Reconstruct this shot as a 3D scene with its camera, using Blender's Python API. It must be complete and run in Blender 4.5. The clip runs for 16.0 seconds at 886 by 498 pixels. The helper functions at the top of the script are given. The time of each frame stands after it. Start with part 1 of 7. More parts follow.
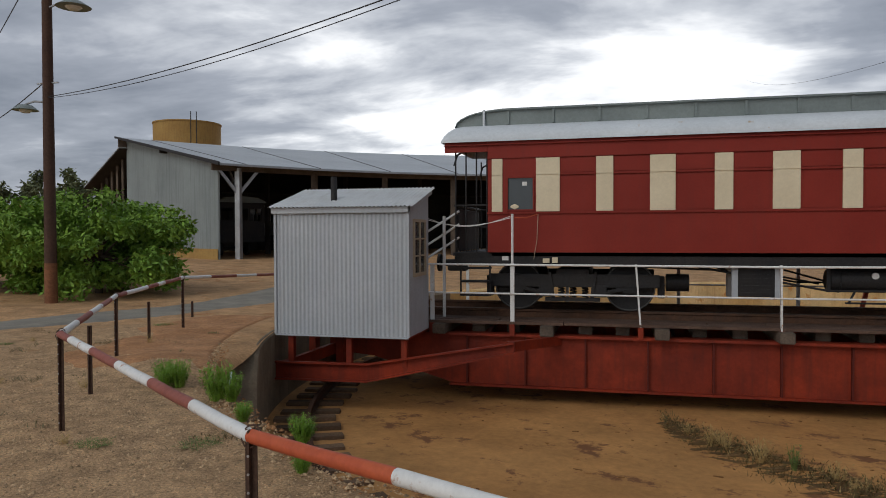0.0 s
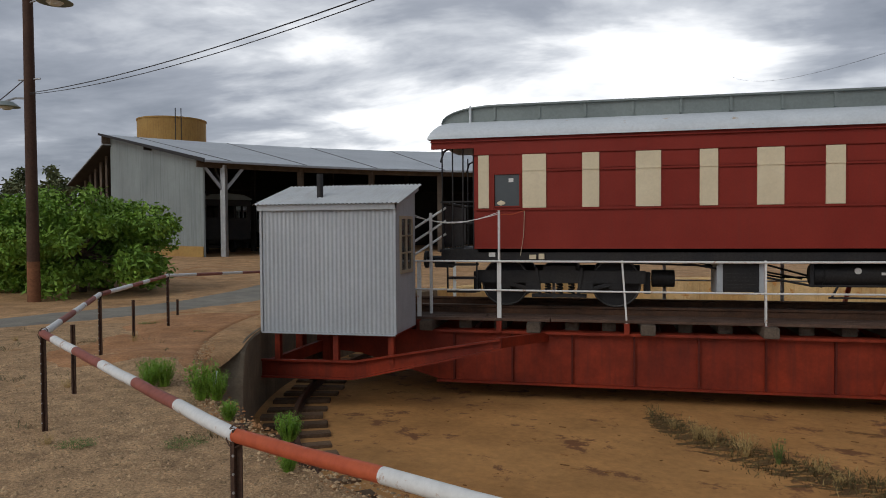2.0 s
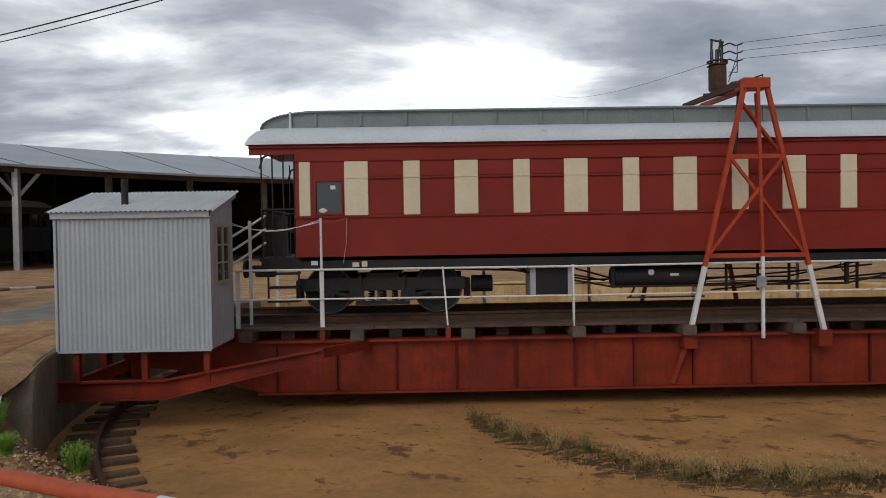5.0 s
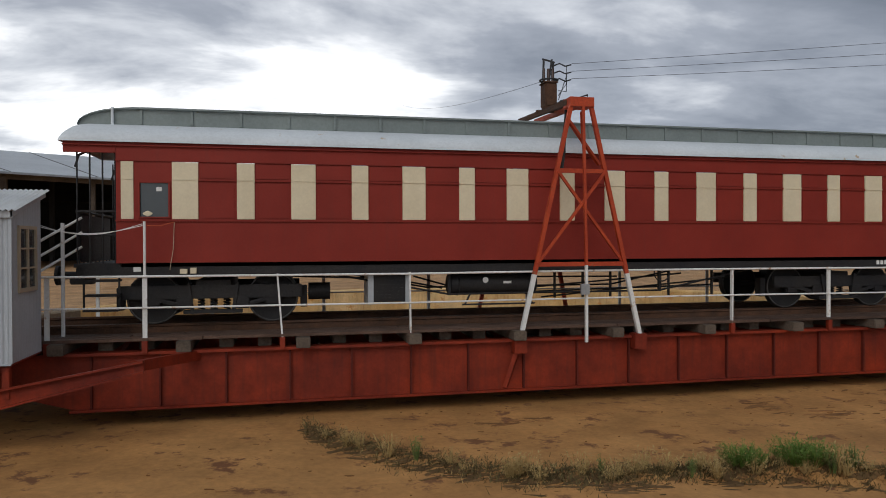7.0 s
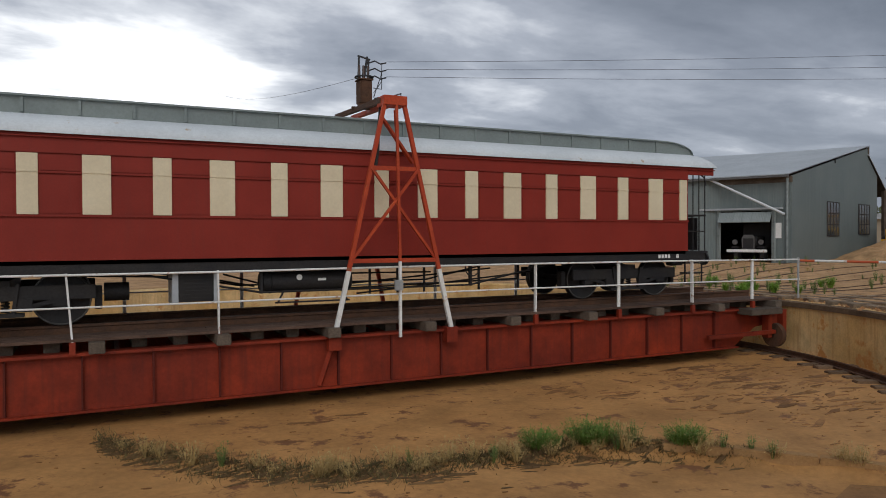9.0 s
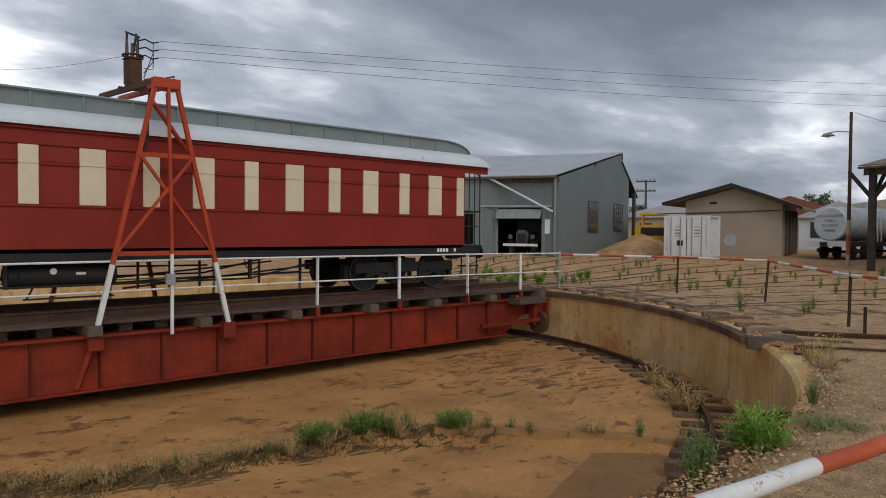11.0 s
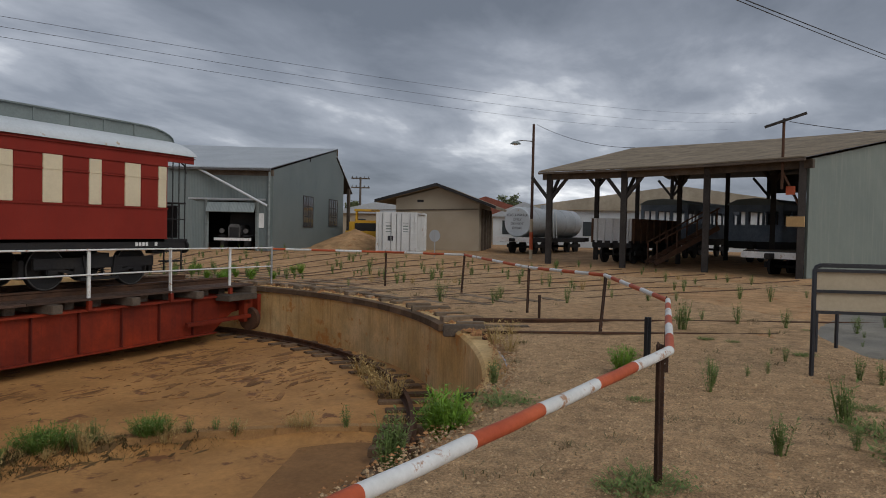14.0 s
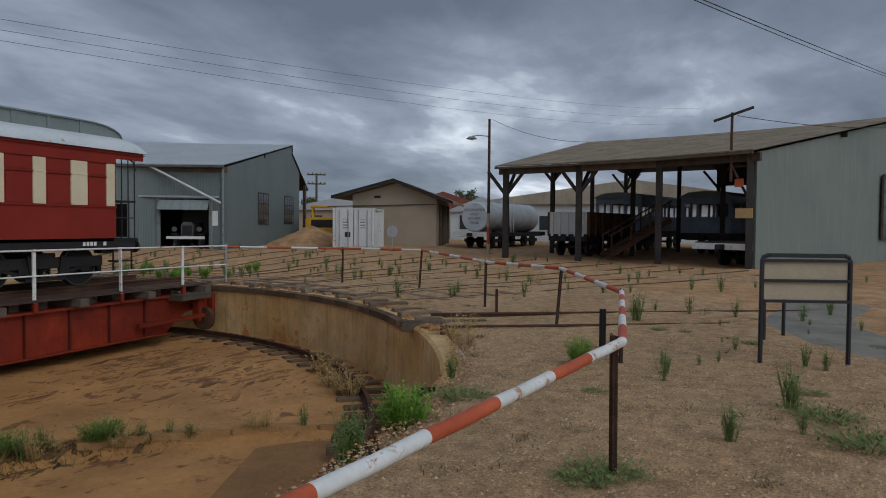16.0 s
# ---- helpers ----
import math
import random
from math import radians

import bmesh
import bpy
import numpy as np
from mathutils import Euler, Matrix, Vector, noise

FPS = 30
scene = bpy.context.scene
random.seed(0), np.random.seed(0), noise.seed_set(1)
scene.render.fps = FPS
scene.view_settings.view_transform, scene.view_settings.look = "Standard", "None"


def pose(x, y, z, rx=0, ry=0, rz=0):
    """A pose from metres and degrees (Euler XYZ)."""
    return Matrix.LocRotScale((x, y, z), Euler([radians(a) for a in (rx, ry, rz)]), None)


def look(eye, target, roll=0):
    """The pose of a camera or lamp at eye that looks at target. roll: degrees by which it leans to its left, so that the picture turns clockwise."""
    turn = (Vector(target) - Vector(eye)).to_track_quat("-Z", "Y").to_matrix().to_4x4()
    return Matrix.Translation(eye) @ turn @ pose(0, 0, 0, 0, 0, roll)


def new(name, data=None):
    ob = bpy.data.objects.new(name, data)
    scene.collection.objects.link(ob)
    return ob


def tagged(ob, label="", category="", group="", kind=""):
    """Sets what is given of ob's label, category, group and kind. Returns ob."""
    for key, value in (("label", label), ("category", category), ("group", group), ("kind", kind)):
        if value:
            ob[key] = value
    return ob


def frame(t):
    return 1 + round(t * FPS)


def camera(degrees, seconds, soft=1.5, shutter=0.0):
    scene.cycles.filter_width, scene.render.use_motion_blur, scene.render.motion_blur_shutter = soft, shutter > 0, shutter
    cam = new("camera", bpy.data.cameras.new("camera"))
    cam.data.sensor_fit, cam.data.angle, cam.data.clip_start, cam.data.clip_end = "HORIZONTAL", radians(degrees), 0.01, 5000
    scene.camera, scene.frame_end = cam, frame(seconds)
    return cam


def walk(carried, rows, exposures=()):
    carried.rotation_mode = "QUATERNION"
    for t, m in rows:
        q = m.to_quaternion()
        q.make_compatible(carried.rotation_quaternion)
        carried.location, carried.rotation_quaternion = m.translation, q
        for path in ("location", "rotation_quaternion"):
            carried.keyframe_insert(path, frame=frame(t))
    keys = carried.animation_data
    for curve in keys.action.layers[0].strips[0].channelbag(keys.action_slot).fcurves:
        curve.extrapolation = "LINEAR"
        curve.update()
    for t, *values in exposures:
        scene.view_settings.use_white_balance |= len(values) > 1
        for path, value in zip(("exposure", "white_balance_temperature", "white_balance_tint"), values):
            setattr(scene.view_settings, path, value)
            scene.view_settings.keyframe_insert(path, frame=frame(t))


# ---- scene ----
cam = camera(63.53, 16.0, soft=0.95)
ROWS = [
    (0, (0.13, -0.147, 1.614), (-0.347, 1.795, 1.572), -0.2),
    (0.5, (0.133, -0.153, 1.618), (-0.335, 1.791, 1.573), -0.1),
    (1, (0.129, -0.145, 1.613), (-0.329, 1.802, 1.57), -0.2),
    (1.5, (0.126, -0.14, 1.615), (-0.324, 1.808, 1.57), -0.3),
    (2, (0.135, -0.137, 1.618), (-0.307, 1.813, 1.566), -0.4),
    (2.5, (0.145, -0.13, 1.617), (-0.268, 1.826, 1.562), -0.7),
    (3, (0.161, -0.124, 1.619), (-0.192, 1.844, 1.561), -0.7),
    (3.5, (0.178, -0.12, 1.619), (-0.09, 1.861, 1.561), -0.6),
    (4, (0.189, -0.103, 1.61), (0.025, 1.89, 1.561), -0.6),
    (6.5, (0.488, -0.03, 1.62), (0.802, 1.945, 1.599), -0.7),
    (7, (0.546, -0.032, 1.589), (0.978, 1.92, 1.573), -0.2),
    (7.5, (0.558, -0.015, 1.572), (1.11, 1.907, 1.558), 0.0),
    (8, (0.64, -0.046, 1.572), (1.3, 1.842, 1.554), -0.1),
    (8.5, (0.719, -0.074, 1.606), (1.489, 1.772, 1.581), -0.2),
    (11, (0.914, -0.304, 1.642), (2.27, 1.165, 1.59), 0.5),
    (11.5, (0.939, -0.321, 1.648), (2.411, 1.031, 1.596), 0.9),
    (12, (0.978, -0.347, 1.639), (2.552, 0.886, 1.59), 1.1),
    (12.5, (1.021, -0.352, 1.638), (2.667, 0.782, 1.59), 1.1),
    (13, (1.014, -0.367, 1.638), (2.722, 0.672, 1.587), 1.0),
    (13.5, (1.016, -0.384, 1.638), (2.78, 0.558, 1.581), 1.0),
    (14, (1.037, -0.401, 1.639), (2.85, 0.443, 1.584), 1.2),
    (14.5, (1.056, -0.41, 1.634), (2.896, 0.374, 1.585), 1.1),
    (15, (1.064, -0.415, 1.632), (2.913, 0.345, 1.576), 1.0),
    (15.5, (1.051, -0.418, 1.635), (2.905, 0.329, 1.575), 0.8),
    (16, (1.062, -0.416, 1.636), (2.92, 0.32, 1.57), 0.5),
]
EXPOSURES = [(0, -0.05, 6500, 10), (6.5, 0.0, 6500, 10), (8.5, 0.08, 6500, 10), (11, 0.15, 6500, 10), (13, 0.1, 6500, 10), (14.5, -0.08, 6500, 10), (15.5, -0.15, 6450, 10), (16, -0.2, 6000, 8)]
walk(cam, [(t, look(eye, target, roll)) for t, eye, target, roll in ROWS], EXPOSURES)

# ---- light: overcast sky, soft sun through thin cloud behind the camera ----
SUN_EL, SUN_AZ = 42.0, 205.0
world = bpy.data.worlds.new("sky")
scene.world = world
world.use_nodes = True
wn, wl = world.node_tree.nodes, world.node_tree.links
wn.clear()
w_out = wn.new("ShaderNodeOutputWorld")
w_bg = wn.new("ShaderNodeBackground")
w_bg.inputs["Strength"].default_value = 1.0
wl.new(w_bg.outputs[0], w_out.inputs[0])
w_sky = wn.new("ShaderNodeTexSky")
w_sky.sky_type, w_sky.sun_disc = "NISHITA", False
w_sky.sun_elevation, w_sky.sun_rotation = radians(SUN_EL), radians(SUN_AZ)
w_tc = wn.new("ShaderNodeTexCoord")
w_sep = wn.new("ShaderNodeSeparateXYZ")
wl.new(w_tc.outputs["Generated"], w_sep.inputs[0])


def wmath(op, a, b=None, clamp=False):
    n = wn.new("ShaderNodeMath")
    n.operation, n.use_clamp = op, clamp
    for i, s in enumerate((a, b)):
        if s is None:
            continue
        if isinstance(s, (int, float)):
            n.inputs[i].default_value = s
        else:
            wl.new(s, n.inputs[i])
    return n.outputs[0]


up = wmath("MAXIMUM", w_sep.outputs[2], 0.0)
den = wmath("ADD", up, 0.17)
w_comb = wn.new("ShaderNodeCombineXYZ")
wl.new(wmath("DIVIDE", w_sep.outputs[0], den), w_comb.inputs[0])
wl.new(wmath("DIVIDE", w_sep.outputs[1], den), w_comb.inputs[1])


def wnoise(scale, detail, rough, distort, offset, stretch=(1, 1, 1)):
    n = wn.new("ShaderNodeTexNoise")
    n.inputs["Scale"].default_value, n.inputs["Detail"].default_value = scale, detail
    n.inputs["Roughness"].default_value, n.inputs["Distortion"].default_value = rough, distort
    mp = wn.new("ShaderNodeMapping")
    mp.inputs["Location"].default_value, mp.inputs["Scale"].default_value = offset, stretch
    wl.new(w_comb.outputs[0], mp.inputs[0])
    wl.new(mp.outputs[0], n.inputs["Vector"])
    return n.outputs["Fac"]


cloud = wmath("ADD", wmath("MULTIPLY", wnoise(0.62, 6, 0.5, 0.35, (3.1, 1.7, 0), (0.9, 1.05, 1)), 0.62), wmath("MULTIPLY", wnoise(1.9, 6, 0.57, 0.25, (9.0, 4.0, 0), (0.75, 1.1, 1)), 0.38))


def towards(deg, lift, power, amount):
    """A broad swelling (or thinning) of the cloud round one compass bearing."""
    e = radians(lift)
    d = wmath("ADD", wmath("ADD", wmath("MULTIPLY", w_sep.outputs[0], math.sin(radians(deg)) * math.cos(e)), wmath("MULTIPLY", w_sep.outputs[1], math.cos(radians(deg)) * math.cos(e))), wmath("MULTIPLY", w_sep.outputs[2], math.sin(e)))
    return wmath("MULTIPLY", wmath("POWER", wmath("MAXIMUM", d, 0.0), power), amount)


for bank_ in ((-40, 8, 9.0, 0.03), (3, 13, 40.0, 0.02), (54, 17, 26.0, -0.036), (73, 10, 70.0, 0.045), (95, 14, 16.0, -0.02)):
    cloud = wmath("ADD", cloud, towards(*bank_))
# thinner cloud ahead and towards the sun, heavier to the east
ahead = wmath("MAXIMUM", wmath("ADD", wmath("MULTIPLY", w_sep.outputs[1], 0.98), wmath("MULTIPLY", w_sep.outputs[0], 0.10)), 0.0)
behind = wmath("MAXIMUM", wmath("ADD", wmath("MULTIPLY", w_sep.outputs[1], -0.8), wmath("MULTIPLY", w_sep.outputs[0], -0.5)), 0.0)
east = wmath("MAXIMUM", wmath("SUBTRACT", w_sep.outputs[0], 0.2), 0.0)
glow = wmath("ADD", wmath("SUBTRACT", wmath("MULTIPLY", wmath("POWER", ahead, 6.0), 0.18), wmath("MULTIPLY", east, 0.08)), wmath("MULTIPLY", behind, 0.17))
thin = wmath("MAXIMUM", wmath("ADD", wmath("ADD", wmath("MULTIPLY", w_sep.outputs[0], 0.965), wmath("MULTIPLY", w_sep.outputs[1], 0.22)), wmath("MULTIPLY", w_sep.outputs[2], 0.12)), 0.0)
cloud = wmath("ADD", wmath("ADD", cloud, glow), wmath("MULTIPLY", wmath("MULTIPLY", wmath("POWER", thin, 14.0), wmath("SUBTRACT", 1.0, wmath("MULTIPLY", up, 1.8), True)), 0.145))
w_ramp = wn.new("ShaderNodeValToRGB")
wl.new(cloud, w_ramp.inputs[0])
w_el = w_ramp.color_ramp.elements
w_el[0].position, w_el[0].color = 0.38, (0.150, 0.172, 0.212, 1)
w_el[1].position, w_el[1].color = 0.72, (1.30, 1.32, 1.36, 1)
for p, c in ((0.50, (0.245, 0.272, 0.325, 1)), (0.575, (0.37, 0.40, 0.46, 1)), (0.635, (0.66, 0.69, 0.74, 1)), (0.67, (0.95, 0.97, 1.0, 1))):
    e_ = w_el.new(p)
    e_.color = c
w_mix = wn.new("ShaderNodeMixRGB")
w_mix.blend_type = "ADD"
w_mix.inputs[0].default_value = 1.0
w_scale = wn.new("ShaderNodeMixRGB")
w_scale.blend_type = "MULTIPLY"
w_scale.inputs[0].default_value = 1.0
wl.new(w_sky.outputs[0], w_scale.inputs[1])
w_scale.inputs[2].default_value = (0.006, 0.006, 0.006, 1)
wl.new(w_ramp.outputs[0], w_mix.inputs[1])
wl.new(w_scale.outputs[0], w_mix.inputs[2])
wl.new(w_mix.outputs[0], w_bg.inputs[0])

sun_data = bpy.data.lights.new("sun", "SUN")
sun_data.energy, sun_data.angle, sun_data.color = 0.75, radians(35), (1.0, 0.96, 0.9)
sun = new("sun", sun_data)
sun.matrix_world = look((0, 0, 60), (-math.sin(radians(SUN_AZ)) * 10, -math.cos(radians(SUN_AZ)) * 10, 60 - 10 * math.tan(radians(SUN_EL))))


# ---- materials ----
def mat(name, c1, c2, scale=1.5, rough=0.7, metal=0.0, bump=0.15, fine=40.0, grain=0.25, wave=None, streak=None, rand=0.0, rust=None, mid=None, up="Z", island=0.0):
    """Two noise scales of colour, fine relief; wave: (axis, pitch, depth) of corrugation; streak: (colour, amount) of vertical run-off stains; rust: (colour, amount) of patches."""
    m = bpy.data.materials.new(name)
    m.use_nodes = True
    n, l = m.node_tree.nodes, m.node_tree.links
    bsdf = n["Principled BSDF"]
    bsdf.inputs["Metallic"].default_value = metal
    bsdf.inputs["Specular IOR Level"].default_value = 0.5 if rough < 0.5 else 0.28
    tc = n.new("ShaderNodeTexCoord")

    def noise_(s, det=5.0, r=0.6, stretch=None):
        q = n.new("ShaderNodeTexNoise")
        q.inputs["Scale"].default_value, q.inputs["Detail"].default_value, q.inputs["Roughness"].default_value = s, det, r
        if stretch:
            mp = n.new("ShaderNodeMapping")
            mp.inputs["Scale"].default_value = stretch
            l.new(tc.outputs["Object"], mp.inputs[0])
            l.new(mp.outputs[0], q.inputs["Vector"])
        else:
            l.new(tc.outputs["Object"], q.inputs["Vector"])
        return q.outputs["Fac"]

    def ramp(src, lo, hi):
        q = n.new("ShaderNodeMapRange")
        q.inputs["From Min"].default_value, q.inputs["From Max"].default_value = lo, hi
        l.new(src, q.inputs["Value"])
        return q.outputs[0]

    def mix(fac, a, b, kind="MIX"):
        q = n.new("ShaderNodeMixRGB")
        q.blend_type = kind
        for i, s in enumerate((fac, a, b)):
            if isinstance(s, (int, float)):
                q.inputs[i].default_value = s
            elif isinstance(s, tuple):
                q.inputs[i].default_value = (*s, 1)
            else:
                l.new(s, q.inputs[i])
        return q.outputs[0]

    big = noise_(scale)
    small = noise_(fine, 4.0, 0.7)
    col = mix(ramp(big, 0.35, 0.65), c1, c2)
    g = ramp(small, 0.3, 0.7)
    gcol = n.new("ShaderNodeCombineXYZ")
    gm = n.new("ShaderNodeMapRange")
    gm.inputs["To Min"].default_value, gm.inputs["To Max"].default_value = 1 - grain, 1 + grain
    l.new(g, gm.inputs["Value"])
    for i in range(3):
        l.new(gm.outputs[0], gcol.inputs[i])
    col = mix(1.0, col, gcol.outputs[0], "MULTIPLY")
    if mid:
        mm = n.new("ShaderNodeMapRange")
        mm.inputs["From Min"].default_value, mm.inputs["From Max"].default_value = 0.32, 0.62
        mm.inputs["To Min"].default_value, mm.inputs["To Max"].default_value = 1 - mid[1], 1 + 0.35 * mid[1]
        l.new(noise_(mid[0], 7.0, 0.65), mm.inputs["Value"])
        mc = n.new("ShaderNodeCombineXYZ")
        for i in range(3):
            l.new(mm.outputs[0], mc.inputs[i])
        col = mix(1.0, col, mc.outputs[0], "MULTIPLY")
    if streak:
        st = noise_(1.6 if up == "Y" else 3.0, 4.0, 0.6, (4.0, 4.0, 0.25) if up == "Z" else (4.0, 0.2, 4.0))
        stm = n.new("ShaderNodeMath")
        stm.operation = "MULTIPLY"
        l.new(ramp(st, 0.5, 0.75), stm.inputs[0])
        stm.inputs[1].default_value = streak[1]
        col = mix(stm.outputs[0], col, streak[0])
    if rust:
        rs = noise_(scale * 2.3 + 0.7, 8.0, 0.7)
        col = mix(ramp(rs, 0.66 - 0.2 * rust[1], 0.70 - 0.15 * rust[1]), col, rust[0])
    if island:
        gi = n.new("ShaderNodeNewGeometry")
        im = n.new("ShaderNodeMapRange")
        im.inputs["To Min"].default_value, im.inputs["To Max"].default_value = 1 - island, 1 + island
        l.new(gi.outputs["Random Per Island"], im.inputs["Value"])
        ic = n.new("ShaderNodeCombineXYZ")
        for i in range(3):
            l.new(im.outputs[0], ic.inputs[i])
        col = mix(1.0, col, ic.outputs[0], "MULTIPLY")
    if rand:
        oi = n.new("ShaderNodeObjectInfo")
        rm = n.new("ShaderNodeMapRange")
        rm.inputs["To Min"].default_value, rm.inputs["To Max"].default_value = 1 - rand, 1 + rand
        l.new(oi.outputs["Random"], rm.inputs["Value"])
        rc = n.new("ShaderNodeCombineXYZ")
        for i in range(3):
            l.new(rm.outputs[0], rc.inputs[i])
        col = mix(1.0, col, rc.outputs[0], "MULTIPLY")
    l.new(col, bsdf.inputs["Base Color"])
    rr = n.new("ShaderNodeMapRange")
    rr.inputs["To Min"].default_value, rr.inputs["To Max"].default_value = max(0.05, rough - 0.12), min(1, rough + 0.1)
    l.new(big, rr.inputs["Value"])
    l.new(rr.outputs[0], bsdf.inputs["Roughness"])
    normal = None
    if bump:
        b = n.new("ShaderNodeBump")
        b.inputs["Strength"].default_value, b.inputs["Distance"].default_value = bump, 0.02
        l.new(small, b.inputs["Height"])
        normal = b.outputs[0]
    if wave:
        wv = n.new("ShaderNodeTexWave")
        wv.wave_type, wv.bands_direction, wv.wave_profile = "BANDS", wave[0], "SIN"
        wv.inputs["Scale"].default_value = 0.314 / wave[1]
        l.new(tc.outputs["Object"], wv.inputs["Vector"])
        b2 = n.new("ShaderNodeBump")
        b2.inputs["Strength"].default_value, b2.inputs["Distance"].default_value = 0.9, wave[2]
        l.new(wv.outputs["Fac"], b2.inputs["Height"])
        if normal:
            l.new(normal, b2.inputs["Normal"])
        normal = b2.outputs[0]
    if normal:
        l.new(normal, bsdf.inputs["Normal"])
    return m


def glass(name, tint, rough=0.05):
    m = bpy.data.materials.new(name)
    m.use_nodes = True
    b = m.node_tree.nodes["Principled BSDF"]
    b.inputs["Base Color"].default_value, b.inputs["Roughness"].default_value = (*tint, 1), rough
    b.inputs["Transmission Weight"].default_value, b.inputs["IOR"].default_value = 0.6, 1.45
    return m


sand = mat("sandy_ground", (0.50, 0.302, 0.15), (0.42, 0.245, 0.115), 0.35, 0.95, 0, 0.6, 22, 0.3, rust=((0.36, 0.175, 0.07), 0.45), mid=(1.7, 0.38))
gravel = mat("gravel_ground", (0.515, 0.335, 0.18), (0.435, 0.272, 0.14), 0.6, 0.95, 0, 1.0, 45, 0.5, mid=(5.0, 0.4))
red_soil = mat("reddish_soil", (0.45, 0.235, 0.11), (0.38, 0.185, 0.08), 0.9, 0.95, 0, 0.7, 24, 0.3, mid=(2.2, 0.3))
kerb_stone = mat("silted_kerb_concrete", (0.40, 0.235, 0.10), (0.33, 0.185, 0.075), 1.2, 0.9, 0, 0.3, 25, 0.15, mid=(1.5, 0.25))
pit_sand = mat("silt_floor", (0.50, 0.262, 0.092), (0.42, 0.21, 0.07), 0.5, 0.75, 0, 0.25, 9, 0.14, rust=((0.20, 0.09, 0.04), 0.46), mid=(0.9, 0.26))
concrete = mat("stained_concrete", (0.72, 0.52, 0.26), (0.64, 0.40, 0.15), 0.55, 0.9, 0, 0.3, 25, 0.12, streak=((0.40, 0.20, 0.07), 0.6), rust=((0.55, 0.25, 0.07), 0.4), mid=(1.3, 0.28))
# west arc of the pit wall: grime plus its shade, both in the colour
concrete_grimy_shaded = mat("grimy_shaded_concrete", (0.24, 0.19, 0.125), (0.17, 0.13, 0.085), 0.8, 0.9, 0, 0.3, 25, 0.15, streak=((0.12, 0.085, 0.055), 0.6), mid=(1.3, 0.3))
asphalt = mat("grey_bitumen", (0.22, 0.205, 0.175), (0.28, 0.255, 0.205), 0.8, 0.9, 0, 0.4, 60, 0.2, mid=(1.5, 0.25))
car_red = mat("maroon_paint", (0.25, 0.024, 0.013), (0.205, 0.018, 0.010), 0.7, 0.6, 0, 0.05, 30, 0.08, streak=((0.17, 0.03, 0.02), 0.3))
car_cream = mat("cream_paint", (0.70, 0.61, 0.43), (0.64, 0.55, 0.38), 1.5, 0.55, 0, 0.06, 25, 0.05, rand=0.05)
roof_white = mat("white_roof_paint", (0.62, 0.66, 0.68), (0.54, 0.58, 0.60), 0.9, 0.55, 0, 0.08, 18, 0.07, rust=((0.45, 0.36, 0.25), 0.08))
roof_grey = mat("grey_green_paint", (0.215, 0.25, 0.24), (0.175, 0.205, 0.20), 0.9, 0.6, 0, 0.08, 18, 0.1)
black = mat("dark_iron", (0.022, 0.022, 0.024), (0.035, 0.032, 0.03), 2.0, 0.6, 0.2, 0.2, 30, 0.3)
girder_red = mat("oxide_red_paint", (0.285, 0.034, 0.011), (0.165, 0.020, 0.009), 0.7, 0.6, 0, 0.1, 20, 0.12, streak=((0.09, 0.02, 0.013), 0.5), mid=(2.2, 0.25))
# girder red darkened for the stiffeners: their shade and stains as colour
girder_dark = mat("shaded_stained_oxide_paint", (0.12, 0.017, 0.009), (0.085, 0.014, 0.009), 1.1, 0.7, 0, 0.1, 20, 0.15)
tower_red = mat("faded_red_paint", (0.46, 0.065, 0.02), (0.36, 0.045, 0.016), 2.0, 0.6, 0, 0.15, 25, 0.2, rust=((0.25, 0.10, 0.05), 0.2))
white_paint = mat("white_paint", (0.76, 0.76, 0.74), (0.66, 0.66, 0.63), 2.5, 0.55, 0, 0.1, 25, 0.08, rust=((0.42, 0.24, 0.14), 0.32))
pipe_red = mat("red_oxide_pipe_paint", (0.52, 0.115, 0.045), (0.43, 0.085, 0.035), 3.0, 0.55, 0, 0.1, 25, 0.12, rust=((0.62, 0.40, 0.30), 0.1))
rail_rust = mat("brown_rail_rust", (0.15, 0.095, 0.06), (0.11, 0.065, 0.042), 3.0, 0.85, 0.1, 0.3, 30, 0.3)
maroon_pipe = mat("faded_maroon_pipe_paint", (0.30, 0.10, 0.075), (0.24, 0.075, 0.055), 3.0, 0.6, 0, 0.15, 25, 0.15, rust=((0.13, 0.06, 0.04), 0.2))
dull_steel = mat("dull_worn_steel", (0.14, 0.135, 0.13), (0.10, 0.095, 0.09), 3.0, 0.45, 0.5, 0.1, 30, 0.2)
rusty = mat("rusty_steel", (0.075, 0.042, 0.028), (0.12, 0.06, 0.035), 4.0, 0.85, 0.2, 0.35, 40, 0.3)
picket = mat("dark_picket_steel", (0.055, 0.034, 0.026), (0.10, 0.055, 0.036), 4.0, 0.8, 0.2, 0.3, 40, 0.3)
timber = mat("weathered_timber", (0.13, 0.10, 0.075), (0.085, 0.065, 0.05), 2.0, 0.9, 0, 0.5, 30, 0.3, rand=0.25)
grey_timber = mat("sun_bleached_timber", (0.27, 0.20, 0.135), (0.18, 0.13, 0.085), 2.0, 0.9, 0, 0.5, 30, 0.3, rand=0.3)
ring_timber = mat("silted_sleeper", (0.17, 0.11, 0.065), (0.12, 0.075, 0.045), 2.0, 0.9, 0, 0.4, 30, 0.3, rand=0.3)
deck_wood = mat("deck_planks", (0.115, 0.07, 0.05), (0.08, 0.048, 0.035), 2.0, 0.9, 0, 0.5, 30, 0.25, rand=0.2)
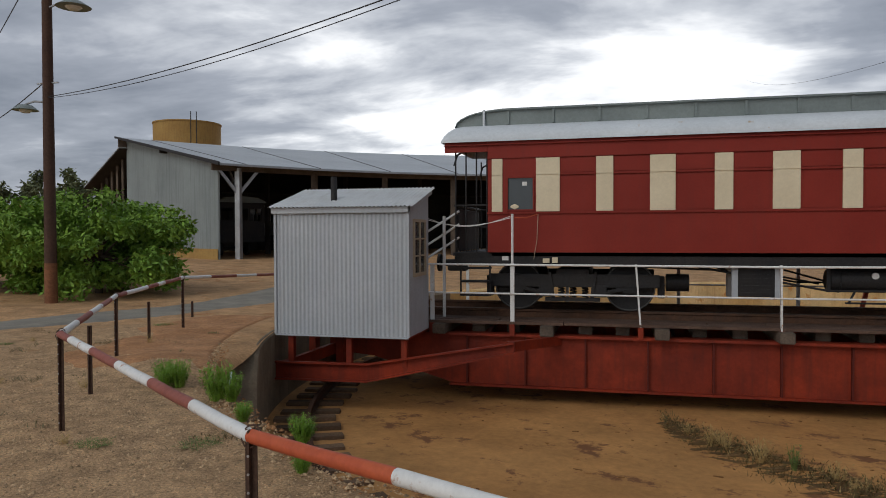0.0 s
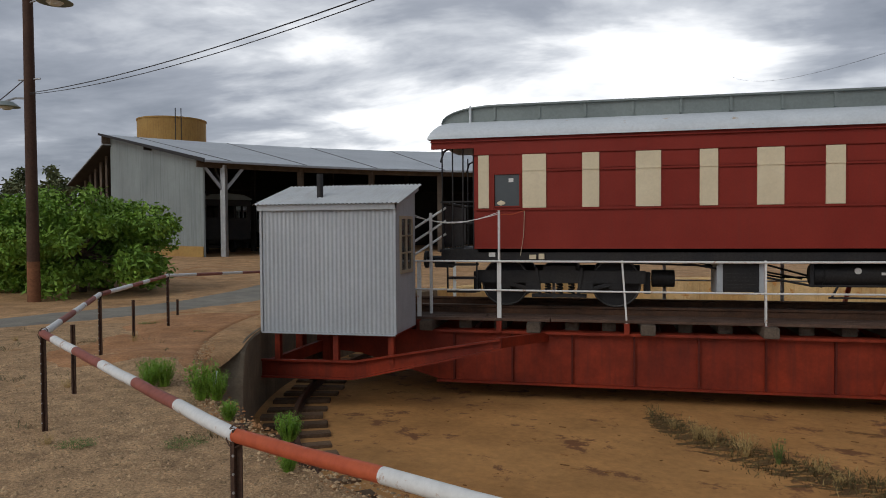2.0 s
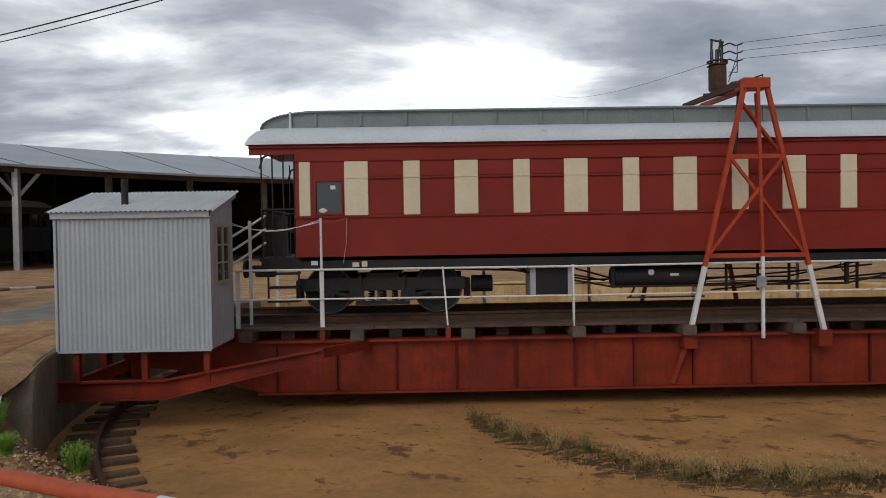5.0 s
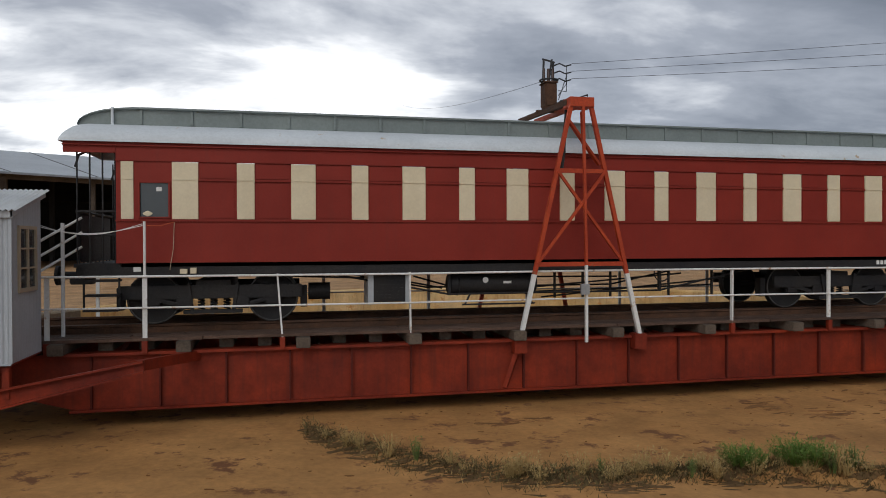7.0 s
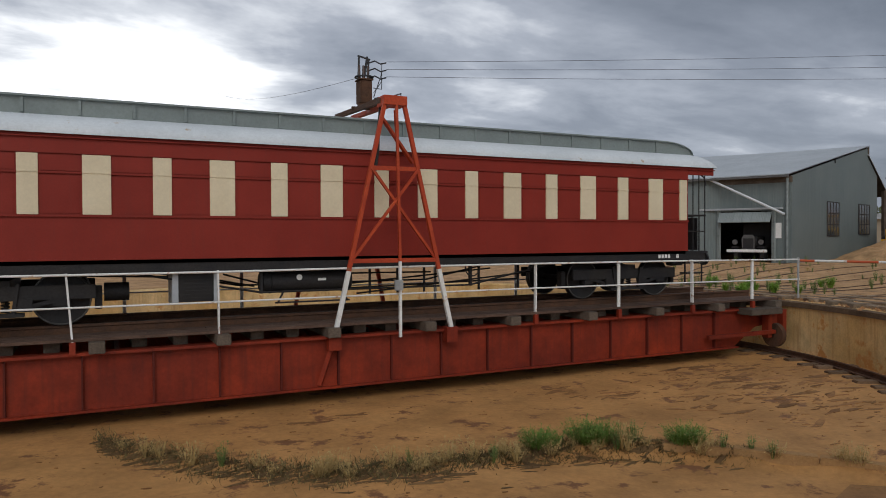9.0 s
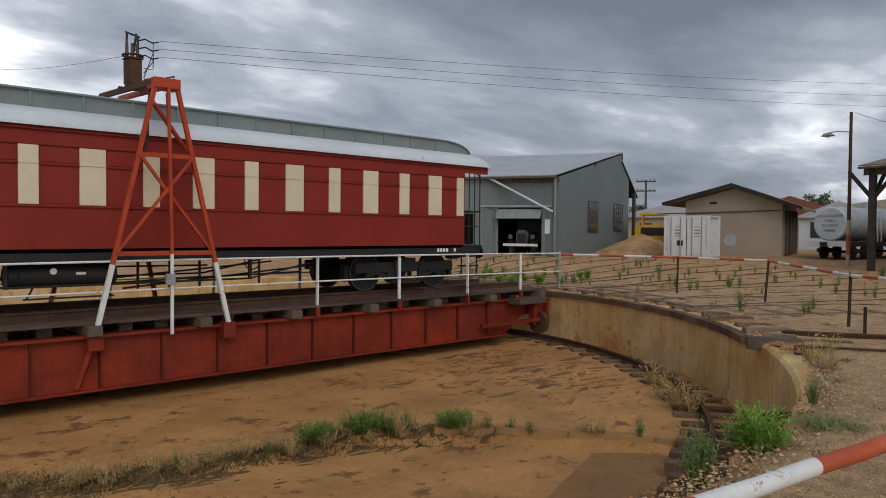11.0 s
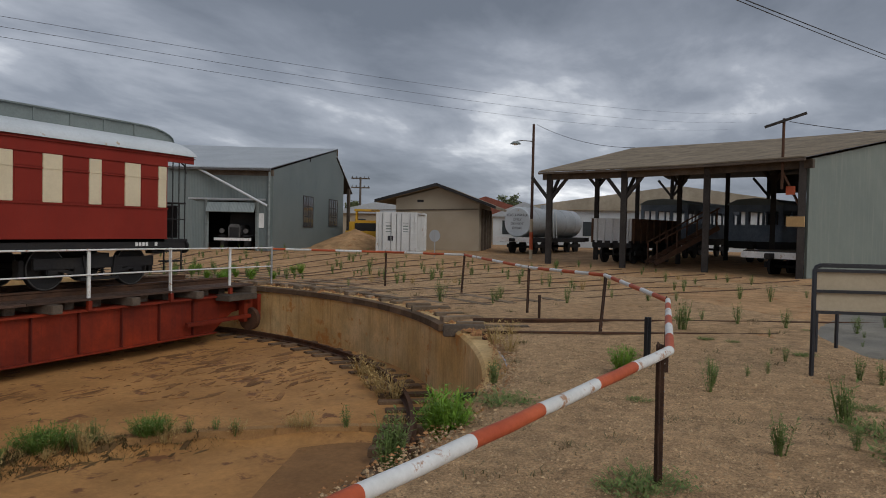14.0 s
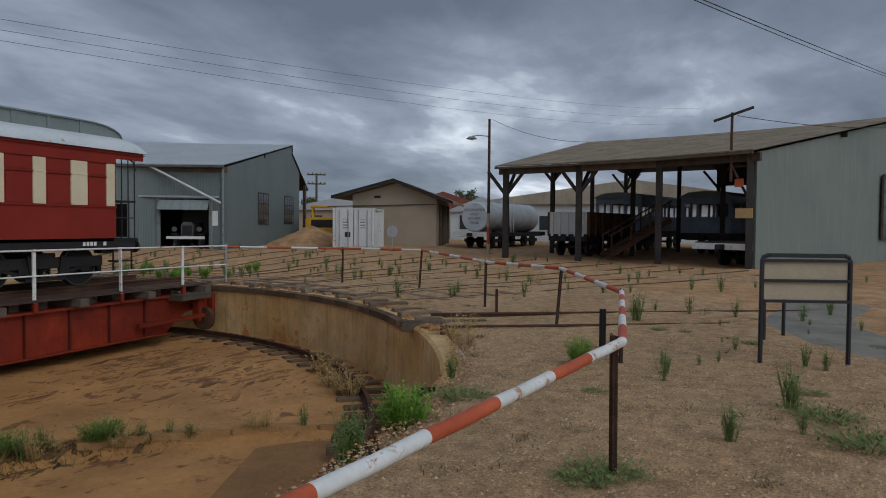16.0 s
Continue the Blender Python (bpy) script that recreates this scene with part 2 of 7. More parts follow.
# hut roof: the sky's reflection is painted in as a paler base colour
hut_roof = mat("sky_pale_galvanised_roofing", (0.66, 0.68, 0.67), (0.56, 0.58, 0.58), 0.8, 0.55, 0.0, 0.08, 20, 0.06, streak=((0.42, 0.40, 0.36), 0.35), up="Y")
hut_grey = mat("pale_grey_painted_iron", (0.44, 0.465, 0.485), (0.39, 0.415, 0.435), 1.0, 0.5, 0.1, 0.08, 20, 0.06, streak=((0.30, 0.31, 0.31), 0.4))
shed_iron = mat("grey_green_corrugated_iron", (0.135, 0.165, 0.165), (0.17, 0.20, 0.195), 0.35, 0.6, 0.0, 0.0, 8, 0.04, wave=("X", 0.076, 0.006), streak=((0.20, 0.225, 0.215), 0.5), up="Y")
shed_iron_pale = mat("weathered_corrugated_iron", (0.26, 0.295, 0.29), (0.215, 0.245, 0.24), 0.35, 0.6, 0.1, 0.0, 8, 0.05, wave=("X", 0.076, 0.008), streak=((0.12, 0.14, 0.14), 0.7), up="Y")
green_iron = mat("pale_green_weathered_iron", (0.185, 0.215, 0.19), (0.155, 0.185, 0.17), 0.3, 0.6, 0.0, 0.0, 8, 0.04, wave=("X", 0.076, 0.006), streak=((0.26, 0.275, 0.235), 0.6), up="Y")
roof_iron = mat("silver_roof_iron", (0.50, 0.53, 0.55), (0.42, 0.45, 0.47), 0.25, 0.5, 0.15, 0.1, 6, 0.1, wave=("X", 0.076, 0.015))
roof_brown = mat("brown_weathered_roofing", (0.30, 0.235, 0.16), (0.21, 0.165, 0.11), 0.5, 0.85, 0.0, 0.2, 8, 0.2, wave=("X", 0.15, 0.012), mid=(1.2, 0.35))
render_wall = mat("buff_render", (0.40, 0.335, 0.25), (0.36, 0.30, 0.22), 0.8, 0.9, 0, 0.15, 25, 0.08)
tank_silver = mat("dull_silver_paint", (0.55, 0.57, 0.58), (0.44, 0.46, 0.47), 0.8, 0.5, 0.2, 0.1, 12, 0.12)
tank_ochre = mat("ochre_tank_paint", (0.40, 0.25, 0.075), (0.34, 0.20, 0.06), 0.6, 0.7, 0, 0.1, 6, 0.12, streak=((0.18, 0.12, 0.05), 0.6))
yellow = mat("machine_yellow", (0.62, 0.36, 0.03), (0.52, 0.29, 0.03), 1.5, 0.55, 0, 0.1, 12, 0.2)
box_white = mat("white_container_paint", (0.68, 0.69, 0.68), (0.58, 0.59, 0.58), 1.0, 0.55, 0, 0.1, 12, 0.1, rust=((0.30, 0.18, 0.10), 0.12))
sign_ply = mat("tan_board", (0.46, 0.385, 0.275), (0.42, 0.35, 0.245), 2.0, 0.8, 0, 0.1, 20, 0.06)
black_paint = mat("black_powder_coat", (0.012, 0.013, 0.018), (0.018, 0.019, 0.024), 3.0, 0.4, 0, 0.05, 30, 0.1)
# shade of the shed interiors, put into a near-black board colour
dark_inside = mat("shade_dark_boards", (0.045, 0.04, 0.036), (0.03, 0.027, 0.025), 1.0, 0.9, 0, 0.2, 12, 0.2)
dark_wood = mat("near_black_timber", (0.06, 0.052, 0.047), (0.042, 0.037, 0.034), 1.5, 0.9, 0, 0.4, 20, 0.3)
blue_coach = mat("faded_blue_coach_paint", (0.24, 0.30, 0.37), (0.17, 0.21, 0.26), 1.0, 0.6, 0, 0.1, 12, 0.2)
leaf = mat("bush_leaf", (0.12, 0.235, 0.03), (0.22, 0.36, 0.05), 1.2, 0.55, 0, 0.0, 4, 0.4)
leaf_far = mat("gum_leaf", (0.095, 0.115, 0.05), (0.13, 0.15, 0.065), 1.0, 0.6, 0, 0.0, 4, 0.4)
weed_green = mat("bright_weed", (0.16, 0.30, 0.03), (0.21, 0.35, 0.05), 4.0, 0.6, 0, 0.0, 10, 0.3)
weed_mid = mat("mid_green_weed", (0.105, 0.19, 0.03), (0.15, 0.23, 0.045), 4.0, 0.65, 0, 0.0, 10, 0.3)
weed_dull = mat("dull_weed", (0.13, 0.20, 0.05), (0.18, 0.22, 0.07), 4.0, 0.7, 0, 0.0, 10, 0.3)
weed_dry = mat("dry_grass", (0.50, 0.36, 0.15), (0.40, 0.28, 0.11), 4.0, 0.8, 0, 0.0, 10, 0.3)
clump_brown = mat("dead_weed", (0.20, 0.15, 0.08), (0.15, 0.13, 0.06), 4.0, 0.8, 0, 0.0, 10, 0.3)
bark = mat("brown_bark", (0.10, 0.07, 0.05), (0.075, 0.05, 0.035), 3.0, 0.9, 0, 0.5, 20, 0.3)
foot_brown = mat("rust_brown_pole_foot", (0.22, 0.095, 0.045), (0.16, 0.07, 0.035), 2.0, 0.9, 0, 0.4, 20, 0.3)
pole_wood = mat("stained_pole_timber", (0.085, 0.045, 0.03), (0.06, 0.035, 0.025), 1.0, 0.85, 0, 0.4, 20, 0.25)
insulator = mat("brown_porcelain", (0.06, 0.03, 0.02), (0.05, 0.025, 0.018), 4.0, 0.25, 0, 0.0, 10, 0.1)
wire_black = mat("cable_black", (0.03, 0.03, 0.032), (0.04, 0.04, 0.042), 3.0, 0.6, 0, 0.0, 10, 0.1)
pane = mat("dark_window_glass", (0.055, 0.065, 0.07), (0.04, 0.05, 0.055), 0.5, 0.12, 0, 0.0, 5, 0.05)
silver = mat("galvanised_steel", (0.45, 0.46, 0.46), (0.36, 0.37, 0.38), 3.0, 0.4, 0.7, 0.1, 20, 0.1)
far_roof = mat("pale_fibre_roof", (0.44, 0.38, 0.29), (0.36, 0.31, 0.23), 0.4, 0.85, 0, 0.0, 4, 0.1, mid=(0.6, 0.2))
silt_dark = mat("damp_silt", (0.31, 0.155, 0.055), (0.23, 0.11, 0.042), 1.2, 0.8, 0, 0.3, 14, 0.25, mid=(2.5, 0.3), island=0.3)
silt_slab = mat("brown_slab", (0.30, 0.155, 0.06), (0.255, 0.13, 0.05), 0.9, 0.8, 0, 0.2, 14, 0.15, mid=(1.5, 0.2))
olive_dead = mat("dead_olive_growth", (0.14, 0.115, 0.045), (0.10, 0.075, 0.03), 4.0, 0.85, 0, 0.0, 10, 0.3, island=0.4)
damp_dark = mat("dark_damp_silt", (0.19, 0.105, 0.042), (0.135, 0.08, 0.032), 1.5, 0.8, 0, 0.3, 14, 0.25, mid=(3.0, 0.3), island=0.3)
ochre_plate = mat("ochre_plate_paint", (0.55, 0.36, 0.16), (0.48, 0.31, 0.14), 3.0, 0.7, 0, 0.1, 20, 0.1)
tile_red = mat("far_red_roof", (0.28, 0.09, 0.06), (0.22, 0.075, 0.05), 1.0, 0.8, 0, 0.1, 6, 0.2)


# ---- mesh helpers ----
class MB:
    """Collects vertices and faces."""

    def __init__(self):
        self.v, self.f = [], []

    def box(self, x0, y0, z0, x1, y1, z1, m=None):
        k = len(self.v)
        p = [Vector(c) for c in ((x0, y0, z0), (x1, y0, z0), (x1, y1, z0), (x0, y1, z0), (x0, y0, z1), (x1, y0, z1), (x1, y1, z1), (x0, y1, z1))]
        self.v += [m @ q if m else q for q in p]
        self.f += [tuple(k + i for i in q) for q in ((0, 3, 2, 1), (4, 5, 6, 7), (0, 1, 5, 4), (1, 2, 6, 5), (2, 3, 7, 6), (3, 0, 4, 7))]
        return self

    def cyl(self, p, q, r0, r1=None, n=10, caps=True):
        p, q = Vector(p), Vector(q)
        r1 = r0 if r1 is None else r1
        d = (q - p).normalized()
        a = d.orthogonal().normalized()
        b = d.cross(a)
        k = len(self.v)
        for c, r in ((p, r0), (q, r1)):
            for i in range(n):
                t = 2 * math.pi * i / n
                self.v.append(c + a * (r * math.cos(t)) + b * (r * math.sin(t)))
        for i in range(n):
            j = (i + 1) % n
            self.f.append((k + i, k + j, k + n + j, k + n + i))
        if caps:
            self.f.append(tuple(k + i for i in reversed(range(n))))
            self.f.append(tuple(k + n + i for i in range(n)))
        return self

    def bar(self, p, q, w, h):
        """A straight bar of rectangular section w (level) by h."""
        p, q = Vector(p), Vector(q)
        d = (q - p).normalized()
        side = d.cross(Vector((0, 0, 1)))
        side = side.normalized() if side.length > 1e-3 else Vector((1, 0, 0))
        upv = side.cross(d)
        k = len(self.v)
        for c in (p, q):
            for s, t in ((-1, -1), (1, -1), (1, 1), (-1, 1)):
                self.v.append(c + side * (s * w / 2) + upv * (t * h / 2))
        self.f += [tuple(k + i for i in g) for g in ((0, 3, 2, 1), (4, 5, 6, 7), (0, 1, 5, 4), (1, 2, 6, 5), (2, 3, 7, 6), (3, 0, 4, 7))]
        return self

    def tube(self, pts, r, n=8):
        pts = [Vector(p) for p in pts]
        k = len(self.v)
        for i, c in enumerate(pts):
            d = (pts[min(i + 1, len(pts) - 1)] - pts[max(i - 1, 0)]).normalized()
            a = d.cross(Vector((0.13, 0.31, 0.94))).normalized()
            b = d.cross(a)
            for j in range(n):
                t = 2 * math.pi * j / n
                self.v.append(c + a * (r * math.cos(t)) + b * (r * math.sin(t)))
        for i in range(len(pts) - 1):
            for j in range(n):
                g = (j + 1) % n
                self.f.append((k + i * n + j, k + i * n + g, k + (i + 1) * n + g, k + (i + 1) * n + j))
        self.f.append(tuple(k + i for i in reversed(range(n))))
        self.f.append(tuple(k + (len(pts) - 1) * n + i for i in range(n)))
        return self

    def prism(self, outline, axis, a, b):
        """A flat outline pushed along an axis from a to b; outline in the other two axes, in order."""
        k, n = len(self.v), len(outline)
        for c in (a, b):
            for u, w in outline:
                self.v.append(Vector((c, u, w) if axis == 0 else (u, c, w) if axis == 1 else (u, w, c)))
        for i in range(n):
            j = (i + 1) % n
            self.f.append((k + i, k + j, k + n + j, k + n + i))
        self.f.append(tuple(k + i for i in reversed(range(n))))
        self.f.append(tuple(k + n + i for i in range(n)))
        return self

    def grid(self, fn, nu, nv):
        k = len(self.v)
        for i in range(nu + 1):
            for j in range(nv + 1):
                self.v.append(Vector(fn(i / nu, j / nv)))
        for i in range(nu):
            for j in range(nv):
                q = k + i * (nv + 1) + j
                self.f.append((q, q + nv + 1, q + nv + 2, q + 1))
        return self

    def quad(self, *pts):
        k = len(self.v)
        self.v += [Vector(p) for p in pts]
        self.f.append(tuple(range(k, k + len(pts))))
        return self


SHEETS = {}


def part(name, mb, material, parent=None, label="", smooth=False, bevel=0.0, fix=True, m=None):
    me = bpy.data.meshes.new(name)
    me.from_pydata([tuple(p) for p in mb.v], [], mb.f)
    if fix or bevel:
        bm = bmesh.new()
        bm.from_mesh(me)
        if fix:
            bmesh.ops.recalc_face_normals(bm, faces=bm.faces)
        if bevel:
            es = [e for e in bm.edges if len(e.link_faces) == 2 and e.calc_face_angle(0) > 0.6]
            bmesh.ops.bevel(bm, geom=es, offset=bevel, segments=2, affect="EDGES", clamp_overlap=True)
        bm.to_mesh(me)
        bm.free()
    me.materials.append(material)
    if smooth:
        me.shade_smooth()
        me.set_sharp_from_angle(angle=radians(40))
    ob = new(name, me)
    if m is None and parent in SHEETS:
        m = SHEETS[parent].inverted()
    if m is not None:
        ob.matrix_basis = m
    if parent:
        ob.parent = parent
    if label:
        ob["label"] = label
    return ob


def thing(name, label, category, group="", at=None, kind=""):
    ob = new(name)
    ob.empty_display_size = 0.2
    if at is not None:
        ob.matrix_basis = at if isinstance(at, Matrix) else Matrix.Translation(at)
    return tagged(ob, label, category, group, kind)


def lerp(a, b, t):
    return a + (b - a) * t


def smooth01(t):
    t = max(0.0, min(1.0, t))
    return t * t * (3 - 2 * t)


# ---- the plan ----
CX, CY, R_WALL, R_RAIL = 5.6, 14.3, 11.7, 11.0


def polar(r, deg, z=0.0):
    return Vector((CX + r * math.cos(radians(deg)), CY + r * math.sin(radians(deg)), z))


def bank(deg):
    """1 where the rim is a bank of loose soil, 0 where the concrete wall stands free."""
    d = (deg + 360) % 360
    return smooth01((d - 203) / 8) * smooth01((291 - d) / 7)


def flare(deg):
    """0 along the round wall, 1 at its free end, where it bends outward and drops."""
    d = (deg + 360) % 360
    return smooth01((314 - d) / 26) if d > 270 else 0.0


def ground_z(x, y):
    dx, dy = x - CX, y - CY
    r = math.hypot(dx, dy)
    rise = 0.5 * smooth01((r - 15) / 12) * smooth01((y - 9) / 14) * (1 - 0.7 * smooth01((x - 20) / 14))
    heap = 0.28 * math.exp(-(((x + 4.9) / 1.1) ** 2 + ((y - 7.9) / 0.7) ** 2))
    rough = 0.05 * noise.noise((x * 0.35, y * 0.35, 0)) + 0.02 * noise.noise((x * 1.6, y * 1.6, 3))
    calm = smooth01((r - 11.8) / 2)
    rise += 0.0105 * max(0.0, min(r - 11.0, 60.0)) * smooth01((x - 8) / 8)
    return rise + heap * calm + rough * calm * (1 - 0.8 * smooth01((r - 60) / 60)) - 0.04


def floor_z(x, y):
    r = math.hypot(x - CX, y - CY)
    step = step_y(x) - y
    low = (0.25 + 0.75 * smooth01((x - 4.5) / 3)) * smooth01((step + 0.1) / 0.35) * smooth01((12.6 - x) / 1.0) * smooth01((x + 0.2) / 1.5)
    return -1.44 - 0.17 * low + 0.05 * smooth01((r - 8) / 2.5) + 0.03 * noise.noise((x * 0.3, y * 0.3, 7)) + 0.008 * noise.noise((x * 2, y * 2, 1))


def step_y(x):
    """The line of the low concrete kerb across the pit floor."""
    if x < 4.7:
        return 8.55 + (4.7 - x) * 0.03 + 0.22 * (4.7 - x) ** 2
    if x < 7.2:
        return 8.55 - (x - 4.7) * 0.06
    return 8.4 - (x - 7.2) * 0.316 - 0.199 * (x - 7.2) ** 2


# ---- ground, pit ----
def make_ground():
    mb = MB()
    radii = [12.03, 12.12, 12.32, 12.7, 13.2, 13.8, 14.5, 15.3, 16.2, 17.3, 18.6, 20, 22, 24, 26, 28, 31, 35, 40, 48, 60, 80, 120, 200, 400, 900, 2500]
    na = 240

    def fn(u, w):
        deg = u * 360
        i = min(int(round(w * (len(radii) - 1))), len(radii) - 1)
        r = radii[i]
        b = bank(deg)
        if i < 3:
            r -= (0.31, 0.2, 0.06)[i] * max(smooth01((deg - 150) / 20) * smooth01((214 - deg) / 8), 1.2 * smooth01((deg - 272) / 6) * smooth01((287 - deg) / 5)) - 0.34 * flare(deg) * smooth01((deg - 283) / 4)
        if i < 4:
            r += b * (0.25 + 0.25 * noise.noise((deg * 0.11, i, 0))) * (1 - i / 4)
        x, y = CX + r * math.cos(radians(deg)), CY + r * math.sin(radians(deg))
        z = ground_z(x, y) if r < 300 else -0.04
        if i < 3:
            z -= (0.16, 0.05, 0.02)[i] * b + (0.05, 0.0, 0.0)[i] + (0.13, 0.1, 0.05)[i] * flare(deg)
        return (x, y, z)

    mb.grid(fn, na, len(radii) - 1)
    g = part("ground", mb, sand, smooth=True, fix=False)
    tagged(g, "sandy tan earth yard with gravel and dry stains", "ground", kind="structure")
    # loose soil bank falling into the pit on the camera's side
    mb = MB()

    def bk(u, w):
        deg = 204 + 106 * u
        out = smooth01((deg - 283) / 4)
        cover = smooth01((deg - 284) / 25)
        top = lerp(12.3, R_WALL + 0.02 + 0.3 * flare(deg), out)
        zt = lerp(-0.03 - 0.14 * bank(deg), -0.22 - 1.25 * cover, out)
        toe = 11.25 + 0.4 * noise.noise((deg * 0.2, 5, 0))
        r = lerp(top, lerp(toe, top - 0.85 * (zt + 1.52), out), w)
        z = lerp(zt, -1.52, w ** 0.8) + 0.06 * noise.noise((deg * 0.6, w * 5, 2)) * (1 - 0.7 * out)
        if w > 0.05:
            z -= (1 - max(bank(deg), out)) * 0.5
        return polar(r, deg, z)

    mb.grid(bk, 116, 12)
    tagged(part("earth_bank", mb, gravel, smooth=True, fix=False), "crumbling gravel bank spilling into the pit", "bank", kind="structure")


def make_gravel_apron():
    mb = MB()

    def fn(u, w):
        deg = lerp(186, 352, u)
        r = lerp(12.32, 19.5 + 2 * noise.noise((deg * 0.05, 1, 9)), w)
        x, y = CX + r * math.cos(radians(deg)), CY + r * math.sin(radians(deg))
        edge = min(u / 0.06, (1 - u) / 0.06, (1 - w) / 0.12, w / 0.03, 1)
        return (x, y, ground_z(x, y) + 0.012 * max(0, edge) - 0.02 * (1 - max(0, edge)) + 0.006 * noise.noise((x * 6, y * 6, 0)))

    mb.grid(fn, 220, 60)
    tagged(part("gravel_path", mb, gravel, smooth=True, fix=False), "loose buff gravel walk round the pit", "gravel", kind="structure")


def make_red_soil():
    mb = MB()

    def fn(u, w):
        deg = lerp(184, 215, u)
        r = lerp(12.25, 14.3 + 1.6 * noise.noise((deg * 0.12, 4, 2)), w)
        x, y = CX + r * math.cos(radians(deg)), CY + r * math.sin(radians(deg))
        edge = min(u / 0.1, (1 - u) / 0.16, (1 - w) / 0.25, w / 0.03, 1) + 0.5 * noise.noise((x * 1.4, y * 1.4, 6)) * (w > 0.3)
        return (x, y, ground_z(x, y) + 0.028 * max(0, min(edge, 1)) - 0.03 * (1 - max(0, min(edge, 1))) + 0.015 * noise.noise((x * 3, y * 3, 8)) + 0.005 * noise.noise((x * 9, y * 9, 0)))

    mb.grid(fn, 90, 46)
    tagged(part("red_soil", mb, red_soil, smooth=True, fix=False), "heap of reddish soil spilled beside the pit", "soil", kind="structure")


def make_pit():
    mb = MB()
    n = 96
    mb.grid(lambda u, w: (lambda x, y: (x, y, floor_z(x, y)))(CX + R_WALL * w * math.cos(2 * math.pi * u), CY + R_WALL * w * math.sin(2 * math.pi * u)), 180, 110)
    f = part("pit_floor", mb, pit_sand, smooth=True, fix=False)
    tagged(f, "orange-brown silt floor of the turntable pit", "floor", kind="structure")
    prof = [(R_WALL, -1.7), (R_WALL, -0.12), (R_WALL + 0.05, -0.075), (R_WALL + 0.34, -0.075), (R_WALL + 0.36, -0.2), (R_WALL + 0.36, -1.7)]
    mb, west_arc = MB(), MB()

    def edge(p, a):
        f, g = flare(a), smooth01((a - 201) / 11) if a < 225 else 0.0
        return polar(p[0] + 0.3 * f, a, p[1] - (0.16 * f * f + 1.1 * g * g if p[1] > -1 else 0))

    for i in range(160):
        if 211 < 2.25 * i < 285:
            continue
        for k in range(len(prof) - 1):
            a0, a1 = 2.25 * i, 2.25 * (i + 1)
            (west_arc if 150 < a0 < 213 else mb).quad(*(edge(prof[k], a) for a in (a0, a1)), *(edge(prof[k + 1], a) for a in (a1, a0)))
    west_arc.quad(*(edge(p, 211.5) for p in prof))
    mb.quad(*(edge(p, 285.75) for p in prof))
    tagged(part("pit_wall_west", west_arc, concrete_grimy_shaded, smooth=False, fix=False), "grimy arc of the concrete pit wall, shade included in its colour", "wall", kind="structure")
    tagged(part("pit_wall", mb, concrete, smooth=False, fix=False), "curved concrete pit wall stained by rust-coloured run-off", "wall", kind="structure")
    # low kerb across the floor
    kerb = thing("pit_kerb", "low concrete kerb half buried in silt", "kerb", kind="structure")
    xs = [8.3 + 0.72 * i for i in range(6)]
    for a, b in zip(xs, xs[1:]):
        mb = MB()
        ya, yb = step_y(a), step_y(b)
        d = Vector((b - a, yb - ya, 0)).normalized()
        p, q = Vector((a, ya + 0.08, -1.52)) + d * 0.012, Vector((b, yb + 0.08, -1.52)) - d * 0.012
        mb.bar(p, q, 0.2, 0.24)
        part("kerb_stone", mb, kerb_stone, kerb, bevel=0.015)


def make_ring_track():
    th = thing("ring_track", "rusty circular rail on old timber sleepers by the wall", "track")
    mb = MB()
    for i in range(200):
        a0, a1 = 1.8 * i, 1.8 * (i + 1)
        prof = [(-0.07, -1.36), (-0.07, -1.345), (-0.015, -1.33), (-0.015, -1.26), (-0.035, -1.25), (-0.035, -1.22), (0.035, -1.22), (0.035, -1.25), (0.015, -1.26), (0.015, -1.33), (0.07, -1.345), (0.07, -1.36)]
        for (r0, z0), (r1, z1) in zip(prof, prof[1:]):
            mb.quad(polar(R_RAIL + r0, a0, z0), polar(R_RAIL + r0, a1, z0), polar(R_RAIL + r1, a1, z1), polar(R_RAIL + r1, a0, z1))
    part("rail", mb, rusty, th, "rust-brown rail", fix=False)
    sl = MB().box(-0.47, -0.11, -0.11, 0.52, 0.11, 0.012)
    me = None
    for i in range(126):
        a = i * 360 / 126 + random.uniform(-0.3, 0.3)
        m = Matrix.Translation(polar(R_RAIL + random.uniform(-0.07, 0.07), a, -1.36 + random.uniform(-0.02, 0.02))) @ Matrix.Rotation(radians(a), 4, "Z")
        if me is None:
            o = part("sleeper", sl, ring_timber, th, bevel=0.012, m=m)
            me = o.data
        else:
            o = new("sleeper", me)
            o.parent, o.matrix_basis = th, m


